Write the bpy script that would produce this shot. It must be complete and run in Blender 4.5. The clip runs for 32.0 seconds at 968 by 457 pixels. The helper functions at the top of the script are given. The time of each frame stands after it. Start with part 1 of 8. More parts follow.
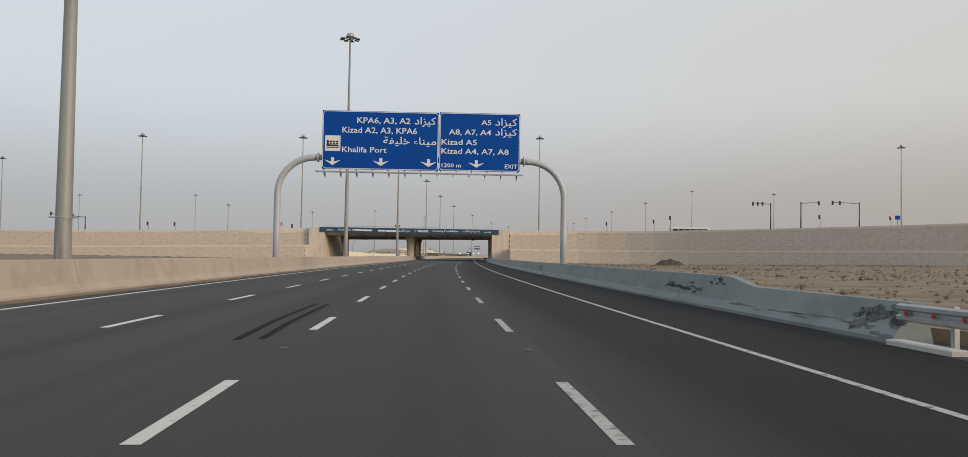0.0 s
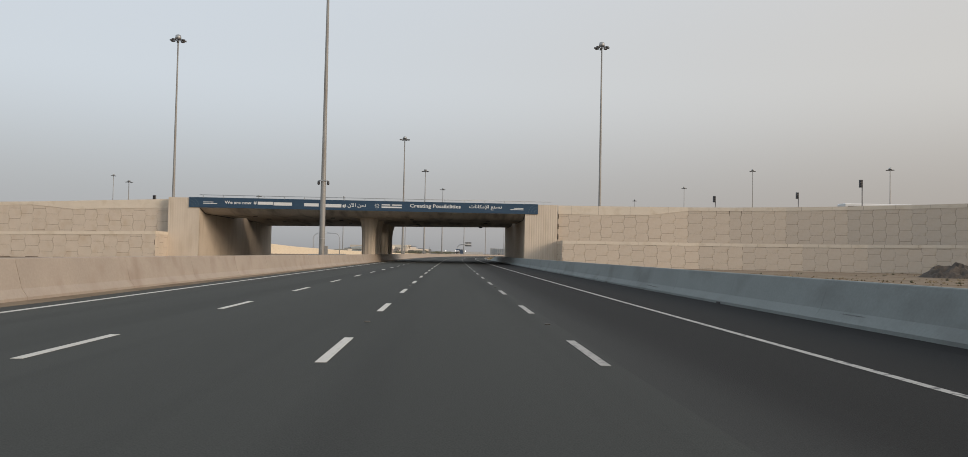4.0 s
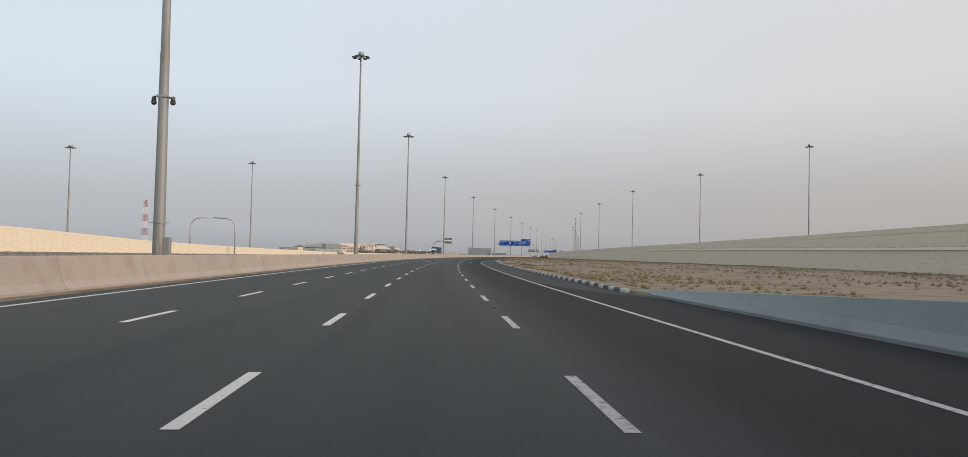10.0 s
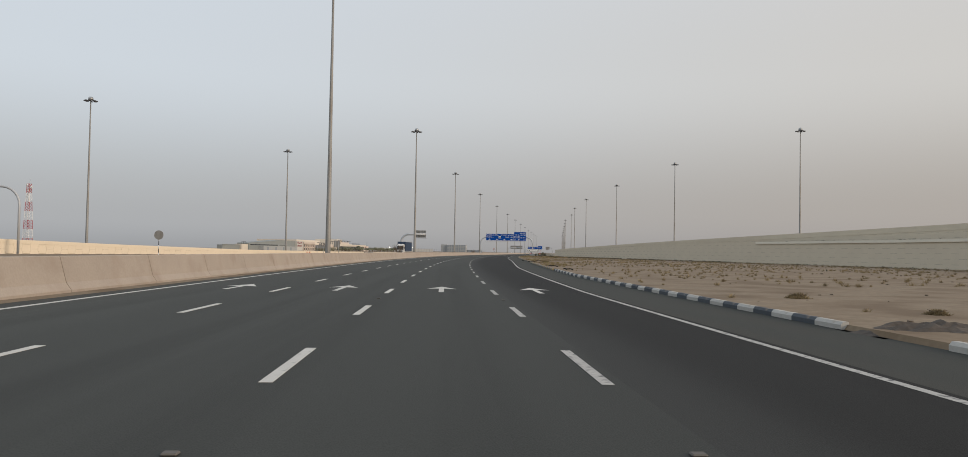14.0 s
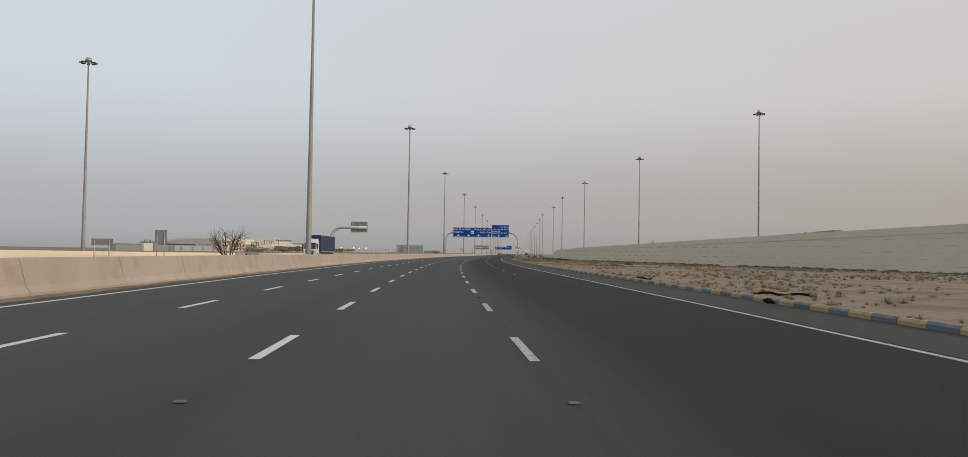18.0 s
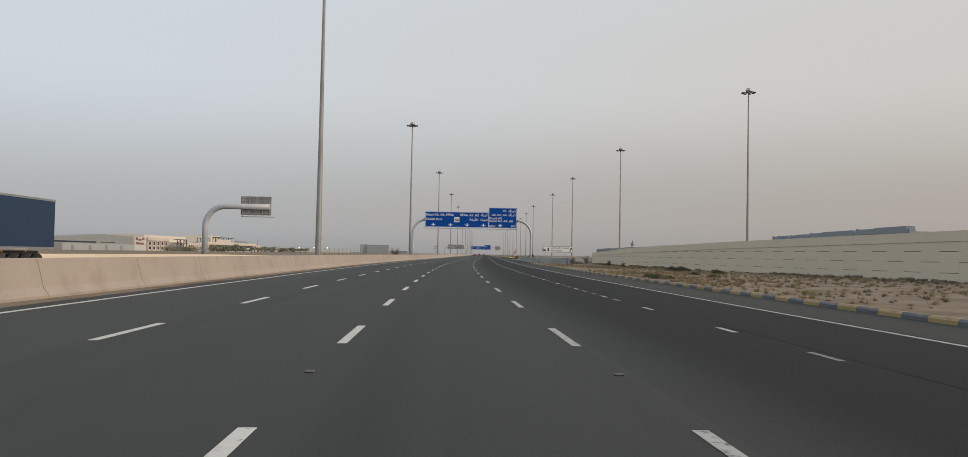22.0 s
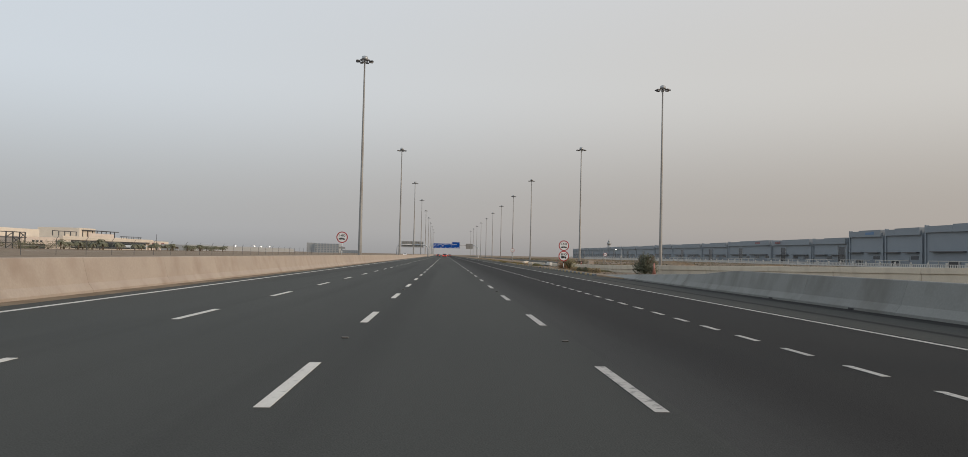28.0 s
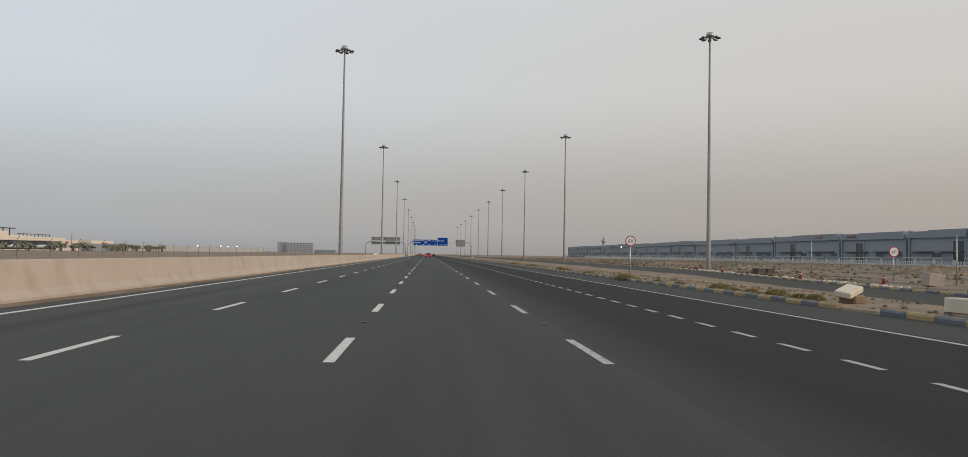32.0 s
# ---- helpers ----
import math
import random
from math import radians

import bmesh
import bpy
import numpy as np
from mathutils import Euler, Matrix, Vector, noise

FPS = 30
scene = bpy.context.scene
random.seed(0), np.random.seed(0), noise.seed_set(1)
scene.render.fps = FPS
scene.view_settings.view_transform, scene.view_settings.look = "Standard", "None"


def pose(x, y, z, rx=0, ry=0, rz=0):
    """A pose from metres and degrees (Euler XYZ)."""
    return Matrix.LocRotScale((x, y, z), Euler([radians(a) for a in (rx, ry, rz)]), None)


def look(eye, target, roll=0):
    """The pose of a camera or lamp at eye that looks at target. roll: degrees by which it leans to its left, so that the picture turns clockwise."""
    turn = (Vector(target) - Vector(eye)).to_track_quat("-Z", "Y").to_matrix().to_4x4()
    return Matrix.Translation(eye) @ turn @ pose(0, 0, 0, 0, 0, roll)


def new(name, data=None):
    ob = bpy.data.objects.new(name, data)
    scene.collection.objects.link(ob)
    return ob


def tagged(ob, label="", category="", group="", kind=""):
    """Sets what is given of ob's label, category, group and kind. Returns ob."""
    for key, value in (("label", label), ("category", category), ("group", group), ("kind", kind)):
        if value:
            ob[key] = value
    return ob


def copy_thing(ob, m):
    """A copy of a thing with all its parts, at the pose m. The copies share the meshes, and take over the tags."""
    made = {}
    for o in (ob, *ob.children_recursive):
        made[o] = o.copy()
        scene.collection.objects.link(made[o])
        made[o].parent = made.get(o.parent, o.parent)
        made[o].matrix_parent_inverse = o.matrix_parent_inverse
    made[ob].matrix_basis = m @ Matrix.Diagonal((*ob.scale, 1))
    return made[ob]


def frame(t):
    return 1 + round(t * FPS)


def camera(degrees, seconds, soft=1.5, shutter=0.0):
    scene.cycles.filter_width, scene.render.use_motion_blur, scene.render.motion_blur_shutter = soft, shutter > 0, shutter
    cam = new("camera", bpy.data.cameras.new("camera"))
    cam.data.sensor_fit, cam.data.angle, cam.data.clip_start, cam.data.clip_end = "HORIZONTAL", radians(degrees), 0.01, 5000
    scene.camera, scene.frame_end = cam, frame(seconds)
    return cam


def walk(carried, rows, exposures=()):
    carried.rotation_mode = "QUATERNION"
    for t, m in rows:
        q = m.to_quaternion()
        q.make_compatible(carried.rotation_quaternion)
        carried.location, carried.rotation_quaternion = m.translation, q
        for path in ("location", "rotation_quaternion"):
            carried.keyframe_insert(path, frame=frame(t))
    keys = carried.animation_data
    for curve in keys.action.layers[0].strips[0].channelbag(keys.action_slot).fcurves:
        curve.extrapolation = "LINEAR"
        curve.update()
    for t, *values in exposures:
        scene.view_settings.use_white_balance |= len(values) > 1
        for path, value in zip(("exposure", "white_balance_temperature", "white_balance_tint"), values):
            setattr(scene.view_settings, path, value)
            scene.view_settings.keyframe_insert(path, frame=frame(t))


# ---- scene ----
cam = camera(62.31, 32.0, soft=0.6)
# t, x, y, z, yaw, pitch, roll
PATH = [
    (0.0, 2.139, -0.025, 1.413, -3.962, 1.965, 0.918),
    (1.0, 2.484, 25.828, 1.413, -4.077, 1.793, 0.619),
    (2.0, 2.759, 51.731, 1.413, -4.533, 1.748, 0.687),
    (4.5, 4.019, 116.678, 1.413, -5.176, 1.895, 1.109),
    (5.0, 4.404, 129.761, 1.413, -5.447, 1.961, 1.035),
    (6.0, 5.502, 155.814, 1.413, -6.400, 1.815, 0.992),
    (7.0, 7.006, 181.794, 1.413, -7.227, 1.875, 0.852),
    (8.0, 8.735, 207.810, 1.413, -7.471, 1.843, 0.571),
    (9.0, 10.322, 234.061, 1.413, -7.256, 1.800, 1.081),
    (10.0, 11.794, 260.277, 1.413, -6.852, 1.849, 1.218),
    (11.0, 13.241, 286.697, 1.413, -6.954, 1.715, 1.107),
    (12.0, 14.920, 313.000, 1.413, -7.335, 1.525, 0.705),
    (13.0, 16.912, 339.340, 1.413, -8.024, 1.597, 0.785),
    (14.0, 19.291, 365.728, 1.413, -8.895, 1.678, 0.926),
    (16.5, 26.991, 431.423, 1.413, -10.907, 1.731, 0.699),
    (17.0, 28.791, 444.568, 1.413, -11.286, 1.732, 1.253),
    (18.0, 32.633, 470.813, 1.413, -11.955, 1.773, 0.862),
    (19.0, 36.552, 497.017, 1.413, -12.332, 1.752, 0.821),
    (20.0, 40.601, 523.095, 1.413, -12.590, 1.779, 0.676),
    (21.0, 44.883, 549.308, 1.413, -13.088, 1.787, 1.057),
    (22.0, 49.685, 575.392, 1.413, -14.275, 1.843, 1.025),
    (23.0, 54.971, 601.249, 1.413, -15.385, 1.837, 1.200),
    (24.0, 60.789, 626.997, 1.413, -16.428, 1.877, 0.870),
    (24.5, 63.765, 639.652, 1.413, -16.829, 1.813, 0.982),
    (26.5, 76.190, 691.029, 1.413, -17.508, 1.815, 0.528),
    (27.0, 79.217, 703.807, 1.413, -17.293, 1.935, 0.791),
    (28.0, 85.152, 729.410, 1.413, -17.117, 1.910, 1.223),
    (29.0, 91.344, 754.850, 1.413, -17.630, 1.945, 1.255),
    (30.0, 97.803, 780.236, 1.413, -18.113, 1.874, 1.203),
    (31.0, 104.368, 805.724, 1.413, -18.318, 1.898, 0.985),
    (32.0, 110.897, 831.121, 1.413, -18.344, 1.873, 0.909),
]
EXPOSURES = [(t, stops, k, 10.0) for t, stops, k in ((0.0, 0.04, 6500), (1.5, 0.0, 6500), (6.5, 0.0, 6500), (7.0, 0.15, 6500), (7.6, 1.3, 6500), (8.0, 2.05, 6450), (8.6, 1.65, 5800), (9.0, 0.98, 5350), (9.5, 0.52, 5700), (10.0, 0.17, 6280), (10.8, 0.0, 6500), (32.0, 0.0, 6500))]
walk(cam, [(t, pose(x, y, z, 90 + p, 0, a) @ pose(0, 0, 0, 0, 0, r)) for t, x, y, z, a, p, r in PATH], EXPOSURES)

# ---- sky and sun ----
SUN_EL, SUN_AZ = 18.0, 126.0          # degrees; azimuth clockwise from +y: behind and to the right of the road
world = bpy.data.worlds.new("hazy_evening_sky")
scene.world = world
world.use_nodes = True
wn, wl = world.node_tree.nodes, world.node_tree.links
wn.clear()
w_out = wn.new("ShaderNodeOutputWorld")
w_mix = wn.new("ShaderNodeMixShader")
w_mix.inputs[0].default_value = 0.88
w_sky = wn.new("ShaderNodeTexSky")
w_sky.sky_type, w_sky.sun_disc = "NISHITA", False
w_sky.sun_elevation, w_sky.sun_rotation = radians(SUN_EL), radians(SUN_AZ)
w_sky.dust_density, w_sky.air_density = 4.0, 1.2
w_bg1 = wn.new("ShaderNodeBackground")
w_bg1.inputs["Strength"].default_value = 0.10
wl.new(w_sky.outputs[0], w_bg1.inputs[0])
# thick haze: a soft gradient from the horizon up, warmer on the sun's side
w_co = wn.new("ShaderNodeTexCoord")
w_sep = wn.new("ShaderNodeSeparateXYZ")
wl.new(w_co.outputs["Generated"], w_sep.inputs[0])


def w_ramp(socket, lo, hi, stops):
    m = wn.new("ShaderNodeMapRange")
    m.inputs[1].default_value, m.inputs[2].default_value = lo, hi
    wl.new(socket, m.inputs[0])
    r = wn.new("ShaderNodeValToRGB")
    r.color_ramp.interpolation = "EASE"
    while len(r.color_ramp.elements) < len(stops):
        r.color_ramp.elements.new(0.5)
    for e, (at, c) in zip(r.color_ramp.elements, stops):
        e.position, e.color = at, (*c, 1)
    wl.new(m.outputs[0], r.inputs[0])
    return r.outputs[0]


cool = w_ramp(w_sep.outputs[2], -0.02, 0.5, [(0.0, (0.335, 0.345, 0.36)), (0.10, (0.455, 0.468, 0.486)), (0.45, (0.668, 0.718, 0.770)), (1.0, (0.70, 0.77, 0.85))])
warm = w_ramp(w_sep.outputs[2], -0.02, 0.5, [(0.0, (0.36, 0.335, 0.32)), (0.14, (0.462, 0.422, 0.388)), (0.45, (0.668, 0.640, 0.602)), (1.0, (0.73, 0.74, 0.77))])
w_dot = wn.new("ShaderNodeVectorMath")
w_dot.operation = "DOT_PRODUCT"
w_dot.inputs[1].default_value = (math.sin(radians(90)), math.cos(radians(90)), 0)
wl.new(w_co.outputs["Generated"], w_dot.inputs[0])
w_side = wn.new("ShaderNodeMapRange")
w_side.interpolation_type = "SMOOTHSTEP"
w_side.inputs[1].default_value, w_side.inputs[2].default_value = -0.35, 0.85
wl.new(w_dot.outputs["Value"], w_side.inputs[0])
w_col = wn.new("ShaderNodeMix")
w_col.data_type = "RGBA"
wl.new(w_side.outputs[0], w_col.inputs[0])
wl.new(cool, w_col.inputs[6])
wl.new(warm, w_col.inputs[7])
w_bg2 = wn.new("ShaderNodeBackground")
w_bg2.inputs["Strength"].default_value = 1.0
wl.new(w_col.outputs[2], w_bg2.inputs[0])
wl.new(w_bg1.outputs[0], w_mix.inputs[1])
wl.new(w_bg2.outputs[0], w_mix.inputs[2])
wl.new(w_mix.outputs[0], w_out.inputs[0])

sun = new("sun", bpy.data.lights.new("sun", "SUN"))
sun.data.energy, sun.data.angle, sun.data.color = 2.0, radians(20), (1.0, 0.82, 0.65)
_az, _el = radians(SUN_AZ), radians(SUN_EL)
sun.matrix_world = look((0, 0, 80), Vector((0, 0, 80)) - Vector((math.sin(_az) * math.cos(_el), math.cos(_az) * math.cos(_el), math.sin(_el))))

# ---- materials ----
def mat(name, base, rough=0.8, metal=0.0, var=0.12, big=0.6, fine=30.0, bump=0.15, rand=0.0, coords="Object", stain=None, emit=0.0, stretch=None, spec=0.5):
    """A surface with colour varied at two scales, fine relief, and a random shift from piece to piece."""
    m = bpy.data.materials.new(name)
    m.use_nodes = True
    n, l = m.node_tree.nodes, m.node_tree.links
    b = n["Principled BSDF"]
    b.inputs["Roughness"].default_value, b.inputs["Metallic"].default_value, b.inputs["Specular IOR Level"].default_value = rough, metal, spec
    tc = n.new("ShaderNodeTexCoord")
    src = n.new("ShaderNodeNewGeometry").outputs["Position"] if coords == "World" else tc.outputs[coords]
    if stretch:
        mp = n.new("ShaderNodeMapping")
        mp.inputs["Scale"].default_value = stretch
        l.new(src, mp.inputs[0])
        src_big = mp.outputs[0]
    else:
        src_big = src
    n1, n2 = n.new("ShaderNodeTexNoise"), n.new("ShaderNodeTexNoise")
    n1.inputs["Scale"].default_value, n2.inputs["Scale"].default_value = big, fine
    n1.inputs["Detail"].default_value, n2.inputs["Detail"].default_value = 5, 3
    l.new(src_big, n1.inputs["Vector"])
    l.new(src, n2.inputs["Vector"])
    add = n.new("ShaderNodeMath")
    add.operation = "ADD"
    l.new(n1.outputs[0], add.inputs[0])
    l.new(n2.outputs[0], add.inputs[1])
    last = add.outputs[0]
    lo, hi = 0.5, 1.5
    if rand:
        oi = n.new("ShaderNodeObjectInfo")
        mul = n.new("ShaderNodeMath")
        mul.operation = "MULTIPLY_ADD"
        mul.inputs[1].default_value = rand
        l.new(oi.outputs["Random"], mul.inputs[0])
        l.new(last, mul.inputs[2])
        last, hi = mul.outputs[0], 1.5 + rand
    mr = n.new("ShaderNodeMapRange")
    mr.inputs[1].default_value, mr.inputs[2].default_value = lo, hi
    mr.inputs[3].default_value, mr.inputs[4].default_value = 1 - 1.6 * var, 1 + 1.6 * var
    l.new(last, mr.inputs[0])
    sc = n.new("ShaderNodeVectorMath")
    sc.operation = "SCALE"
    sc.inputs[0].default_value = base
    l.new(mr.outputs[0], sc.inputs["Scale"])
    colour = sc.outputs[0]
    if stain:
        tint, s_scale, lo_s, hi_s = stain[:4]
        n3 = n.new("ShaderNodeTexNoise")
        n3.inputs["Scale"].default_value, n3.inputs["Detail"].default_value = s_scale, 6
        mp3 = n.new("ShaderNodeMapping")
        mp3.inputs["Scale"].default_value = stain[4] if len(stain) > 4 else (1, 1, 1)
        l.new(src, mp3.inputs[0])
        l.new(mp3.outputs[0], n3.inputs["Vector"])
        m3 = n.new("ShaderNodeMapRange")
        m3.inputs[1].default_value, m3.inputs[2].default_value = lo_s, hi_s
        l.new(n3.outputs[0], m3.inputs[0])
        mx = n.new("ShaderNodeMix")
        mx.data_type = "RGBA"
        l.new(m3.outputs[0], mx.inputs[0])
        l.new(colour, mx.inputs[6])
        mx.inputs[7].default_value = (*tint, 1)
        colour = mx.outputs[2]
    l.new(colour, b.inputs["Base Color"])
    if emit:
        b.inputs["Emission Color"].default_value = (*base, 1)
        b.inputs["Emission Strength"].default_value = emit
    if bump:
        bp = n.new("ShaderNodeBump")
        bp.inputs["Strength"].default_value, bp.inputs["Distance"].default_value = bump, 0.02
        l.new(n2.outputs[0], bp.inputs["Height"])
        l.new(bp.outputs[0], b.inputs["Normal"])
    return m


M_ASPHALT = mat("asphalt", (0.0430, 0.0458, 0.0418), 0.88, spec=0.28, var=0.16, big=0.35, fine=55, bump=0.35, coords="UV", stretch=(1.0, 0.05, 1), stain=((0.026, 0.0275, 0.0255), 0.5, 0.5, 0.75, (1.4, 0.02, 1)))
M_ASPHALT_DARK = mat("newer_asphalt", (0.0238, 0.0246, 0.0234), 0.9, spec=0.23, var=0.16, big=0.35, fine=55, bump=0.35, coords="UV", stretch=(1.0, 0.05, 1), stain=((0.018, 0.018, 0.018), 0.5, 0.5, 0.75, (1.4, 0.02, 1)))
# the outer lane's newer surface wears into the old one along the lane line
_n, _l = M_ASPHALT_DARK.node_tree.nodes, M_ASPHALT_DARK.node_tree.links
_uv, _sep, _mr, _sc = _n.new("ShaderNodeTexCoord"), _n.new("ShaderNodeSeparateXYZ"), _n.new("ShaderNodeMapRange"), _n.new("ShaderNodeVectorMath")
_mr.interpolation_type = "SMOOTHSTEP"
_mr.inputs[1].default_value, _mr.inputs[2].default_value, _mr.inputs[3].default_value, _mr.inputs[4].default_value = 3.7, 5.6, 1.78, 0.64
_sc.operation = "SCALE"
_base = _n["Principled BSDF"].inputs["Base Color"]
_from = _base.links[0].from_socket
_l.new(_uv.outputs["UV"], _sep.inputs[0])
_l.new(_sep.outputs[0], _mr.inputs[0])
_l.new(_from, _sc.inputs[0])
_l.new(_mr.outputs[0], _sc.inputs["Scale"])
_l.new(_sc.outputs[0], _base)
# lanes lightened towards the median: a windscreen reflection put into the asphalt's colour
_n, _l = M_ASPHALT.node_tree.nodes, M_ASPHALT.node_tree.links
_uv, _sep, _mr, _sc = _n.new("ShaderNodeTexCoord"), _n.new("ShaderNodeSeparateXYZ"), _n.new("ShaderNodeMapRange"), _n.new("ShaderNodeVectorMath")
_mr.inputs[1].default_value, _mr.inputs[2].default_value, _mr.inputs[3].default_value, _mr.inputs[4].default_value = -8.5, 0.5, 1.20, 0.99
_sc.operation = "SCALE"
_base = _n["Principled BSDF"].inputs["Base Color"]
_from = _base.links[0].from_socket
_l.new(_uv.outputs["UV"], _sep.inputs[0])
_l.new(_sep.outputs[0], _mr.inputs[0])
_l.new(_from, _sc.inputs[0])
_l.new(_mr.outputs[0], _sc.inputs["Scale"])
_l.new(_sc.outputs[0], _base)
M_SEAM = mat("tarred_seam", (0.017, 0.017, 0.017), 0.85, var=0.2, big=1, fine=20, bump=0.1, spec=0.15)
M_ASPHALT_SHOULDER = mat("shoulder_asphalt", (0.042, 0.0445, 0.0395), 0.9, spec=0.25, var=0.18, big=0.35, fine=50, bump=0.35, coords="UV", stretch=(1.0, 0.05, 1), stain=((0.055, 0.052, 0.044), 0.4, 0.52, 0.78, (1.4, 0.05, 1)))
M_ASPHALT_OLD = mat("weathered_asphalt", (0.085, 0.083, 0.078), 0.85, var=0.18, big=0.4, fine=40, bump=0.3, coords="UV", stretch=(1, 0.1, 1))
M_PAINT = mat("road_paint", (0.55, 0.535, 0.49), 0.65, var=0.10, big=1.5, fine=18, bump=0.2, rand=0.5, stain=((0.20, 0.20, 0.19), 9.0, 0.60, 0.72))
M_PAINT_WORN = mat("worn_road_paint", (0.38, 0.37, 0.345), 0.7, var=0.16, big=1.5, fine=18, bump=0.25, rand=0.6, stain=((0.10, 0.10, 0.10), 8.0, 0.53, 0.68))
M_PAINT_FAINT = mat("rubbed_off_road_paint", (0.19, 0.185, 0.175), 0.8, var=0.2, big=1.5, fine=18, bump=0.25, rand=0.8, stain=((0.05, 0.05, 0.05), 6.0, 0.47, 0.62))
M_RUBBER_MARK = mat("rubber_skid", (0.009, 0.009, 0.009), 0.85, spec=0.1, var=0.2, big=3, fine=30, bump=0.1)
M_SAND = mat("sand", (0.222, 0.168, 0.110), 0.95, var=0.24, big=0.35, fine=5.0, bump=0.6, stain=((0.138, 0.094, 0.054), 0.35, 0.42, 0.62))
M_FIELD = mat("rough_brown_field", (0.182, 0.136, 0.090), 0.95, var=0.30, big=0.25, fine=4.0, bump=0.6, coords="World", stain=((0.072, 0.058, 0.034), 0.22, 0.46, 0.58, (1, 0.3, 1)))
M_BARRIER_WARM = mat("beige_painted_concrete", (0.362, 0.308, 0.256), 0.85, var=0.10, big=0.55, fine=14, bump=0.2, rand=0.22, coords="World", stain=((0.300, 0.240, 0.192), 0.9, 0.50, 0.78, (1, 1, 0.9)))
M_BARRIER_GREY = mat("grey_painted_concrete", (0.195, 0.220, 0.216), 0.8, var=0.10, big=0.6, fine=14, bump=0.2, rand=0.2, coords="World", stain=((0.135, 0.145, 0.142), 0.9, 0.50, 0.80, (1, 0.5, 0.9)))
M_BARRIER_EXIT = mat("weathered_grey_concrete", (0.222, 0.226, 0.210), 0.85, var=0.12, big=0.5, fine=14, bump=0.2, rand=0.5, coords="World", stain=((0.150, 0.146, 0.130), 0.8, 0.48, 0.75, (1, 1, 0.4)))
M_CONCRETE = mat("cream_concrete", (0.60, 0.52, 0.425), 0.88, var=0.07, big=0.4, fine=16, bump=0.15, stain=((0.46, 0.38, 0.29), 0.8, 0.5, 0.85, (1, 1, 0.2)))
M_PANEL = mat("cream_wall_panel", (0.56, 0.486, 0.402), 0.9, var=0.06, big=0.7, fine=12, bump=0.2, rand=0.05, stain=((0.50, 0.41, 0.31), 1.0, 0.5, 0.8))
M_PANEL_PALE = mat("pale_wall_panel", (0.62, 0.55, 0.43), 0.9, var=0.05, big=0.5, fine=12, bump=0.2, rand=0.2)
# paler than the panels: light caught by the coping's top, put into its colour
M_COPING_LIT = mat("light_catching_coping", (0.65, 0.578, 0.478), 0.88, var=0.05, big=0.5, fine=14, bump=0.1, stain=((0.56, 0.48, 0.37), 0.9, 0.52, 0.8))
M_COPING_PALE = mat("pale_ledge_coping", (0.74, 0.69, 0.575), 0.88, var=0.05, big=0.5, fine=14, bump=0.1)
M_SCUFF = mat("grey_rub_mark", (0.062, 0.066, 0.066), 0.85, var=0.4, big=6, fine=40, bump=0.1, spec=0.2)
M_STAIN = mat("grey_barrier_stain", (0.125, 0.135, 0.132), 0.85, var=0.35, big=5, fine=30, bump=0.1, spec=0.2)
M_JOINT = mat("dark_joint", (0.16, 0.125, 0.09), 0.95, var=0.1, bump=0)
# newer cream panels, their colour also raised to hold the sun's glare
M_CREAM_SUNLIT = mat("sun_lifted_cream_panel", (0.70, 0.61, 0.475), 0.9, var=0.04, big=0.5, fine=12, bump=0.15)
M_JOINT_CREAM = mat("cream_joint", (0.42, 0.36, 0.27), 0.95, var=0.1, bump=0)
M_JOINT_PALE = mat("pale_joint", (0.17, 0.15, 0.12), 0.95, var=0.1, bump=0)
M_SOFFIT = mat("stained_soffit_concrete", (0.60, 0.535, 0.45), 0.9, var=0.10, big=0.3, fine=8, bump=0.15, stain=((0.27, 0.235, 0.20), 0.5, 0.48, 0.74, (1.5, 0.22, 1)))
M_GALV = mat("galvanised_steel", (0.40, 0.41, 0.41), 0.50, 0.75, var=0.12, big=1.5, fine=20, bump=0.05)
M_GALV_PALE = mat("pale_galvanised_steel", (0.27, 0.265, 0.25), 0.6, 0.25, var=0.10, big=0.7, fine=12, bump=0.05, stain=((0.185, 0.15, 0.115), 0.9, 0.50, 0.72, (1.6, 1.6, 0.25)))
M_DARK_STEEL = mat("dark_steel", (0.10, 0.10, 0.105), 0.5, 0.6, var=0.15, big=3, bump=0.05)
M_POLE_GREY = mat("grey_painted_steel", (0.43, 0.45, 0.47), 0.55, 0.15, var=0.06, big=0.8, fine=15, bump=0.05)
M_BLUE = mat("blue_sign_sheeting", (0.002, 0.062, 0.31), 0.6, spec=0.12, var=0.06, big=0.8, fine=20, bump=0.02)
M_WHITE = mat("white_sheeting", (0.70, 0.71, 0.70), 0.5, var=0.05, big=2, bump=0)
M_BLACK = mat("black_sheeting", (0.015, 0.015, 0.017), 0.5, var=0.1, bump=0)
M_RED = mat("red_sheeting", (0.36, 0.030, 0.030), 0.5, var=0.08, big=2, bump=0)
M_BANNER = mat("navy_banner", (0.022, 0.058, 0.105), 0.6, var=0.08, big=0.5, fine=10, bump=0.03)
M_BANNER_LINE = mat("faded_banner_line", (0.11, 0.16, 0.21), 0.6, var=0.05, bump=0)
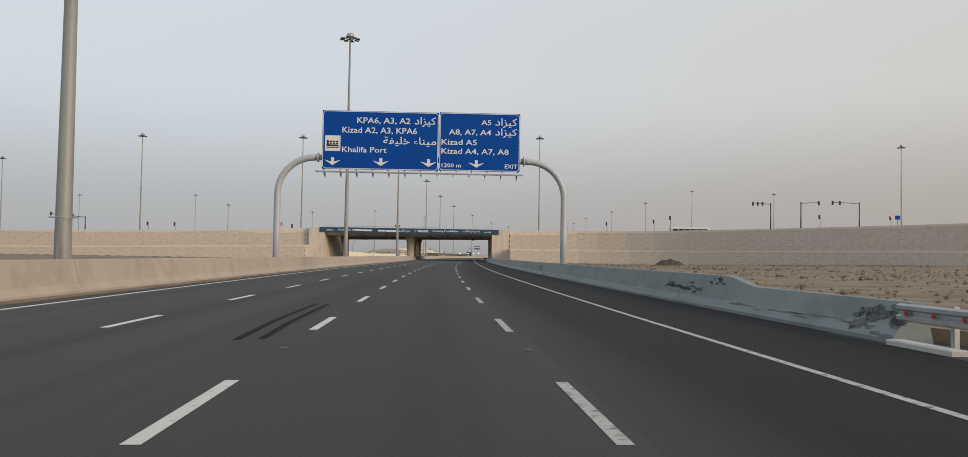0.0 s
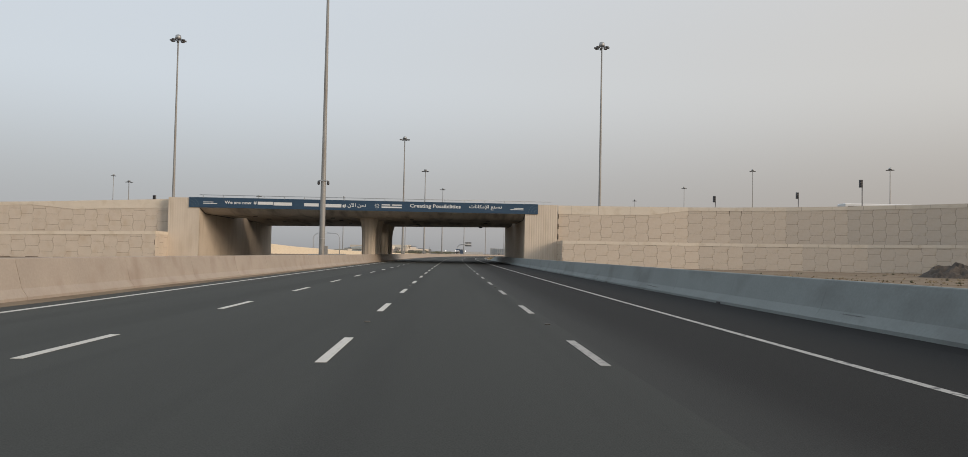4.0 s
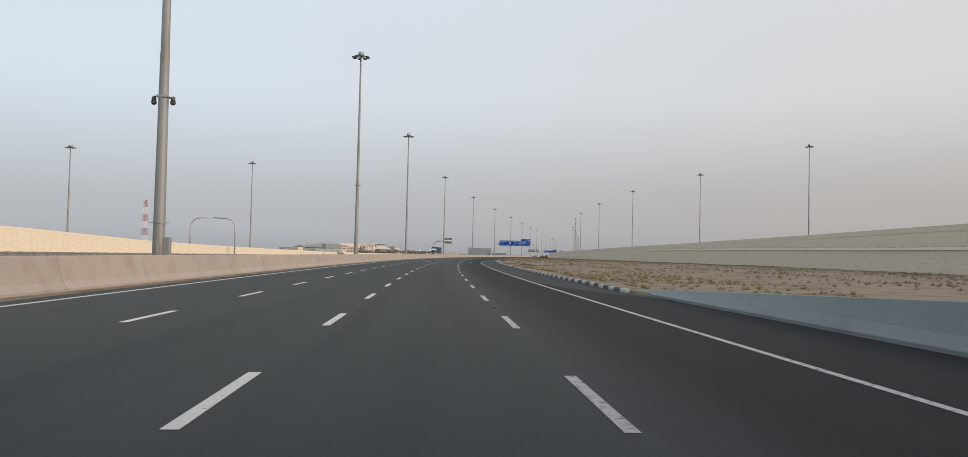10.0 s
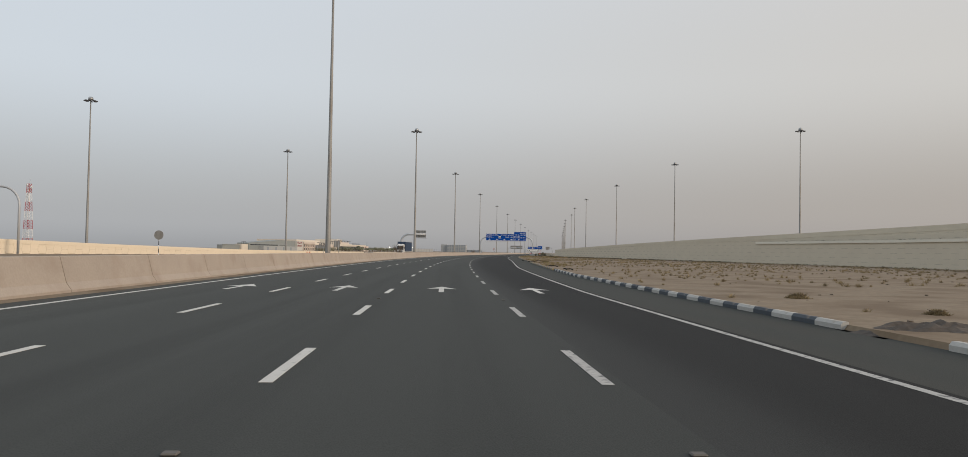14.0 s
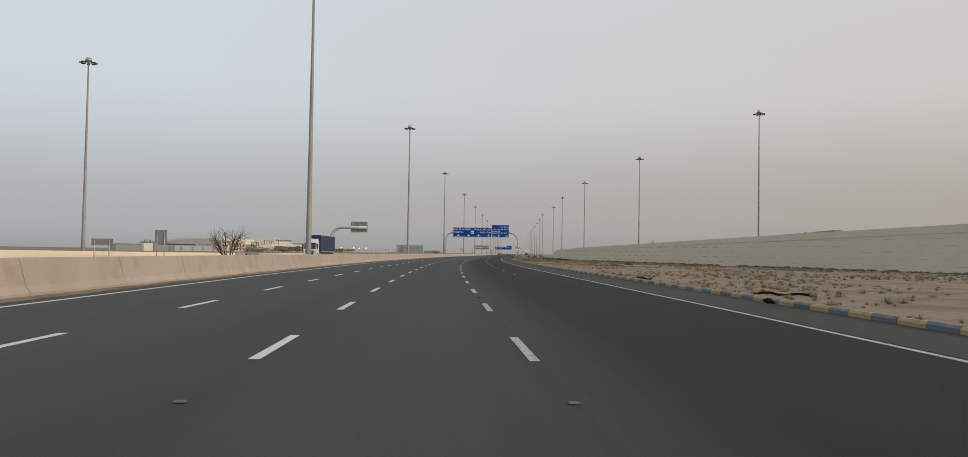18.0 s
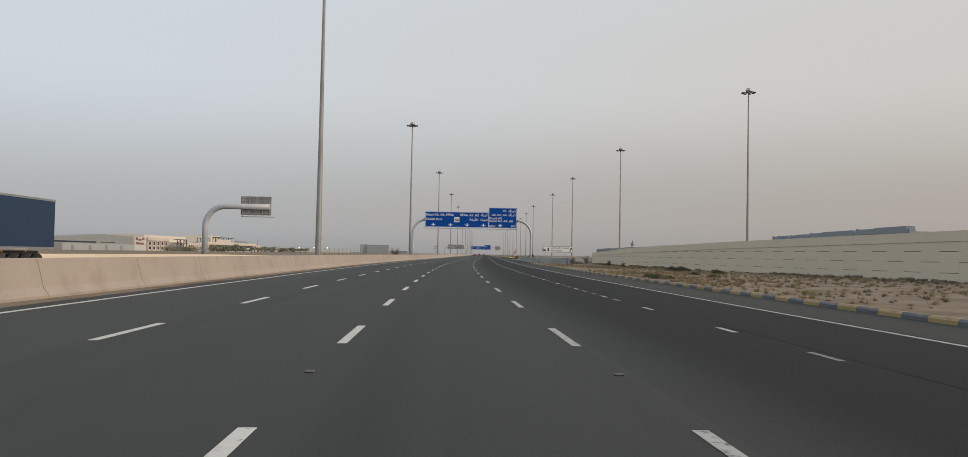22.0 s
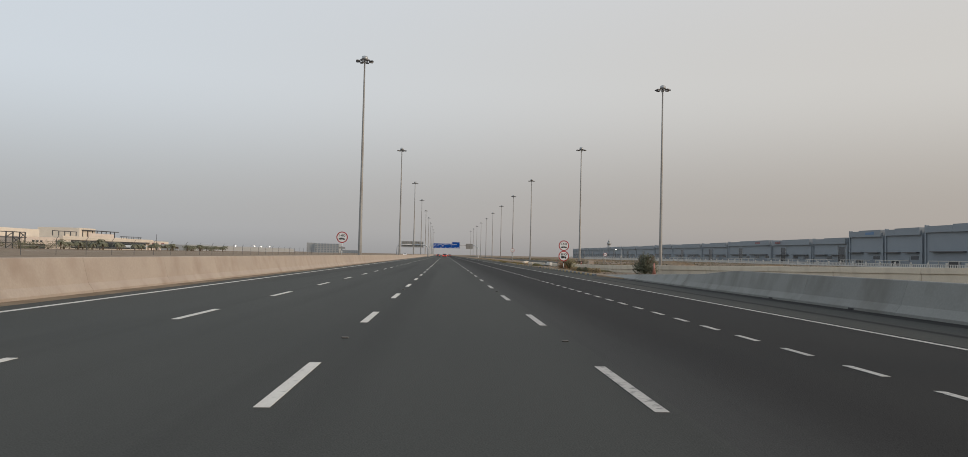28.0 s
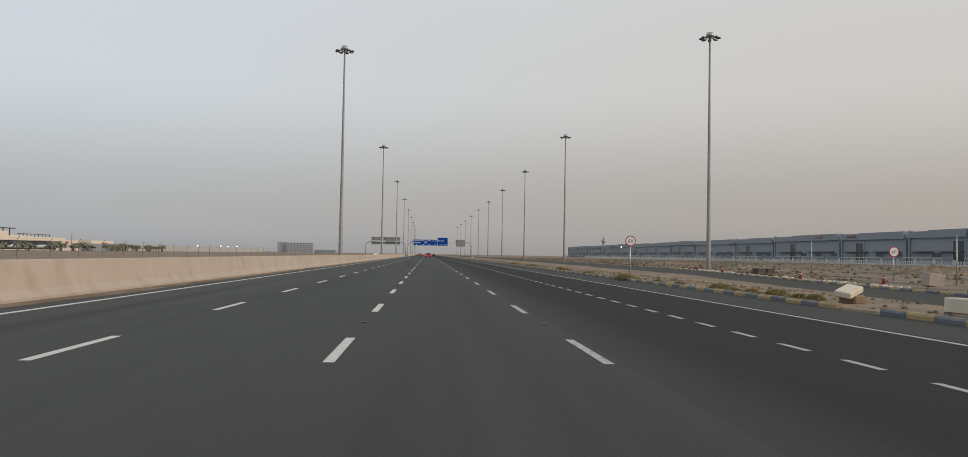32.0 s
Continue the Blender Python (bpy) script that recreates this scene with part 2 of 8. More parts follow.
M_KERB_BLACK = mat("black_kerb_paint", (0.055, 0.065, 0.076), 0.8, var=0.2, big=2, fine=15, bump=0.25, rand=0.6, stain=((0.24, 0.19, 0.14), 2.5, 0.60, 0.72))
M_KERB_WHITE = mat("white_kerb_paint", (0.44, 0.425, 0.39), 0.8, var=0.1, big=2, fine=15, bump=0.25, rand=0.5, stain=((0.30, 0.25, 0.19), 2.5, 0.60, 0.74))
M_KERB_BLUE = mat("slate_blue_kerb_paint", (0.108, 0.122, 0.135), 0.8, var=0.15, big=2, fine=15, bump=0.25, rand=0.5, stain=((0.22, 0.18, 0.135), 2.5, 0.54, 0.70))
M_KERB_YELLOW = mat("faded_yellow_kerb_paint", (0.345, 0.25, 0.115), 0.8, var=0.12, big=2, fine=15, bump=0.25, rand=0.5, stain=((0.20, 0.165, 0.125), 2.5, 0.54, 0.70))
M_TUFT = mat("dry_grass", (0.250, 0.195, 0.108), 0.9, var=0.5, big=0.3, fine=6, bump=0)
M_SCRUB = mat("dusty_scrub_leaf", (0.085, 0.09, 0.055), 0.85, var=0.3, big=1.0, fine=8, bump=0)
M_TWIG = mat("dry_twig", (0.13, 0.095, 0.065), 0.9, var=0.2, bump=0)
M_SOIL = mat("dark_rubble", (0.07, 0.058, 0.048), 0.95, var=0.3, big=1.2, fine=8, bump=0.6)
M_RED_LAMP = mat("red_lamp", (0.9, 0.06, 0.04), 0.4, var=0.0, bump=0, emit=2.0)
M_WHITE_LAMP = mat("lit_lamp", (1.0, 0.9, 0.75), 0.4, var=0.0, bump=0, emit=4.0)
M_GLASS_DARK = mat("dark_glazing", (0.03, 0.04, 0.05), 0.08, var=0.1, bump=0)
M_STUD = mat("scuffed_road_stud", (0.10, 0.09, 0.078), 0.7, var=0.2, big=2, fine=20, bump=0.1, rand=0.6)
M_STONE = mat("brown_field_stone", (0.125, 0.099, 0.074), 0.95, var=0.35, big=0.8, fine=9, bump=0.4)
M_LOW_WALL = mat("cream_low_wall", (0.60, 0.535, 0.43), 0.88, var=0.06, big=0.5, fine=12, bump=0.15, stain=((0.42, 0.36, 0.28), 0.8, 0.52, 0.8, (1, 1, 0.4)))
M_OLIVE = mat("pale_olive_leaf", (0.19, 0.175, 0.085), 0.85, var=0.35, big=1.0, fine=8, bump=0)

# ---- the road's line ----
KAPPA = (-0.419, -0.423, -0.398, -0.139, 0.003, -0.386, -0.507, -0.438, -0.451, -0.453, -0.298, 0.042, 0.005, 0.006, 0.005)
_sg = np.arange(-100.0, 2401.0, 2.0)
_k = np.interp(_sg, -100 + 80 * np.arange(len(KAPPA)), np.array(KAPPA) / 1000)
_psi = np.concatenate([[0], np.cumsum((_k[1:] + _k[:-1]))])
_psi -= _psi[50]
_mid = (_psi[1:] + _psi[:-1]) / 2
_rx = np.concatenate([[0], np.cumsum(-np.sin(_mid) * 2)])
_ry = np.concatenate([[0], np.cumsum(np.cos(_mid) * 2)])
_rx -= _rx[50]
_ry -= _ry[50]


def heading(s):
    """The road's yaw in radians at s metres along it."""
    return float(np.interp(s, _sg, _psi))


def at(s, u, z=0.0):
    """The place s metres along the road and u metres to the right of the lane line."""
    p = heading(s)
    return Vector((float(np.interp(s, _sg, _rx)) + u * math.cos(p), float(np.interp(s, _sg, _ry)) + u * math.sin(p), z))


def stand(s, u, z=0.0, turn=0.0):
    """A pose on the road's line, looking along it."""
    return Matrix.Translation(at(s, u, z)) @ Matrix.Rotation(heading(s) + radians(turn), 4, "Z")


# ---- mesh helpers ----
def quad(bm, pts):
    bm.faces.new([bm.verts.new(p) for p in pts])


def box(bm, x0, x1, y0, y1, z0, z1, m=None):
    v = [bm.verts.new((x, y, z) if m is None else m @ Vector((x, y, z))) for z in (z0, z1) for x, y in ((x0, y0), (x1, y0), (x1, y1), (x0, y1))]
    for f in ((3, 2, 1, 0), (4, 5, 6, 7), (0, 1, 5, 4), (1, 2, 6, 5), (2, 3, 7, 6), (3, 0, 4, 7)):
        bm.faces.new([v[i] for i in f])


def chamfer(bm, x0, x1, y0, y1, z0, z1, c):
    """A block whose edges are cut back by c."""
    b = bmesh.new()
    box(b, x0, x1, y0, y1, z0, z1)
    bmesh.ops.bevel(b, geom=list(b.edges), offset=c, segments=1, affect="EDGES")
    me = bpy.data.meshes.new("tmp")
    b.to_mesh(me)
    b.free()
    bm.from_mesh(me)
    bpy.data.meshes.remove(me)


def ring_pts(c, ax, r, n, phase=0.0):
    ax = Vector(ax).normalized()
    a = ax.orthogonal().normalized() if abs(ax.z) < 0.999 else Vector((1, 0, 0))
    b = ax.cross(a)
    return [Vector(c) + a * (r * math.cos(phase + 2 * math.pi * i / n)) + b * (r * math.sin(phase + 2 * math.pi * i / n)) for i in range(n)]


def cyl(bm, p0, p1, r0, r1=None, n=12, caps=True):
    r1 = r0 if r1 is None else r1
    ax = Vector(p1) - Vector(p0)
    a = [bm.verts.new(p) for p in ring_pts(p0, ax, r0, n)]
    b = [bm.verts.new(p) for p in ring_pts(p1, ax, r1, n)]
    for i in range(n):
        f = bm.faces.new((a[i], a[(i + 1) % n], b[(i + 1) % n], b[i]))
        f.smooth = n > 6
    if caps:
        bm.faces.new(a[::-1])
        bm.faces.new(b)


def tube(bm, pts, r, n=10, closed=False):
    pts = [Vector(p) for p in pts]
    rings, k = [], len(pts)
    prev = None
    for i, p in enumerate(pts):
        d = (pts[(i + 1) % k] - pts[i - 1]) if closed else (pts[min(i + 1, k - 1)] - pts[max(i - 1, 0)])
        d.normalize()
        if prev is None:
            prev = d.orthogonal().normalized()
        a = (prev - d * prev.dot(d)).normalized()
        prev = a
        b = d.cross(a)
        rings.append([bm.verts.new(p + a * (r * math.cos(2 * math.pi * j / n)) + b * (r * math.sin(2 * math.pi * j / n))) for j in range(n)])
    for i in range(k if closed else k - 1):
        a, b = rings[i], rings[(i + 1) % k]
        for j in range(n):
            f = bm.faces.new((a[j], a[(j + 1) % n], b[(j + 1) % n], b[j]))
            f.smooth = True
    if not closed:
        bm.faces.new(rings[0][::-1])
        bm.faces.new(rings[-1])


def extrude_xz(bm, poly, y0, y1):
    """A plate: a closed outline in x and z, between two depths."""
    a = [bm.verts.new((x, y0, z)) for x, z in poly]
    b = [bm.verts.new((x, y1, z)) for x, z in poly]
    bm.faces.new(a)
    bm.faces.new(b[::-1])
    for i in range(len(poly)):
        j = (i + 1) % len(poly)
        bm.faces.new((a[j], a[i], b[i], b[j]))


def mesh(name, bm, material, fix=True):
    if fix:
        bmesh.ops.recalc_face_normals(bm, faces=bm.faces)
    me = bpy.data.meshes.new(name)
    bm.to_mesh(me)
    bm.free()
    me.materials.append(material)
    return me


def part(name, bm, material, parent=None, label="", m=None, fix=True):
    """One mesh object, from a bmesh or a mesh that it shares, under a thing or a part."""
    me = bm if isinstance(bm, bpy.types.Mesh) else mesh(name, bm, material, fix)
    ob = new(name, me)
    if parent is not None:
        ob.parent = parent
    if m is not None:
        ob.matrix_basis = m
    if label:
        ob["label"] = label
    return ob


def thing(name, m, label, category, group="", kind=""):
    ob = new(name)
    ob.empty_display_size = 0.3
    ob.matrix_basis = m
    return tagged(ob, label, category, group, kind)


def sweep(name, material, s0, s1, profile, step=4.0, closed=False, uv=False, fade=None):
    """A strip along the road: profile(s) gives its points across as (u, z)."""
    n = max(1, int(round((s1 - s0) / step)))
    ss = [s0 + (s1 - s0) * i / n for i in range(n + 1)]
    prof = profile if callable(profile) else (lambda s: profile)
    verts, faces, uvs = [], [], []
    k = len(prof(s0))
    for s in ss:
        for u, z in prof(s):
            verts.append(at(s, u, z))
            uvs.append((u, s))
    for i in range(n):
        for j in range(k if closed else k - 1):
            a, b = i * k + j, i * k + (j + 1) % k
            faces.append((a, b, b + k, a + k))
    if closed:
        faces.append(tuple(range(k))[::-1])
        faces.append(tuple(n * k + j for j in range(k)))
    me = bpy.data.meshes.new(name)
    me.from_pydata(verts, [], faces)
    if uv:
        layer = me.uv_layers.new(name="UVMap")
        for lp in me.loops:
            layer.data[lp.index].uv = uvs[lp.vertex_index]
    me.materials.append(material)
    me.update()
    return new(name, me)


# Arabic letters by their joined forms: alone, end, start, middle
FORMS = {"\u0627": "\ufe8d\ufe8e", "\u0622": "\ufe81\ufe82", "\u0625": "\ufe87\ufe88", "\u062f": "\ufea9\ufeaa", "\u0631": "\ufead\ufeae", "\u0632": "\ufeaf\ufeb0", "\u0621": "\ufe80", "\u0629": "\ufe93\ufe94",
         "\u0643": "\ufed9\ufeda\ufedb\ufedc", "\u064a": "\ufef1\ufef2\ufef3\ufef4", "\u0645": "\ufee1\ufee2\ufee3\ufee4", "\u0646": "\ufee5\ufee6\ufee7\ufee8", "\u062e": "\ufea5\ufea6\ufea7\ufea8", "\u0644": "\ufedd\ufede\ufedf\ufee0",
         "\u0641": "\ufed1\ufed2\ufed3\ufed4", "\u062d": "\ufea1\ufea2\ufea3\ufea4", "\u0635": "\ufeb9\ufeba\ufebb\ufebc", "\u0639": "\ufec9\ufeca\ufecb\ufecc", "\u062a": "\ufe95\ufe96\ufe97\ufe98", "\u0633": "\ufeb1\ufeb2\ufeb3\ufeb4", "\u0634": "\ufeb5\ufeb6\ufeb7\ufeb8"}
LIGATURES = {"\u0644\u0627": "\ufefb\ufefc", "\u0644\u0625": "\ufef9\ufefa", "\u0644\u0622": "\ufef5\ufef6"}


def arabic(text):
    """The text in joined letter forms, in the order in which they stand from left to right."""
    units, i = [], 0
    while i < len(text):
        two = text[i:i + 2]
        if two in LIGATURES:
            units.append(LIGATURES[two])
            i += 2
        else:
            units.append(FORMS.get(text[i], text[i]))
            i += 1
    out = []
    for j, f in enumerate(units):
        before = j > 0 and len(units[j - 1]) == 4
        after = len(f) == 4 and j + 1 < len(units) and len(units[j + 1]) >= 2
        out.append(f[3] if before and after else f[2] if after and len(f) == 4 else f[1] if before and len(f) > 1 else f[0])
    return "".join(reversed(out))


def letters(body, x0, x1, z0, z1, y, material, parent, name="legend", bold=0.0):
    """Flat lettering on the plane y, facing -y, fitted to a box in x and z."""
    cu = bpy.data.curves.new("lettering", "FONT")
    cu.body, cu.resolution_u, cu.offset = body, 2, bold
    tmp = new("lettering", cu)
    bpy.context.view_layer.update()
    me = bpy.data.meshes.new_from_object(tmp.evaluated_get(bpy.context.evaluated_depsgraph_get()))
    bpy.data.objects.remove(tmp)
    bpy.data.curves.remove(cu)
    xs, ys = [v.co.x for v in me.vertices], [v.co.y for v in me.vertices]
    ax, ay = (x1 - x0) / (max(xs) - min(xs)), (z1 - z0) / (max(ys) - min(ys))
    bx, by = min(xs), min(ys)
    for v in me.vertices:
        v.co = (x0 + (v.co.x - bx) * ax, y, z0 + (v.co.y - by) * ay)
    me.name = name
    me.materials.clear()
    me.materials.append(material)
    if name != "letter":
        return part(name, me, material, parent)
    # one part for each separate shape
    bm = bmesh.new()
    bm.from_mesh(me)
    bpy.data.meshes.remove(me)
    todo = set(bm.verts)
    while todo:
        shape, edge = set(), [todo.pop()]
        while edge:
            v = edge.pop()
            shape.add(v)
            for e in v.link_edges:
                w = e.other_vert(v)
                if w in todo:
                    todo.discard(w)
                    edge.append(w)
        one, index = bmesh.new(), {}
        for v in sorted(shape, key=lambda v: v.index):
            index[v] = one.verts.new(v.co)
        for f in {f for v in shape for f in v.link_faces}:
            one.faces.new([index[v] for v in f.verts])
        part("letter", one, material, parent)
    bm.free()


def plate(name, poly, y0, y1, material, parent, label=""):
    bm = bmesh.new()
    extrude_xz(bm, poly, y0, y1)
    return part(name, bm, material, parent, label)


def rect(x0, x1, z0, z1):
    return [(x0, z0), (x1, z0), (x1, z1), (x0, z1)]


def frame_loop(name, x0, x1, z0, z1, w, r, y0, y1, material, parent):
    """A border with rounded corners."""
    def outline(d, rr):
        pts = []
        for cx, cz, a0 in ((x1 - d - rr, z0 + d + rr, -90), (x1 - d - rr, z1 - d - rr, 0), (x0 + d + rr, z1 - d - rr, 90), (x0 + d + rr, z0 + d + rr, 180)):
            pts += [(cx + rr * math.cos(radians(a0 + k * 22.5)), cz + rr * math.sin(radians(a0 + k * 22.5))) for k in range(5)]
        return pts
    bm = bmesh.new()
    a, b = outline(0, r), outline(w, max(r - w, 0.01))
    va, vb = [bm.verts.new((x, y0, z)) for x, z in a], [bm.verts.new((x, y0, z)) for x, z in b]
    wa, wb = [bm.verts.new((x, y1, z)) for x, z in a], [bm.verts.new((x, y1, z)) for x, z in b]
    n = len(a)
    for i in range(n):
        j = (i + 1) % n
        bm.faces.new((va[i], va[j], vb[j], vb[i]))
        bm.faces.new((va[j], va[i], wa[i], wa[j]))
        bm.faces.new((vb[i], vb[j], wb[j], wb[i]))
    return part(name, bm, material, parent)

# ---- ground and roads ----
bm = bmesh.new()
bmesh.ops.create_grid(bm, x_segments=40, y_segments=40, size=4500)
tagged(part("ground", bm, M_SAND, m=Matrix.Translation((0, 900, -0.06))), "pale dusty desert sand reaching to the horizon", "ground", kind="structure")


def road_right(s):
    """The asphalt's right edge: the shoulder steps out where the extra lane opens."""
    return float(np.interp(s, (-100, 286, 292, 415, 500, 520, 716, 722, 786, 794, 2000), (10.35, 10.35, 9.62, 9.72, 12.78, 13.02, 13.08, 13.95, 13.95, 13.1, 13.05)))


def edge_u(s):
    return float(np.interp(s, (-100, 260, 395, 440, 470, 495, 515, 2000), (6.98, 7.0, 6.92, 8.0, 9.25, 10.02, 10.3, 10.33)))


def lane_end(s):
    """Where the dark lane surface meets the older hard shoulder; before the bridge it reaches the barrier."""
    return float(np.interp(s, (286, 300), (road_right(s), edge_u(s) + 0.3)))


tagged(sweep("hard_shoulder", M_ASPHALT_SHOULDER, 286, 1900, lambda s: [(lane_end(s), 0.0), (road_right(s) + 0.05, 0.0)], 5, uv=True), "greyer, older asphalt of the hard shoulder", "road", kind="structure")
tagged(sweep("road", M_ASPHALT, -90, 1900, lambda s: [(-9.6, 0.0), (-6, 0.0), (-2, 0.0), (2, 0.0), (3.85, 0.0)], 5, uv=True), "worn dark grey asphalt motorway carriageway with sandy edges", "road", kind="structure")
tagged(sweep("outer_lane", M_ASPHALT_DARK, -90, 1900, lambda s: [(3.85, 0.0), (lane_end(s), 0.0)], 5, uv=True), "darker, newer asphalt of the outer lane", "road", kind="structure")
tagged(sweep("lane_seam", M_SEAM, 500, 700, lambda s: [(7.38 + 0.05 * noise.noise((s * 0.2, 0, 0)), 0.003), (7.55 + 0.06 * noise.noise((s * 0.3, 5, 0)), 0.003)], 2), "dark tarred seam between the asphalt lanes", "seam", kind="structure")
tagged(sweep("opposite_road", M_ASPHALT_OLD, -90, 1900, [(-30.5, 0.0), (-21, 0.0), (-12.2, 0.0)], 10, uv=True), "grey asphalt carriageway beyond the median barrier", "road", kind="structure")
tagged(sweep("median_strip", M_SAND, -90, 1900, [(-12.2, 0.02), (-10.2, 0.03)], 10), "sandy strip between the two carriageways", "ground", kind="structure")
tagged(sweep("edge_dust", M_SAND, -60, 1300, lambda s: [(-9.5, 0.012), (-8.50 + 0.22 * noise.noise((s * 0.11, 3.1, 0)) + 0.1 * noise.noise((s * 0.9, 1.1, 0)), 0.004)], 1.5), "drift of sand lying along the foot of the barrier", "sand", kind="stuff")
tagged(sweep("shoulder_grime", M_SEAM, -60, 284, lambda s: [(9.45 + 0.28 * noise.noise((s * 0.13, 7.7, 0)) + 0.12 * noise.noise((s * 0.8, 2.2, 0)), 0.003), (10.13, 0.006)], 1.2), "dark grime and dust washed against the barrier's foot", "grime", kind="stuff")
tagged(sweep("shoulder_seam", M_SEAM, 716, 792, lambda s: [(11.72 + 0.05 * noise.noise((s * 0.3, 1.0, 0)), 0.003), (11.98 + 0.07 * noise.noise((s * 0.4, 4.0, 0)), 0.003)], 1.5), "dark tarred seam along the hard shoulder", "seam", kind="structure")
tagged(sweep("exit_grime", M_SEAM, 716, 796, lambda s: [(13.25 + 0.25 * noise.noise((s * 0.2, 3.7, 0)), 0.003), (13.93, 0.006)], 1.2), "dark grime along the exit barrier's foot", "grime", kind="stuff")
# service road that runs beside the motorway at the end
def service_near(s):
    return float(np.interp(s, (846, 864, 903, 1000), (16.6, 17.0, 22.0, 24.0)))


def service_far(s):
    return float(np.interp(s, (846, 878, 930, 1000), (21.0, 23.5, 30.5, 33.0)))


tagged(sweep("service_road", M_ASPHALT_SHOULDER, 846, 1700, lambda s: [(service_near(s), 0.03), (service_far(s), 0.03)], 4, uv=True), "narrow grey asphalt service road", "road", kind="structure")


def sunk(s):
    """How far the sand lies lower close to the bridge."""
    return float(np.interp(s, (110, 195), (0.0, 0.48)))


def rise(u):
    """How far the sand climbs away from the road, before the bridge."""
    return float(np.interp(u, (46, 95), (0.0, 0.9)))


def verge(name, s0, s1, u0, u1, z, bumps, label, step_s=2.5, nu=22, material=None):
    """A sheet of uneven sand beside the road."""
    n = int((s1 - s0) / step_s)

    def row(s):
        a, b = u0(s), u1(s)
        out = [(a - 0.10, -0.05)]
        for j in range(nu + 1):
            f = (j / nu) ** 1.6
            u = a + (b - a) * f
            h = bumps * (noise.noise((s * 0.09, u * 0.09, 0.0)) + 0.5 * noise.noise((s * 0.33, u * 0.33, 4.0))) * min(1, f * 6)
            out.append((u, z + h - (sunk(s) - rise(u) if name == "sand_verge_before_bridge" else 0)))
        return out
    return tagged(sweep(name, material or M_SAND, s0, s1, row, (s1 - s0) / n), label, "ground", kind="structure")


def wall_u(s):
    """The foot of the ramp's retaining wall, to the right of the road."""
    return float(np.interp(s, (300, 365, 420, 480, 530, 570, 600, 630, 660, 690, 735, 776), (62, 70, 71, 67, 57, 48, 41.5, 35, 29.5, 25.8, 26.5, 32)))


def wall_top(s):
    return float(np.interp(s, (300, 365, 420, 450, 480, 505, 530, 570, 600, 630, 660, 690, 735, 776), (6.8, 6.75, 6.5, 6.3, 6.05, 5.65, 5.3, 4.62, 4.08, 3.53, 3.12, 2.68, 2.1, 1.3)))


tagged(sweep("paved_margin", M_ASPHALT_SHOULDER, -88, 15.4, [(9.9, 0.008), (11.9, 0.008)], 4, uv=True), "dark paved margin below the guardrail", "road", kind="structure")
verge("sand_verge_before_bridge", -90, 216, lambda s: float(np.interp(s, (12.0, 16.0), (11.7, 10.6))), lambda s: 150.0, 0.25, 0.12, "stony sand with dry tufts beside the carriageway")
verge("sand_verge_after_bridge", 258, 720, lambda s: road_right(s) + 0.14, lambda s: max(wall_u(s) + 0.5, 30), 0.10, 0.045, "flat sandy verge with dry tufts between kerb and wall")
verge("sand_verge_far", 720, 846, lambda s: road_right(s) + 0.3, lambda s: 120.0, 0.08, 0.16, "rough sandy ground beside the motorway")
verge("sand_island", 846, 1300, lambda s: road_right(s) + 0.14, lambda s: service_near(s) + 0.02, 0.06, 0.05, "narrow sandy island between motorway and service road", nu=6)
verge("sand_field", 846, 1300, lambda s: service_far(s) + 0.14, lambda s: 165.0, 0.06, 0.25, "rough sandy field with heaps and dry scrub", material=M_FIELD)

# ---- lane markings ----
bm = bmesh.new()
box(bm, -0.075, 0.075, -3.0, 0.0, 0.002, 0.006)
me_dash = mesh("lane_dash", bm, M_PAINT)
bm = bmesh.new()
box(bm, -0.06, 0.06, 0.0, 1.0, 0.002, 0.006)
me_short = mesh("short_dash", bm.copy(), M_PAINT_WORN)
me_short_faint = mesh("faint_short_dash", bm, M_PAINT_FAINT)
bm = bmesh.new()
box(bm, -0.07, 0.07, -3.0, 0.0, 0.002, 0.006)
me_dash_worn = mesh("worn_lane_dash", bm, M_PAINT_WORN)
for u_line in (-3.76, 0.0, 3.65):
    root = thing("lane_line", stand(0, u_line), "broken white lane line of long worn dashes", "lane marking", "lane lines", "structure")
    inv = root.matrix_basis.inverted()
    for k in range(-4, 134):
        part("dash", me_dash_worn if u_line > 3 else me_dash, None, root, m=inv @ stand(k * 9.0, u_line))
root = thing("exit_lane_line", stand(520, 7.22), "closely dotted white line along the exit lane", "lane marking", kind="structure")
inv = root.matrix_basis.inverted()
for k in range(-132, 172):
    s_k = 798.1 + (2.058 if k > 0 else 2.065) * k
    if s_k < 606 and random.random() < 0.6:
        continue
    part("short_dash", me_short_faint if s_k < 640 and k % 3 else me_short, None, root, m=inv @ stand(s_k, 7.16))


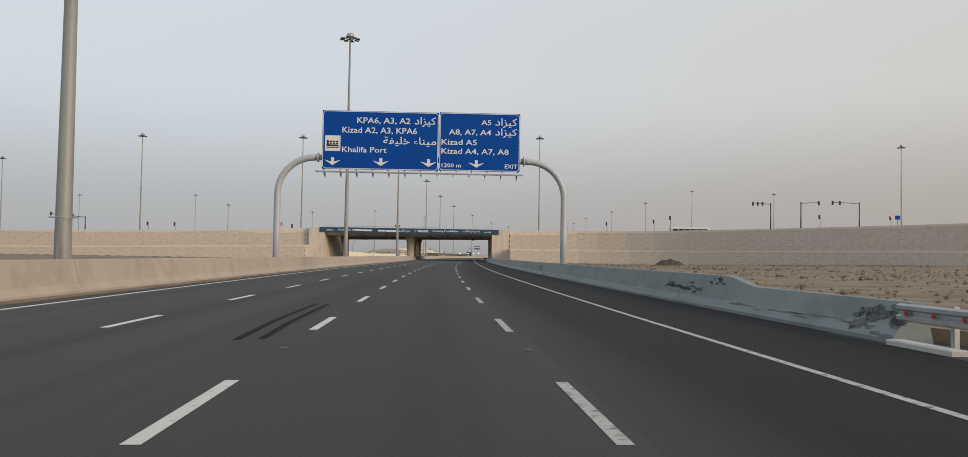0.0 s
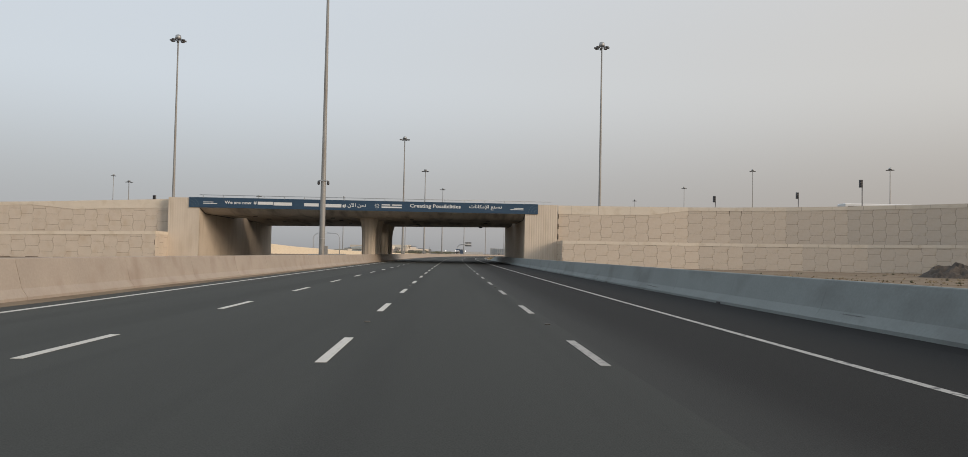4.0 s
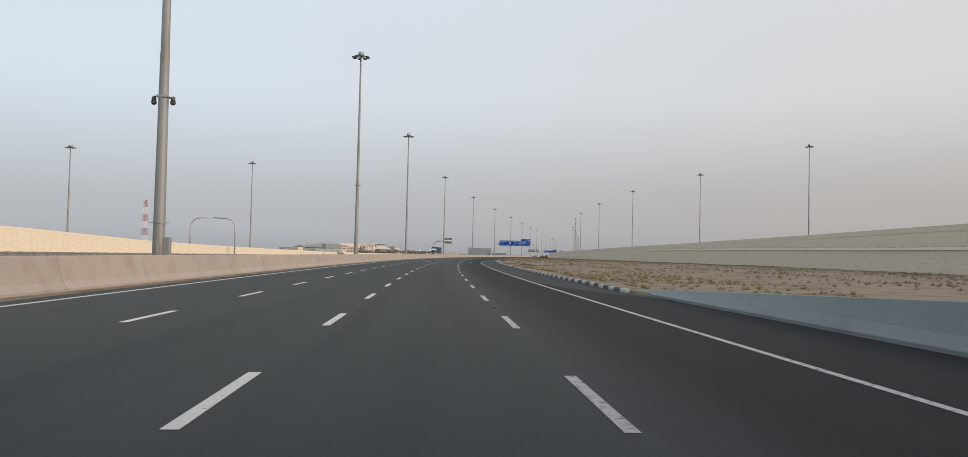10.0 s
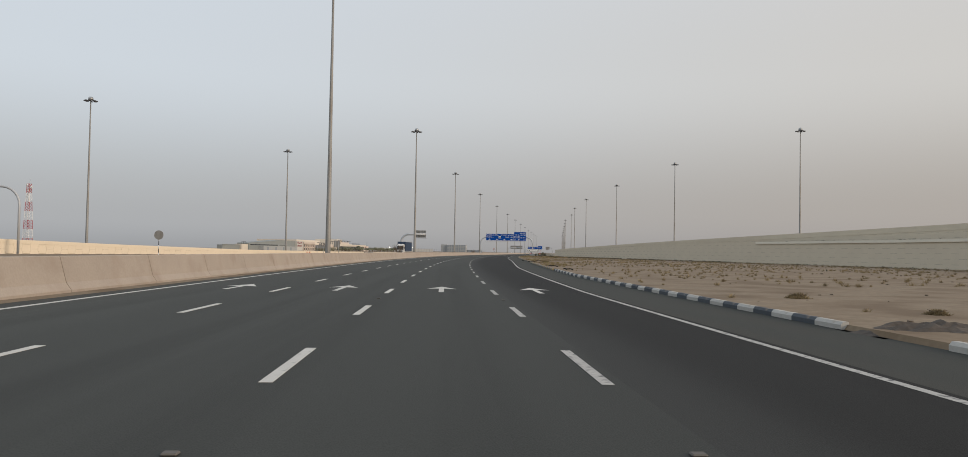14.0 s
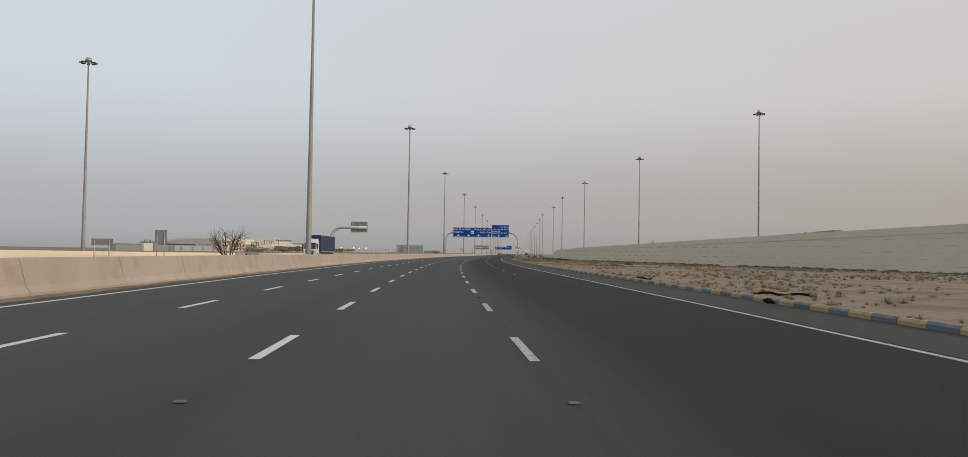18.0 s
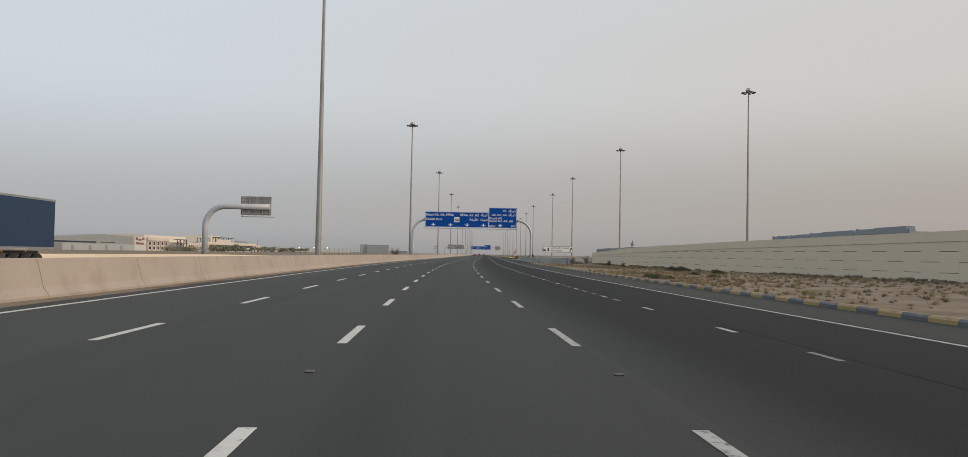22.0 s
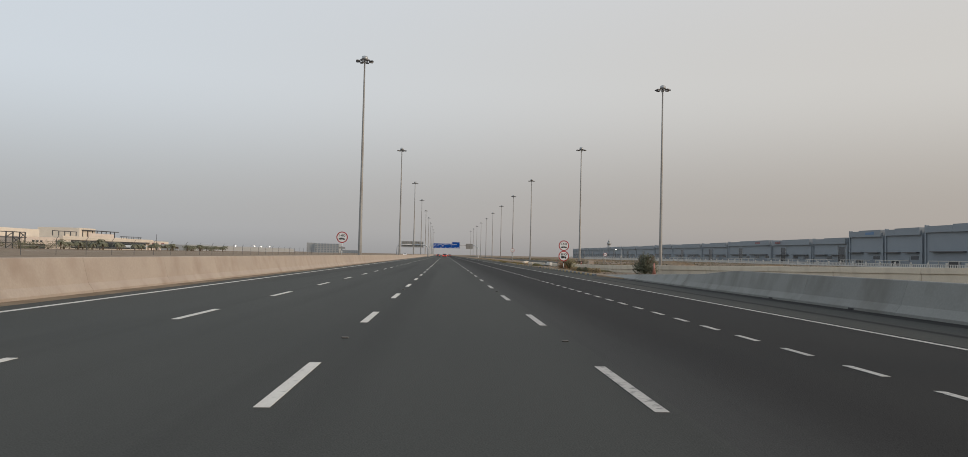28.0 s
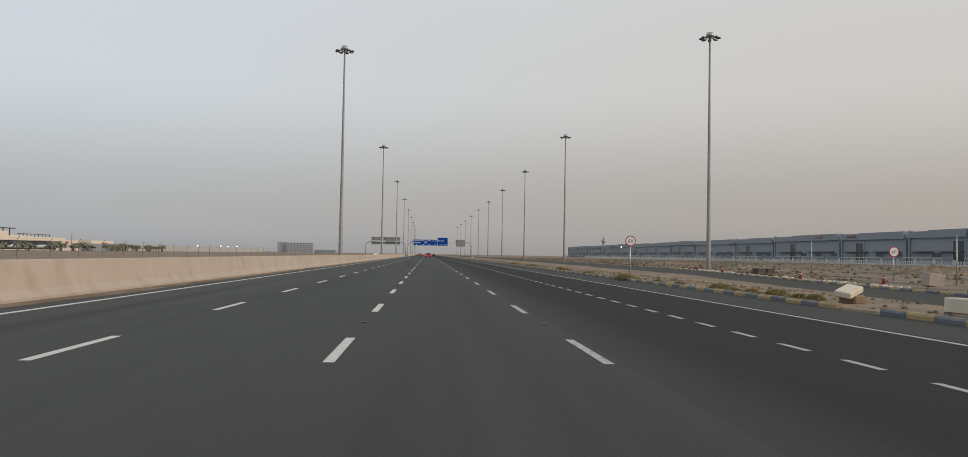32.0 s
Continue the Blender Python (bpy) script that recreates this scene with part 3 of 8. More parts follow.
tagged(sweep("left_edge_line", M_PAINT, -60, 1900, [(-7.80, 0.004), (-7.62, 0.004)], 4), "solid white edge line beside the median shoulder", "lane marking", kind="structure")
tagged(sweep("right_edge_line", M_PAINT_WORN, -60, 1900, lambda s: [(edge_u(s) + 0.02, 0.004), (edge_u(s) + 0.16, 0.004)], 4), "solid white edge line beside the hard shoulder", "lane marking", kind="structure")
for u_a in (-5.6, -1.85, 1.8, 5.3):
    bm = bmesh.new()
    for pts in ([(-0.09, 0), (0.09, 0), (0.09, 2.6), (-0.09, 2.6)], [(-0.55, 2.3), (0.0, 2.62), (0.55, 2.3), (0.0, 4.2)]):
        quad(bm, [(x, y, 0.005) for x, y in pts])
    tagged(part("lane_arrow", bm, M_PAINT, m=stand(394.2, u_a)), "white straight-ahead arrow painted on the lane", "lane marking", "lane arrows", "structure")
for (sa, ua), (sb, ub), (sc_, uc) in (((13.1, -0.95), (17.0, -1.08), (22.8, -1.05)), ((13.3, -0.58), (16.6, -0.70), (22.6, -0.72))):
    tagged(sweep("skid_mark", M_RUBBER_MARK, sa, sc_, lambda s: [(float(np.interp(s, (sa, sb, sc_), (ua, ub, uc))) - 0.07, 0.004), (float(np.interp(s, (sa, sb, sc_), (ua, ub, uc))) + 0.07, 0.004)], 0.8), "curved black tyre skid mark on the asphalt", "skid mark", "skid marks", "stuff")
bm = bmesh.new()
chamfer(bm, -0.06, 0.06, -0.05, 0.05, 0.0, 0.022, 0.012)
me_stud = mesh("road_stud", bm, M_STUD)
for u_l in (0.0, 3.65):
    root = thing("road_stud_row", stand(0, u_l), "row of small raised reflective road studs", "road studs", "road studs", "structure")
    inv = root.matrix_basis.inverted()
    for k in range(0, 56):
        part("stud", me_stud, None, root, m=inv @ stand(18.0 * k + 12.0, u_l))

# ---- barriers ----
def barrier_mesh(name, length, face, h, material, toe=0.36):
    """A safety-shape concrete barrier; the road is on its +x side if face is 1."""
    prof = [(0.0, 0.0), (0.0, 0.085), (-0.16, 0.30), (-toe, h - 0.02), (-toe - 0.02, h), (-toe - 0.22, h), (-toe - 0.24, h - 0.02), (-toe - 0.40, 0.30), (-toe - 0.40, 0.0)]
    bm = bmesh.new()
    g = 0.004
    a = [bm.verts.new((x * face, g, z)) for x, z in prof]
    b = [bm.verts.new((x * face, length - g, z)) for x, z in prof]
    for i in range(len(prof)):
        j = (i + 1) % len(prof)
        bm.faces.new((a[i], a[j], b[j], b[i]))
    bm.faces.new(a)
    bm.faces.new(b[::-1])
    bmesh.ops.bevel(bm, geom=[e for e in bm.edges if len({v.co.y > 1 for v in e.verts}) == 1], offset=0.005, segments=1, affect="EDGES")
    return mesh(name, bm, material)


def barrier_run(name, label, me, length, s0, s1, u):
    root = thing(name, stand(s0, u), label, "barrier", kind="structure")
    inv = root.matrix_basis.inverted()
    for k in range(int(round((s1 - s0) / length))):
        s = s0 + k * length
        a, b = at(s, u), at(s + length, u)
        m = Matrix.Translation(a) @ Matrix.Rotation(math.atan2(-(b - a).x, (b - a).y), 4, "Z")
        part("barrier_unit", me, None, root, m=inv @ m)
    return root


me_left = barrier_mesh("median_barrier_unit", 7.0, 1, 1.09, M_BARRIER_WARM)
barrier_run("median_barrier", "beige painted concrete median barrier in long cast units", me_left, 7.0, -57.1, 1650, -9.18)
me_right = barrier_mesh("shoulder_barrier_unit", 6.0, -1, 0.97, M_BARRIER_GREY)
me_dark = barrier_mesh("opposite_barrier_unit", 12.0, -1, 0.95, M_BARRIER_WARM)
barrier_run("opposite_median_barrier", "beige concrete barrier of the opposite carriageway", me_dark, 12.0, -60, 1260, -12.2)
barrier_run("shoulder_barrier", "blue-grey painted concrete barrier with scuffs and black marks", me_right, 6.0, 26.0, 266.0, 10.12)
me_exit = barrier_mesh("exit_barrier_unit", 6.0, -1, 0.97, M_BARRIER_EXIT)
barrier_run("exit_shoulder_barrier", "weathered grey concrete barrier along the exit lane", me_exit, 6.0, 728.0, 770.0, 13.9)


def barrier_end(s0, s1, u0, u1, h0, h1, label, even=False, material=M_BARRIER_GREY):
    """A tapering end of a barrier."""
    def prof(s):
        f = (s - s0) / (s1 - s0)
        f2 = f if even else f * f * (3 - 2 * f)
        h, u = h0 + (h1 - h0) * f2, u0 + (u1 - u0) * f
        t = 0.36
        return [(u, 0.0), (u, min(0.085, h * 0.3)), (u + 0.16, min(0.30, h * 0.5)), (u + t, h - 0.01), (u + t + 0.03, h), (u + t + 0.21, h), (u + t + 0.24, h - 0.01), (u + t + 0.4, 0.0)]
    return tagged(sweep("barrier_end", material, s0, s1, prof, (s1 - s0) / 12, closed=True), label, "barrier", kind="structure")


barrier_end(13.4, 20.0, 10.12, 10.12, 0.73, 0.73, "lower blue-grey end block of the concrete barrier, stained black")
barrier_end(20.0, 22.4, 10.12, 10.12, 0.73, 0.97, "step in the top of the blue-grey barrier")
barrier_end(22.4, 26.0, 10.12, 10.12, 0.97, 0.97, "blue-grey barrier stained with black rub marks")
barrier_end(266.02, 269.0, 10.12, 10.12, 0.97, 0.96, "blue-grey concrete barrier before its sloping end", True)
barrier_end(269.0, 293.5, 10.12, 9.95, 0.96, 0.12, "concrete barrier end sloping down to the kerb", True)
barrier_end(770.0, 777.6, 13.9, 13.84, 0.97, 0.67, "concrete barrier end dipping towards the kerb", material=M_BARRIER_EXIT)
barrier_end(777.62, 798.0, 13.84, 13.68, 0.66, 0.12, "concrete barrier end sloping down to the kerb", True, M_BARRIER_EXIT)
barrier_end(716.0, 728.0, 14.6, 13.9, 0.80, 0.97, "grey concrete end block of the exit barrier", material=M_BARRIER_EXIT)


def guardrail(s0, s1, u0, u1, label, tiers=1, posts=2.0):
    """Steel W-beam rail on posts."""
    root = thing("guardrail", stand(s0, u0), label, "guardrail", kind="structure")
    inv = root.matrix_basis.inverted()
    uu = lambda s: u0 + (u1 - u0) * (s - s0) / (s1 - s0)
    for k in range(tiers):
        zc = 0.60 + 0.34 * (k - (tiers - 1) / 2) if tiers > 1 else 0.56
        bm = bmesh.new()
        wave = [(0.0, -0.155), (0.05, -0.12), (0.05, -0.06), (0.0, -0.03), (0.0, 0.03), (0.05, 0.06), (0.05, 0.12), (0.0, 0.155)]
        n = max(2, int((s1 - s0) / 2))
        rows = []
        for i in range(n + 1):
            s = s0 + (s1 - s0) * i / n
            rows.append([bm.verts.new(inv @ at(s, uu(s) - x, zc + z)) for x, z in wave] + [bm.verts.new(inv @ at(s, uu(s) - x + 0.006, zc + z)) for x, z in reversed(wave)])
        for a, b in zip(rows, rows[1:]):
            for j in range(len(a)):
                j2 = (j + 1) % len(a)
                bm.faces.new((a[j], a[j2], b[j2], b[j]))
        part("beam", bm, M_GALV, root)
    for i in range(int((s1 - s0) / posts) + 1):
        s = s0 + i * posts
        bm = bmesh.new()
        box(bm, 0.02, 0.10, -0.05, 0.05, -0.1, 0.74 if tiers == 1 else 1.0)
        part("post", bm, M_GALV, root, m=inv @ stand(s, uu(s)))
    return root


rail = guardrail(-24.0, 13.4, 10.5, 10.25, "galvanised steel guardrail with red reflectors")
bm = bmesh.new()
cyl(bm, (-0.075, 0, 0.56), (-0.055, 0, 0.56), 0.045, n=10)
me_refl = mesh("reflector", bm, M_RED)
inv = rail.matrix_basis.inverted()
for s in (13.1, 12.35, 11.6, 10.85, 10.1, 9.35, 8.6):
    part("reflector", me_refl, None, rail, "round red reflector", m=inv @ stand(s, 10.26))
bm = bmesh.new()
chamfer(bm, -0.14, 0.16, 0.0, 1.75, -0.05, 0.10, 0.02)
tagged(part("kerb_slab", bm, M_KERB_WHITE, m=stand(11.6, 10.12)), "pale concrete kerb slab below the guardrail", "kerb", kind="structure")
guardrail(700.0, 716.5, 18.6, 14.8, "stacked three-tier steel crash rail in front of the barrier", tiers=3)
guardrail(286.0, 340.0, -31.2, -31.2, "steel guardrail along the opposite carriageway")
guardrail(600.2, 607.6, -31.0, -31.0, "dusty two-tier steel crash rail beside the opposite carriageway", tiers=2)
anchor = thing("anchor_block", stand(595.3, -31.0), "dusty beige concrete anchor block at the end of a crash rail", "concrete block")
bm = bmesh.new()
chamfer(bm, -0.25, 0.25, 0.0, 3.6, -0.1, 0.92, 0.05)
part("block", bm, M_BARRIER_WARM, anchor)
for k in range(5):
    bm = bmesh.new()
    box(bm, -0.22, 0.22, 3.8 + 0.16 * k, 3.85 + 0.16 * k, -0.1, 0.86)
    part("steel_plate", bm, M_DARK_STEEL, anchor, "dark steel plate")

# ---- kerbs ----
bm = bmesh.new()
prof = [(0.0, -0.05), (0.0, 0.10), (0.05, 0.16), (0.16, 0.16), (0.16, -0.05)]
a, b = [bm.verts.new((x, 0.006, z)) for x, z in prof], [bm.verts.new((x, 0.994, z)) for x, z in prof]
for i in range(5):
    bm.faces.new((a[i], a[(i + 1) % 5], b[(i + 1) % 5], b[i]))
bm.faces.new(a)
bm.faces.new(b[::-1])
bmesh.ops.recalc_face_normals(bm, faces=bm.faces)
me_kerb = {}
for key, m_ in (("black", M_KERB_BLACK), ("white", M_KERB_WHITE), ("blue", M_KERB_BLUE), ("yellow", M_KERB_YELLOW)):
    me_kerb[key] = mesh("kerb_stone_" + key, bm.copy(), m_)
bm.free()


KERB = 1.12                        # length of a kerb stone


def kerb(s0, s1, cols, label, u_of, skip=()):
    root = thing("kerb", stand(s0, u_of(s0)), label, "kerb", kind="structure")
    inv = root.matrix_basis.inverted()
    for k in range(int((s1 - s0) / KERB)):
        s = s0 + k * KERB
        if any(a <= s < b for a, b in skip):
            continue
        a, b = at(s, u_of(s)), at(s + KERB, u_of(s + KERB))
        m = Matrix.Translation(a + Vector((0, 0, random.uniform(-0.012, 0.006)))) @ Matrix.Rotation(math.atan2(-(b - a).x, (b - a).y) + random.uniform(-0.008, 0.008), 4, "Z") @ Matrix.Diagonal((1, KERB, 1, 1))
        part("kerb_stone", me_kerb[cols[k % 2]], None, root, m=inv @ m)
    return root


kerb(292.2, 431.3, ("white", "black"), "kerb of alternating black and white painted stones", road_right, ((347, 349), (378, 381)))
kerb(432.4, 701, ("yellow", "blue"), "kerb of alternating yellow and slate-blue painted stones, chipped", road_right, ((493, 494), (690, 692)))
kerb(798, 1090, ("blue", "yellow"), "kerb of alternating yellow and slate-blue painted stones", road_right, ((830.4, 833.2), (861, 863)))
kerb(850, 1080, ("blue", "yellow"), "painted kerb of the service road", service_far)

# ---- overpass ----
MB = stand(214.5, 0.0)
BW0, BW1 = -32.9, 11.75            # abutment faces across the road
ABUT_Z = 8.3
SOFFIT = 6.35
overpass = thing("overpass", MB, "twin-deck cream concrete road bridge over the motorway", "bridge", kind="structure")


def fluted(bm, x0, x1, z0, z1, y, pitch=0.30, depth=0.02, turn=None):
    """A wall face with vertical ribs, thick behind."""
    n = int((x1 - x0) / pitch)
    pts = []
    for i in range(n):
        a = x0 + i * (x1 - x0) / n
        w = (x1 - x0) / n
        pts += [(a, y), (a + w * 0.42, y), (a + w * 0.52, y + depth), (a + w * 0.9, y + depth)]
    pts += [(x1, y), (x1, y + 0.6), (x0, y + 0.6)]
    lo = [bm.verts.new((px, py, z0) if turn is None else turn @ Vector((px, py, z0))) for px, py in pts]
    hi = [bm.verts.new((px, py, z1) if turn is None else turn @ Vector((px, py, z1))) for px, py in pts]
    for i in range(len(pts)):
        j = (i + 1) % len(pts)
        bm.faces.new((lo[i], lo[j], hi[j], hi[i]))
    bm.faces.new(hi)
    bm.faces.new(lo[::-1])


# abutment faces run along the road; wing faces look back along it
for side, x in ((1, BW1), (-1, BW0)):
    bm = bmesh.new()
    if side > 0:
        t_face = Matrix.Translation((x, 43.5, 0)) @ Matrix.Rotation(radians(-90), 4, "Z")
    else:
        t_face = Matrix.Translation((x, 0.0, 0)) @ Matrix.Rotation(radians(90), 4, "Z")
    fluted(bm, 0.0, 43.5, -0.2, ABUT_Z, 0.0, 0.34, 0.003, t_face)
    part("abutment", bm, M_CONCRETE, overpass, "ribbed cream concrete abutment wall")
    bm = bmesh.new()
    if side > 0:
        fluted(bm, x + 0.003, 16.3, -0.2, 8.40, -0.003, 0.31, 0.014)
    else:
        fluted(bm, -37.1, x - 0.003, -0.2, 8.40, -0.003, 0.31, 0.005)
    part("wing_pilaster", bm, M_CONCRETE, overpass, "ribbed cream concrete end pillar")
for b0, b1 in ((0.0, 20.4), (21.9, 43.5)):
    w = b1 - b0
    # outer edges hang below the parapet; the inner edges facing the gap curve up to the top
    (ea, wa), (eb, wb) = ((7.05, 3.4), (8.40, 3.6)) if b0 == 0.0 else ((8.40, 5.1), (7.06, 3.4))
    fall = 0.0 if b0 == 0.0 else 0.0125        # the far deck tips a little across the road
    prof = [(0.05, 8.45), (0.05, ea)]
    prof += [(0.05 + wa * f, ea - (ea - SOFFIT) * math.sin(f * math.pi / 2)) for f in (0.1, 0.2, 0.3, 0.4, 0.5, 0.6, 0.7, 0.8, 0.9, 1.0)]
    prof += [(w - 0.05 - wb * f, eb - (eb - SOFFIT) * math.sin(f * math.pi / 2)) for f in (1.0, 0.9, 0.8, 0.7, 0.6, 0.5, 0.4, 0.3, 0.2, 0.1)]
    prof += [(w - 0.05, eb), (w - 0.05, 8.45)]
    for x in (BW0 + 0.03, BW1 - 0.03):
        bm = bmesh.new()
        tube(bm, [(x, b0 + y, z - 0.03) for y, z in prof[1:-1] if z < 7.9], 0.055, 6)
        part("bearing_joint", bm, M_BLACK, overpass, "dark joint below the deck")
    bm = bmesh.new()
    lo = [bm.verts.new((BW0 + 0.06, b0 + y, z + fall * BW0 * (y > w - 3.7))) for y, z in prof]
    hi = [bm.verts.new((BW1 - 0.06, b0 + y, z + fall * BW1 * (y > w - 3.7))) for y, z in prof]
    for i in range(len(prof)):
        j = (i + 1) % len(prof)
        f = bm.faces.new((lo[i], lo[j], hi[j], hi[i]))
    bm.faces.new(lo)
    bm.faces.new(hi[::-1])
    part("deck", bm, M_SOFFIT, overpass, "stained grey concrete deck with curved edges")
    for x in (-27.2, -15.9, -4.3, 6.9):
        for y in ((7.7, 16.6) if b0 == 0.0 else (28.0, 38.6)):
            bm = bmesh.new()
            chamfer(bm, x - 0.30, x + 0.30, y - 0.16, y + 0.16, 6.24, 6.50, 0.03)
            part("underdeck_lamp", bm, M_DARK_STEEL, overpass, "dark lamp under the deck")
for b in (7.7, 16.9, 30.3, 39.6):
    bm = bmesh.new()
    rows = []
    for z, r, fl in ((-0.2, 1.0, 0), (0.8, 0.98, 0), (3.3, 0.98, 0), (4.3, 1.01, 0), (5.1, 1.11, 0), (5.8, 1.25, 0), (6.34, 1.42, 0)):
        ring = []
        for i in range(48):
            a = 2 * math.pi * i / 48
            rr = r * (1 + (0.0 if i % 4 < 2 else -0.045))
            ring.append(bm.verts.new((-10.58 + rr * math.cos(a), b + rr * 0.85 * math.sin(a), z)))
        rows.append(ring)
    for p, q in zip(rows, rows[1:]):
        for i in range(48):
            bm.faces.new((p[i], p[(i + 1) % 48], q[(i + 1) % 48], q[i]))
    bm.faces.new(rows[-1])
    part("pier", bm, M_CONCRETE, overpass, "fluted round concrete pier flaring at its head")
# rail on the parapet
bm = bmesh.new()
tube(bm, [(BW0, -0.12, 8.80), (BW1 + 3.6, -0.12, 8.80)], 0.035, 8)
part("parapet_rail", bm, M_GALV, overpass, "thin steel rail")
for i in range(18):
    bm = bmesh.new()
    box(bm, -0.03, 0.03, -0.03, 0.03, 8.40, 8.80)
    part("rail_post", bm, M_GALV, overpass, m=Matrix.Translation((BW0 + 0.5 + i * 2.75, -0.12, 0)))
bm = bmesh.new()
box(bm, BW0 + 0.06, BW1 - 0.06, 43.40, 43.75, 7.05, 8.85)
part("far_parapet", bm, M_CONCRETE, overpass)

# banner on the near face
banner = thing("bridge_banner", MB @ Matrix.Translation((0, -0.05, 0)), "navy banner with white lettering along the bridge parapet", "banner")
plate("banner_sheet", rect(-34.3, 13.55, 7.08, 8.47), -0.06, 0.0, M_BANNER, banner)
YB = -0.064
letters("We are now", -29.5, -25.85, 7.62, 8.06, YB, M_WHITE, banner, "letter", bold=0.02)
letters("#", -25.55, -25.15, 7.62, 8.06, YB, M_WHITE, banner, "letter", bold=0.02)
letters("Creating Possibilities", -4.2, 2.8, 7.50, 8.16, YB, M_WHITE, banner, "letter", bold=0.02)
letters(arabic("\u0646\u0635\u0646\u0639 \u0627\u0644\u0625\u0645\u0643\u0627\u0646\u0627\u062a"), 4.0, 8.5, 7.50, 8.22, YB, M_WHITE, banner, "letter", bold=0.015)
letters(arabic("\u0646\u062d\u0646 \u0627\u0644\u0622\u0646"), -12.75, -10.25, 7.42, 8.10, YB, M_WHITE, banner, "letter", bold=0.015)
letters("#", -13.45, -12.95, 7.42, 7.92, YB, M_WHITE, banner, "letter", bold=0.02)
for x0, x1, z0, z1 in ((-25.0, -22.95, 7.62, 8.02), (-22.85, -20.35, 7.55, 7.98), (-18.7, -16.7, 7.52, 7.95), (-16.5, -13.6, 7.45, 7.90), (-8.1, -5.3, 7.52, 7.72), (-8.1, -6.9, 7.86, 8.02), (-6.7, -5.3, 7.86, 8.02), (9.7, 11.5, 7.60, 7.70), (10.2, 11.5, 7.80, 7.88), (-32.4, -30.5, 7.60, 7.70), (-32.4, -31.0, 7.80, 7.88)):
    plate("wordmark_bar", rect(x0, x1, z0, z1), YB, YB + 0.003, M_WHITE, banner)
for i in range(8):
    a = math.pi * i / 4
    c, s_ = math.cos(a), math.sin(a)
    plate("star_ray", [(-8.72 + c * 0.14 - s_ * 0.05, 7.78 + s_ * 0.14 + c * 0.05), (-8.72 + c * 0.14 + s_ * 0.05, 7.78 + s_ * 0.14 - c * 0.05), (-8.72 + c * 0.42, 7.78 + s_ * 0.42)], YB, YB + 0.003, M_WHITE, banner)
for x, sgn in ((13.5, -1), (-34.25, 1)):
    for r in (0.55, 0.95, 1.3):
        bm = bmesh.new()
        pts = [(x + sgn * r * math.cos(radians(a)), YB - 0.002, 7.12 + r * math.sin(radians(a))) for a in range(0, 91, 10)]
        tube(bm, pts, 0.018, 5)
        part("arc_line", bm, M_BANNER_LINE, banner)

# ---- walls of interlocking panels ----
PW, PH = 1.62, 1.44


def panel_meshes(material, gap, lo=0.0, hi=PH, slot=0.032, cache={}):
    """A cross-shaped panel, wide at mid-height, or the slice of it between two heights."""
    key = (material.name, round(lo, 2), round(hi, 2), slot)
    if key not in cache:
        e = 0.075 if gap > 0.005 else 0.0
        zs = (0.0, PH * 0.25 - 0.015, PH * 0.25 + 0.025, PH * 0.75 - 0.025, PH * 0.75 + 0.015, PH)
        xs = (gap + e, gap + e, gap - e, gap - e, gap + e, gap + e)
        lo, hi = lo + (0.013 if e else 0.007), hi - (0.013 if e else slot)
        half = [(float(np.interp(z, zs, xs)), z) for z in [lo] + [z for z in zs[1:-1] if e and lo + 0.02 < z < hi - 0.02] + [hi]]
        bm = bmesh.new()
        extrude_xz(bm, [(PW - x, z) for x, z in half] + half[::-1], -0.06, 0.0)
        cache[key] = mesh("wall_panel", bm, material)
    return cache[key]


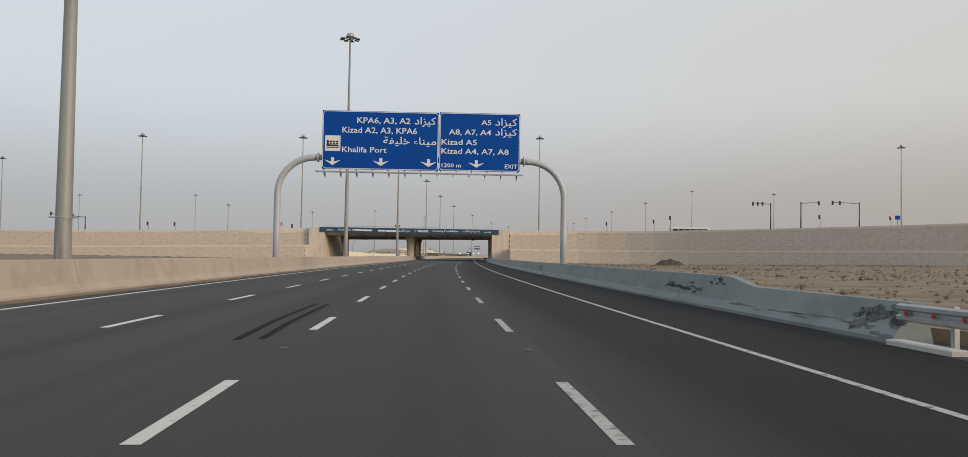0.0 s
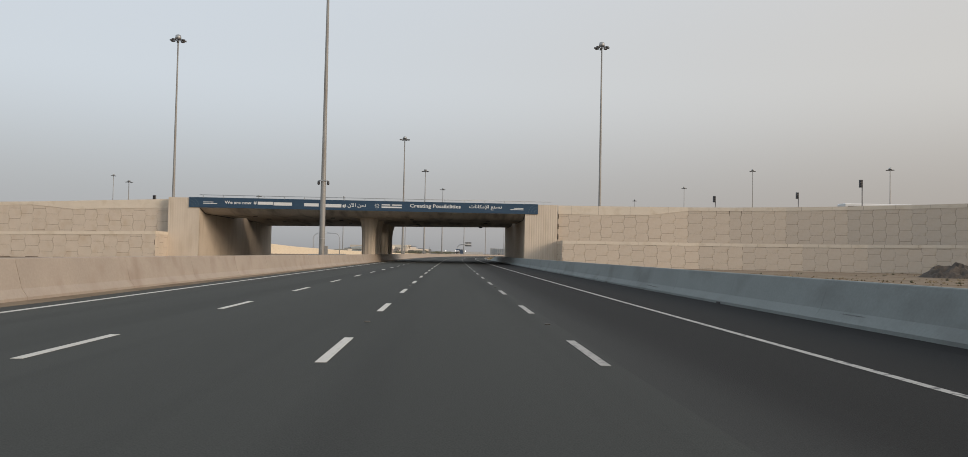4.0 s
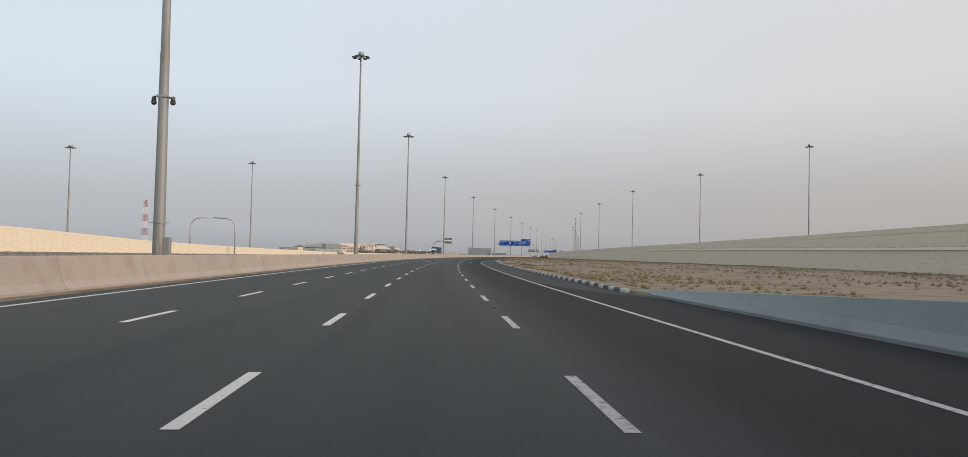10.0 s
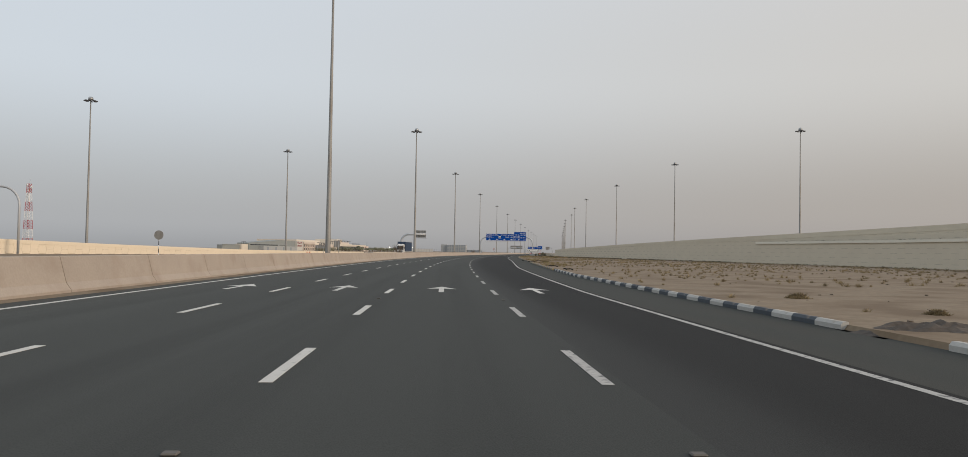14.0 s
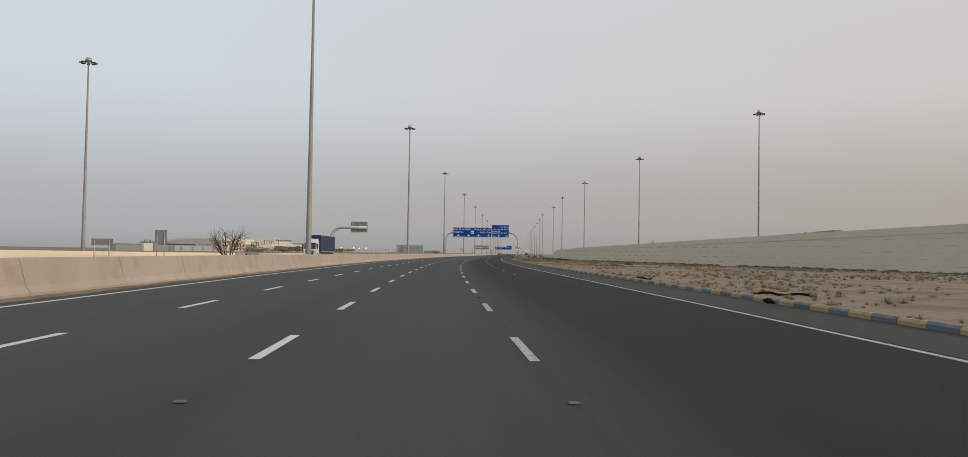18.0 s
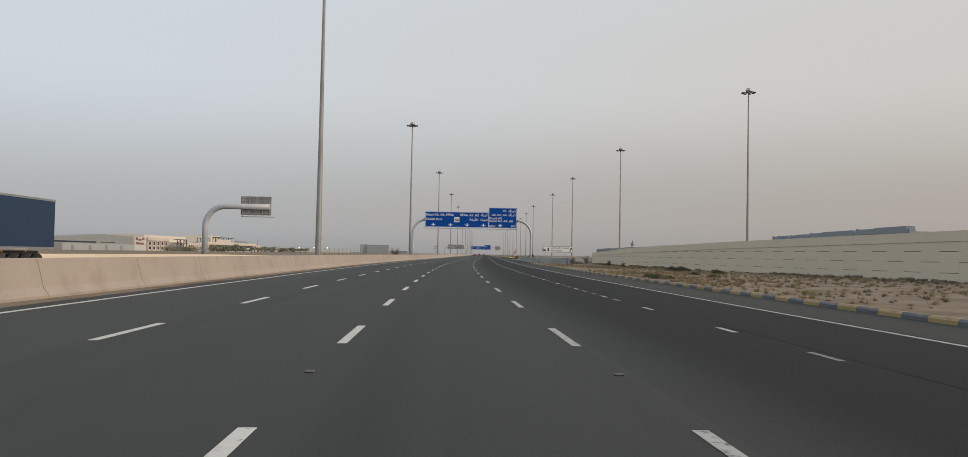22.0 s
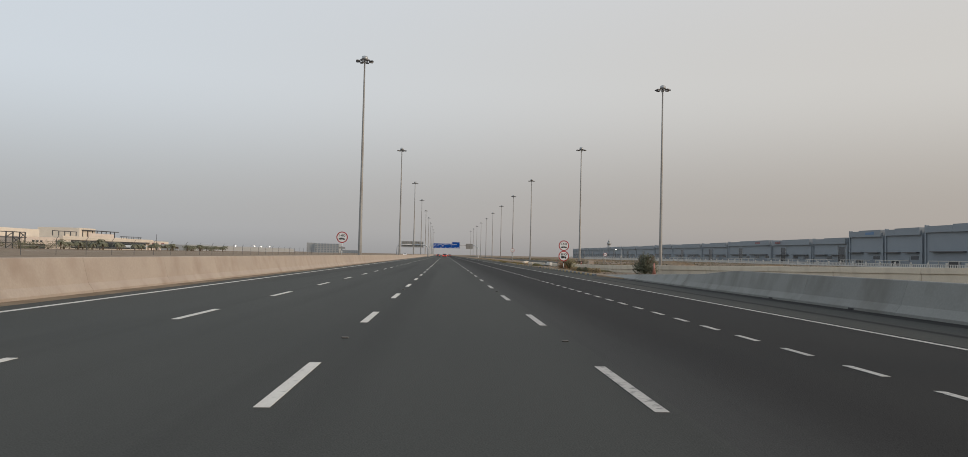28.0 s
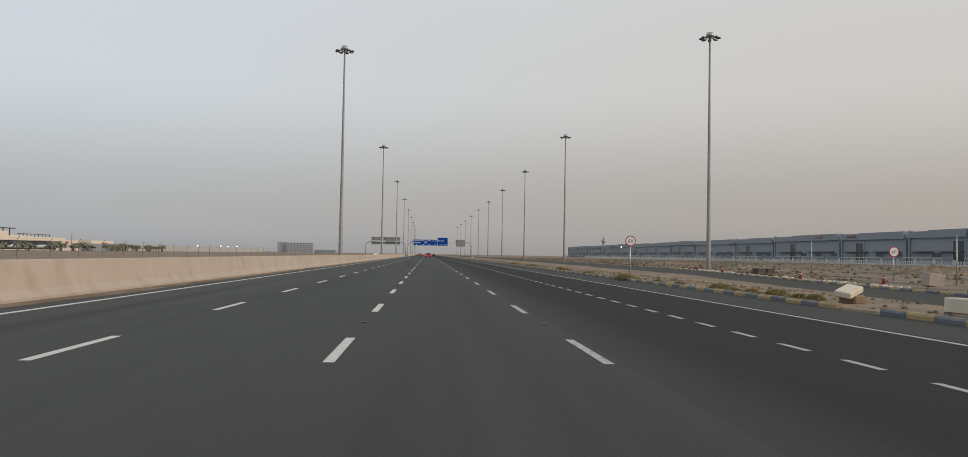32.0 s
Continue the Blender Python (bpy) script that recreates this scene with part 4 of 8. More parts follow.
def panel_wall(name, label, line, tops, z0, material, joint, parts_until=1e9, start_row=0.0, cap=0.85, thick=0.35, cap_out=0.10, slot=0.032):
    """A retaining wall along a line of places: a core, staggered panels proud of it, and a coping. tops: the coping's top at each place."""
    root = thing(name, Matrix.Translation(line[0]), label, "retaining wall", kind="structure")
    inv = root.matrix_basis.inverted()
    caps = list(cap) if isinstance(cap, (list, tuple)) else [cap] * len(line)
    gap = 0.002 if joint is M_JOINT_PALE else 0.012
    far = bmesh.new()
    run, col = 0.0, 0
    core, cop = bmesh.new(), bmesh.new()
    for (p, q), (ta, tb), (ca, cb) in zip(zip(line, line[1:]), zip(tops, tops[1:]), zip(caps, caps[1:])):
        d = q - p
        L = d.length
        x_ax = d.normalized()
        y_ax = Vector((-x_ax.y, x_ax.x, 0))      # away from the side that is seen
        M = Matrix((x_ax, y_ax, Vector((0, 0, 1)))).transposed().to_4x4()
        M.translation = p
        lm = inv @ M
        for bmx, ya, yb, lo_a, lo_b, hi_a, hi_b in ((core, -0.022, thick, z0 - 0.4, z0 - 0.4, ta - ca, tb - cb), (cop, -cap_out, thick + 0.1, ta - ca, tb - cb, ta, tb)):
            v = [bmx.verts.new(lm @ Vector(c)) for c in ((0, ya, lo_a), (L, ya, lo_b), (L, yb, lo_b), (0, yb, lo_a), (0, ya, hi_a), (L, ya, hi_b), (L, yb, hi_b), (0, yb, hi_a))]
            for f in ((3, 2, 1, 0), (4, 5, 6, 7), (0, 1, 5, 4), (1, 2, 6, 5), (2, 3, 7, 6), (3, 0, 4, 7)):
                bmx.faces.new([v[i] for i in f])
        if material is M_PANEL and run < 75:
            for k in range(max(1, int(L / 3.5))):
                x = L * (k + 0.5) / max(1, int(L / 3.5))
                t_c, c_c = ta + (tb - ta) * x / L, ca + (cb - ca) * x / L
                bm = bmesh.new()
                box(bm, x - 0.012, x + 0.012, -cap_out - 0.003, -cap_out + 0.1, t_c - c_c + 0.01, t_c - 0.01)
                part("coping_joint", bm, joint, root, m=lm)
        n = max(1, int(round(L / PW)))
        w = L / n
        for i in range(n):
            top = ta + (tb - ta) * (i + 0.5) / n - min(ca + (cb - ca) * (i + f) / n for f in (0.0, 1.0)) + 0.02
            z = z0 - (PH / 2 if (col + i) % 2 else 0) - start_row
            while z < top - 0.04:
                a, b = max(z, z0 - 0.2), min(z + PH, top)
                if b - a > 0.04:
                    m = lm @ Matrix.Translation((i * w, 0, z)) @ Matrix.Diagonal((w / PW, 1, 1, 1))
                    me = panel_meshes(material, gap, a - z, b - z, slot)
                    if run + i * w < parts_until:
                        part("wall_panel", me, None, root, m=m)
                    else:
                        tmp = me.copy()
                        tmp.transform(m)
                        far.from_mesh(tmp)
                        bpy.data.meshes.remove(tmp)
                z += PH
        col += n
        run += L
    part("wall_core", core, joint, root)
    part("coping", cop, M_COPING_LIT if material is M_PANEL else M_COPING_PALE if material is M_PANEL_PALE and caps[0] < 0.5 else material, root, "smooth concrete coping")
    if len(far.verts):
        tagged(part("far_panels", far, material, root, fix=False), kind="stuff")
    else:
        far.free()
    return root


# beside the bridge, on the right: a lower tier in front, an upper tier set back
R_LINE = [(214.3, 16.5), (213.9, 24), (213.4, 29), (213.0, 34.5), (211.8, 40), (209.6, 47), (206.6, 54), (202.8, 60.5), (198, 67), (192, 73.5), (185, 80), (176, 87), (165, 94), (150, 102), (130, 112)]
panel_wall("lower_wall_right", "cream retaining wall of interlocking square panels, lower tier", [at(215.0, 16.35)] + [at(s - 4.0, u) for s, u in R_LINE], [3.42] * 5 + [3.44, 3.46, 3.5, 3.55, 3.62, 3.7, 3.78, 3.84, 3.9, 3.9, 3.9], -0.5, M_PANEL, M_JOINT, 66, start_row=PH - 0.6, cap=0.42)
up = [(s + 1.15, u) for s, u in R_LINE]
panel_wall("upper_wall_right", "cream retaining wall of interlocking square panels, upper tier with coping", [at(s, u) for s, u in up], [8.42, 8.43, 8.44, 8.46, 8.48, 8.54, 8.62, 8.72, 8.82, 8.92, 9.0, 9.08, 9.14, 9.2, 9.2], 3.0, M_PANEL, M_JOINT, 62, start_row=0.4, cap=[1.22, 1.22, 1.20, 0.50] + [0.50] * 11)
bm = bmesh.new()
for (a, b) in zip(R_LINE, R_LINE[1:]):
    quad(bm, [at(a[0] - 3.9, a[1], 3.25), at(b[0] - 3.9, b[1], 3.25), at(b[0] + 1.3, b[1], 3.25), at(a[0] + 1.3, a[1], 3.25)])
tagged(part("wall_ledge", bm, M_SAND), "dusty ledge between the wall's two tiers", "ledge", kind="structure")
bm = bmesh.new()
for (a, b) in zip(R_LINE, R_LINE[1:]):
    quad(bm, [at(a[0] + 1.4, a[1], 7.6), at(b[0] + 1.4, b[1], 7.7), at(256, b[1] + 0.3, 7.7), at(256, a[1], 7.6)])
tagged(part("crossing_road_right", bm, M_ASPHALT_OLD), "asphalt of the crossing road on its embankment", "road", kind="structure")
# on the left
L_LINE = [(250, -310), (236, -230), (226, -170), (220, -132), (217, -103), (215.5, -77), (214.9, -56), (214.7, -50.5), (214.5, -37.3)]
L_TOP = [6.4, 6.4, 6.4, 6.4, 6.55, 6.95, 7.5, 7.7, 8.2]
L_LEDGE = [2.2, 2.2, 2.2, 2.2, 2.35, 2.8, 3.25, 3.35, 3.65]
panel_wall("lower_wall_left", "cream retaining wall of interlocking panels beyond the opposite carriageway, lower tier", [at(s - 4.0, u) for s, u in L_LINE] + [at(214.6, -37.15)], L_LEDGE + [3.65], 0.0, M_PANEL, M_JOINT, 0, cap=0.42)
panel_wall("upper_wall_left", "cream retaining wall of interlocking panels beyond the opposite carriageway, upper tier", [at(s + 1.15, u) for s, u in L_LINE], L_TOP, 1.9, M_PANEL, M_JOINT, 0, start_row=0.4, cap=[0.45] * 7 + [1.15, 1.2])
bm = bmesh.new()
for (a, za), (b, zb) in zip(zip(L_LINE, L_LEDGE), zip(L_LINE[1:], L_LEDGE[1:])):
    quad(bm, [at(a[0] - 3.9, a[1], za - 0.17), at(b[0] - 3.9, b[1], zb - 0.17), at(b[0] + 1.3, b[1], zb - 0.17), at(a[0] + 1.3, a[1], za - 0.17)])
tagged(part("wall_ledge", bm, M_SAND), "dusty ledge between the left wall's two tiers", "ledge", kind="structure")
bm = bmesh.new()
for (a, za), (b, zb) in zip(zip(L_LINE, L_TOP), zip(L_LINE[1:], L_TOP[1:])):
    quad(bm, [at(a[0] + 1.4, a[1], za - 0.9), at(b[0] + 1.4, b[1], zb - 0.9), at(256, b[1], zb - 0.9), at(256, a[1], za - 0.9)])
tagged(part("crossing_road_left", bm, M_ASPHALT_OLD), "asphalt of the crossing road on its embankment", "road", kind="structure")

# the ramp's long wall on the right
RS = [700, 690, 675, 660, 645, 630, 615, 600, 585, 570, 550, 530, 505, 480, 450, 420, 390, 365, 335, 300]
RS = [776, 755, 735, 718] + RS
# nearest stretch first, as parts
near = [s for s in RS if s >= 585]
panel_wall("ramp_wall", "pale concrete retaining wall of staggered panels below the ramp", [at(s, wall_u(s)) for s in near], [wall_top(s) for s in near], 0.0, M_PANEL_PALE, M_JOINT_PALE, 175, cap=0.7)
farr = [s for s in RS if s <= 585]
panel_wall("ramp_wall_high", "pale concrete retaining wall of the ramp in two tiers", [at(s, wall_u(s)) for s in farr], [wall_top(s) for s in farr], 0.0, M_PANEL_PALE, M_JOINT_PALE, 0, cap=0.8, slot=0.010)
led = [s for s in [520] + RS if s <= 480 or s == 520]
panel_wall("ramp_wall_lower_tier", "pale lower tier of the ramp's retaining wall", [at(s, wall_u(s) - 1.6) for s in led], [float(np.interp(s, (300, 390, 440, 520), (3.5, 3.75, 4.08, 4.15))) for s in led], 0.0, M_PANEL_PALE, M_JOINT_PALE, 0, cap=0.40, cap_out=0.25, slot=0.010)
tagged(sweep("ramp_surface", M_ASPHALT_OLD, 300, 776, lambda s: [(wall_u(s) + 0.3, wall_top(s) - 0.9), (wall_u(s) + 18, wall_top(s) - 0.8), (wall_u(s) + 45, wall_top(s) - 0.8), (wall_u(s) + 60, -0.1)], 12, uv=True), "asphalt ramp rising to the crossing road", "road", kind="structure")
def embankment(name, rows, label):
    """A sand slope from the road's edge down to the ground."""
    bm = bmesh.new()
    for (p, q), (r, t) in zip(rows, rows[1:]):
        quad(bm, [p, r, t, q])
    tagged(part(name, bm, M_SAND), label, "embankment", kind="structure")


embankment("embankment_left", [(at(256, u, z - 0.9), at(278, u, -0.1)) for (s, u), z in zip(L_LINE[:-1], L_TOP)] + [(at(256, -37.3, 7.3), at(258.4, -37.3, -0.1))], "sandy slope behind the crossing road")
embankment("embankment_right", [(at(256, 16.6, 7.6), at(258, 16.6, -0.1))] + [(at(256, u + 0.3, 7.7), at(280, u + 8, -0.1)) for s, u in R_LINE[1:]] + [(at(130, 118, 7.7), at(120, 142, -0.1))], "sandy slope behind the crossing road")
# and the pale wall of the ramp on the left
LR = [(300, -118, 7.6), (360, -104, 6.6), (425, -87, 4.9), (455, -77, 3.2), (480, -70, 2.4), (510, -62, 1.75), (550, -50, 1.05), (590, -40, 0.88), (640, -33, 0.80), (690, -31.6, 0.74), (730, -31.4, 0.45)]
panel_wall("left_ramp_wall", "sunlit cream retaining wall of the ramp beyond the opposite carriageway", [at(s, u) for s, u, z in LR], [z for s, u, z in LR], 0.0, M_CREAM_SUNLIT, M_JOINT_CREAM, 0, cap=0.55)
bm = bmesh.new()
for (a, b) in zip(LR, LR[1:]):
    quad(bm, [at(a[0], a[1], a[2] - 0.6), at(b[0], b[1], b[2] - 0.6), at(b[0], b[1] - 40, b[2] - 0.6), at(a[0], a[1] - 40, a[2] - 0.6)])
embankment("embankment_left_ramp", [(at(s, u - 40, z - 0.6), at(s, u - 58, -0.1)) for s, u, z in LR], "sandy slope beside the ramp")
tagged(part("left_ramp_surface", bm, M_ASPHALT_OLD), "asphalt of the ramp beyond the opposite carriageway", "road", kind="structure")

# ---- lighting masts ----
def build_mast(name="lighting_mast", height=28.4, label="tall galvanised lighting mast with a ring of floodlights"):
    root = thing(name, Matrix.Identity(4), label, "lighting mast", "lighting masts")
    bm = bmesh.new()
    rings = []
    for z, r in ((0.05, 0.285), (height * 0.36, 0.212), (height * 0.36 + 0.02, 0.203), (height * 0.70, 0.155), (height * 0.70 + 0.02, 0.148), (height - 0.2, 0.105)):
        rings.append([bm.verts.new((r * math.cos(i * math.pi / 8), r * math.sin(i * math.pi / 8), z)) for i in range(16)])
    for p, q in zip(rings, rings[1:]):
        for i in range(16):
            bm.faces.new((p[i], p[(i + 1) % 16], q[(i + 1) % 16], q[i])).smooth = True
    bm.faces.new(rings[-1])
    part("shaft", bm, M_GALV_PALE, root)
    bm = bmesh.new()
    chamfer(bm, -0.42, 0.42, -0.42, 0.42, -0.3, 0.06, 0.03)
    part("base_plate", bm, M_GALV, root)
    bm = bmesh.new()
    chamfer(bm, -0.11, 0.11, -0.285, -0.24, 0.7, 1.5, 0.015)
    part("hatch", bm, M_GALV_PALE, root, "small inspection hatch")
    bm = bmesh.new()
    cyl(bm, (0, 0, height - 0.15), (0, 0, height + 0.32), 0.50, 0.42, 18)
    cyl(bm, (0, 0, height + 0.32), (0, 0, height + 0.42), 0.42, 0.20, 18)
    part("winch_drum", bm, M_GALV, root, "grey drum at the mast's head")
    bm = bmesh.new()
    tube(bm, [(0.48 * math.cos(a * math.pi / 12), 0.48 * math.sin(a * math.pi / 12), height - 0.28) for a in range(24)], 0.05, 6, closed=True)
    part("lamp_ring", bm, M_DARK_STEEL, root)
    bm = bmesh.new()
    box(bm, 0.62, 0.78, -0.04, 0.04, -0.04, 0.04)
    box(bm, 0.74, 1.28, -0.20, 0.20, -0.13, 0.02)
    bmesh.ops.bevel(bm, geom=list(bm.edges), offset=0.02, segments=1, affect="EDGES")
    me = mesh("floodlight", bm, M_DARK_STEEL)
    for i in range(8):
        part("floodlight", me, None, root, "dark floodlight", m=Matrix.Translation((0, 0, height - 0.30)) @ Matrix.Rotation(i * math.pi / 4 + 0.2, 4, "Z"))
    return root


mast = build_mast()
mast.matrix_basis = stand(28.15, -10.48)
bm = bmesh.new()
tube(bm, [(0.48 * math.cos(a * math.pi / 10), 0.48 * math.sin(a * math.pi / 10), 2.5) for a in range(20)], 0.012, 4, closed=True)
for i in range(4):
    a = i * math.pi / 2
    cyl(bm, (0.22 * math.cos(a), 0.22 * math.sin(a), 2.46), (0.48 * math.cos(a), 0.48 * math.sin(a), 2.52), 0.010, n=4)
me_spike = mesh("climbing_guard", bm, M_GALV)
MEDIAN = ((102.5, -10.45), (179.0, -10.35), (298.8, -10.93), (373.8, -10.88), (449.9, -11.12), (551.0, -11.2), (650.6, -10.45), (751.3, -10.7), (851.9, -10.63), (951.5, -10.55)) + tuple((1051.5 + 100 * k, -10.6) for k in range(8))
part("climbing_guard", me_spike, None, mast, "spiked ring round the shaft")
masts = [mast] + [copy_thing(mast, stand(s, u, 0, random.uniform(0, 40)) @ Matrix.Diagonal((1, 1, 1.032, 1))) for s, u in MEDIAN]
RAMP = ((500, 101.4, 7.2), (574, 84.8, 5.7), (647, 66.0, 4.6), (721.2, 52.2, 3.2), (791.6, 41.2, 1.7), (865.2, 36.5, 1.0), (937.3, 35.5, 0.5), (1019.7, 31.9, 0.1), (1095, 32.0, 0), (1170, 32.0, 0), (1245, 32.0, 0), (1320, 32.0, 0), (1400, 32.0, 0), (1480, 32.0, 0), (1560, 32.0, 0), (1640, 32, 0))
SIDE = ((236.8, 26.2, 8.6), (234.4, -43.4, 7.2), (232.8, -89.4, 6.6), (243.9, 138.4, 8.9), (302, -171.5, 7.4), (369.3, -109.3, -4.9), (480, -250, 7.4), (447, 120.4, 10.6), (361.7, 139.8, 2.9), (484, -177, 8.4), (450.4, -92.2, -3.2), (522.5, -72.5, 1.9), (593, -53.3, 1.2))
masts += [copy_thing(mast, stand(s, u, -0.05, random.uniform(0, 40)) @ Matrix.Diagonal((1, 1, (28.4 + z) / 28.4, 1))) for s, u, z in RAMP + SIDE]
for s, u_m, z in ((179.0, -10.35, 8.0), (298.8, -10.93, 8.5)):
    cctv = thing("camera_bracket", stand(s, u_m, z), "pair of traffic cameras on a crossarm round the mast", "traffic camera", "traffic cameras")
    bm = bmesh.new()
    cyl(bm, (-0.46, 0, 0), (0.46, 0, 0), 0.04, n=8)
    box(bm, -0.26, 0.26, -0.26, 0.26, -0.05, 0.05)
    part("crossarm", bm, M_GALV, cctv)
    for x in (-0.44, 0.44):
        bm = bmesh.new()
        cyl(bm, (x, 0, -0.02), (x, 0, -0.25), 0.10, 0.12, 10)
        bmesh.ops.create_uvsphere(bm, u_segments=10, v_segments=6, radius=0.13, matrix=Matrix.Translation((x, 0, -0.28)))
        part("camera_dome", bm, M_DARK_STEEL, cctv, "dark camera dome")
    bm = bmesh.new()
    chamfer(bm, 0.22, 0.55, -0.15, 0.15, 0.9 - z, 1.9 - z, 0.02)
    part("cabinet", bm, M_GALV_PALE, cctv, "small pale control cabinet")

# ---- overhead signs ----
ARROW = [(0.0, 0.0), (0.5, 0.62), (0.5, 0.66), (0.10, 0.44), (0.10, 1.0), (-0.10, 1.0), (-0.10, 0.44), (-0.5, 0.66), (-0.5, 0.62)]


def sign_panel(gantry, x0, x1, z0, z1, words, arrows, picto=None):
    """A blue direction panel. words: (text, x0, top, x1, bottom) as shares of the panel from its upper left corner."""
    w, h = x1 - x0, z1 - z0
    bm = bmesh.new()
    extrude_xz(bm, rect(x0, x1, z0, z1), -0.09, 0.0)
    panel = part("panel", bm, M_BLUE, gantry, "blue direction panel with white border")
    frame_loop("border", x0 + 0.03, x1 - 0.03, z0 + 0.03, z1 - 0.03, 0.045, 0.25, -0.095, -0.089, M_WHITE, panel)
    for k in range(int(w / 1.2) + 1):
        bm = bmesh.new()
        xs = x0 + 0.15 + k * (w - 0.3) / int(w / 1.2)
        box(bm, xs - 0.04, xs + 0.04, 0.004, 0.12, z0 - 0.1, z1)
        part("stiffener", bm, M_GALV, panel)
    for text, a, t, b, u in words:
        letters(text, x0 + a * w, x0 + b * w, z1 - u * h, z1 - t * h, -0.096, M_WHITE, panel, bold=0.012 if ord(text[0]) < 128 else 0.008)
    for cx, top, bot, aw in arrows:
        hh = (bot - top) * h
        plate("arrow", [(x0 + cx * w + p * aw * w, z1 - bot * h + q * hh) for p, q in ARROW], -0.097, -0.0905, M_WHITE, panel)
    if picto:
        a, t, b, u = picto
        px0, px1, pz0, pz1 = x0 + a * w, x0 + b * w, z1 - u * h, z1 - t * h
        plate("pictogram_field", rect(px0, px1, pz0, pz1), -0.096, -0.0905, M_WHITE, panel)
        pw, ph = px1 - px0, pz1 - pz0
        for poly in ([(0.1, 0.3), (0.9, 0.3), (0.86, 0.42), (0.25, 0.42), (0.25, 0.7), (0.12, 0.7)], *[rect(0.3 + 0.2 * i, 0.46 + 0.2 * i, 0.45 + 0.12 * j, 0.54 + 0.12 * j) for i in range(3) for j in range(2)], rect(0.1, 0.9, 0.2, 0.25)):
            plate("ship_mark", [(px0 + p * pw, pz0 + q * ph) for p, q in poly], -0.099, -0.0965, M_BLACK, panel)
    return panel


def build_gantry(s, ul, ur, zb, r, span, label, name="sign_gantry"):
    """A portal of bent tube over the carriageway."""
    g = thing(name, stand(s, 0), label, "sign gantry", "sign gantries")
    for u, sg in ((ul, 1), (ur, -1)):
        bm = bmesh.new()
        pts = [(u, 0.35, -0.3), (u, 0.35, (zb - r) * 0.5), (u, 0.35, zb - r)]
        pts += [(u + sg * r * (1 - math.cos(radians(a))), 0.35, zb - r + r * math.sin(radians(a))) for a in range(10, 91, 10)]
        pts += [((span[0] - 0.3) if sg > 0 else (span[1] + 0.3), 0.35, zb)]
        tube(bm, pts, 0.245, 16)
        part("post", bm, M_POLE_GREY, g, "bent grey steel tube post")
        bm = bmesh.new()
        xe = (span[0] - 0.35) if sg > 0 else (span[1] + 0.35)
        cyl(bm, (xe - 0.05, 0.35, zb), (xe + 0.05, 0.35, zb), 0.36, n=16)
        part("flange", bm, M_POLE_GREY, g, "bolted flange")
        bm = bmesh.new()
        cyl(bm, (u, 0.35, -0.3), (u, 0.35, 0.10), 0.5, 0.48, 16)
        part("footing", bm, M_CONCRETE, g)
    bm = bmesh.new()
    tube(bm, [(span[0] - 0.35, 0.35, zb), ((span[0] + span[1]) / 2, 0.35, zb), (span[1] + 0.35, 0.35, zb)], 0.22, 14)
    part("beam", bm, M_POLE_GREY, g)
    return g


def lamp_tray(g, x0, x1, z, n):
    """Walkway with sign lamps below the panels."""
    bm = bmesh.new()
    box(bm, x0 - 0.35, x1 + 0.2, -0.98, -0.90, z - 0.05, z + 0.03)
    box(bm, x0 - 0.35, x1 + 0.2, -0.62, -0.56, z - 0.05, z + 0.03)
    part("tray", bm, M_GALV, g, "steel lamp tray below the panels")
    for i in range(n):
        x = x0 + 0.25 + (x1 - x0 - 0.5) * i / (n - 1)
        bm = bmesh.new()
        quad(bm, [(x - 0.03, -1.05, z - 0.04), (x - 0.03, 0.1, z + 0.02), (x - 0.03, 0.1, z - 0.36), (x - 0.03, 0.0, z - 0.40)])
        quad(bm, [(x + 0.03, -1.05, z - 0.04), (x + 0.03, 0.1, z + 0.02), (x + 0.03, 0.1, z - 0.36), (x + 0.03, 0.0, z - 0.40)])
        box(bm, x - 0.03, x + 0.03, -1.05, 0.1, z - 0.12, z - 0.05)
        part("bracket", bm, M_GALV, g)


KIZ = arabic("\u0643\u064a\u0632\u0627\u062f")
PORT = arabic("\u0645\u064a\u0646\u0627\u0621 \u062e\u0644\u064a\u0641\u0629")
g1 = build_gantry(60.0, -9.92, 11.6, 8.60, 2.75, (-6.6, 8.15), "grey tubular gantry carrying two blue direction signs")
sign_panel(g1, -6.62, 2.03, 7.72, 12.10, [("KPA6, A3, A2", 0.296, 0.105, 0.754, 0.225), (KIZ, 0.79, 0.08, 0.975, 0.25), ("Kizad A2, A3, KPA6", 0.17, 0.275, 0.813, 0.395), (PORT, 0.523, 0.43, 0.979, 0.59), ("Khalifa Port", 0.17, 0.615, 0.553, 0.71)],
           [(0.091, 0.80, 0.935, 0.133), (0.505, 0.80, 0.935, 0.133), (0.916, 0.80, 0.935, 0.133)], (0.024, 0.43, 0.156, 0.695))
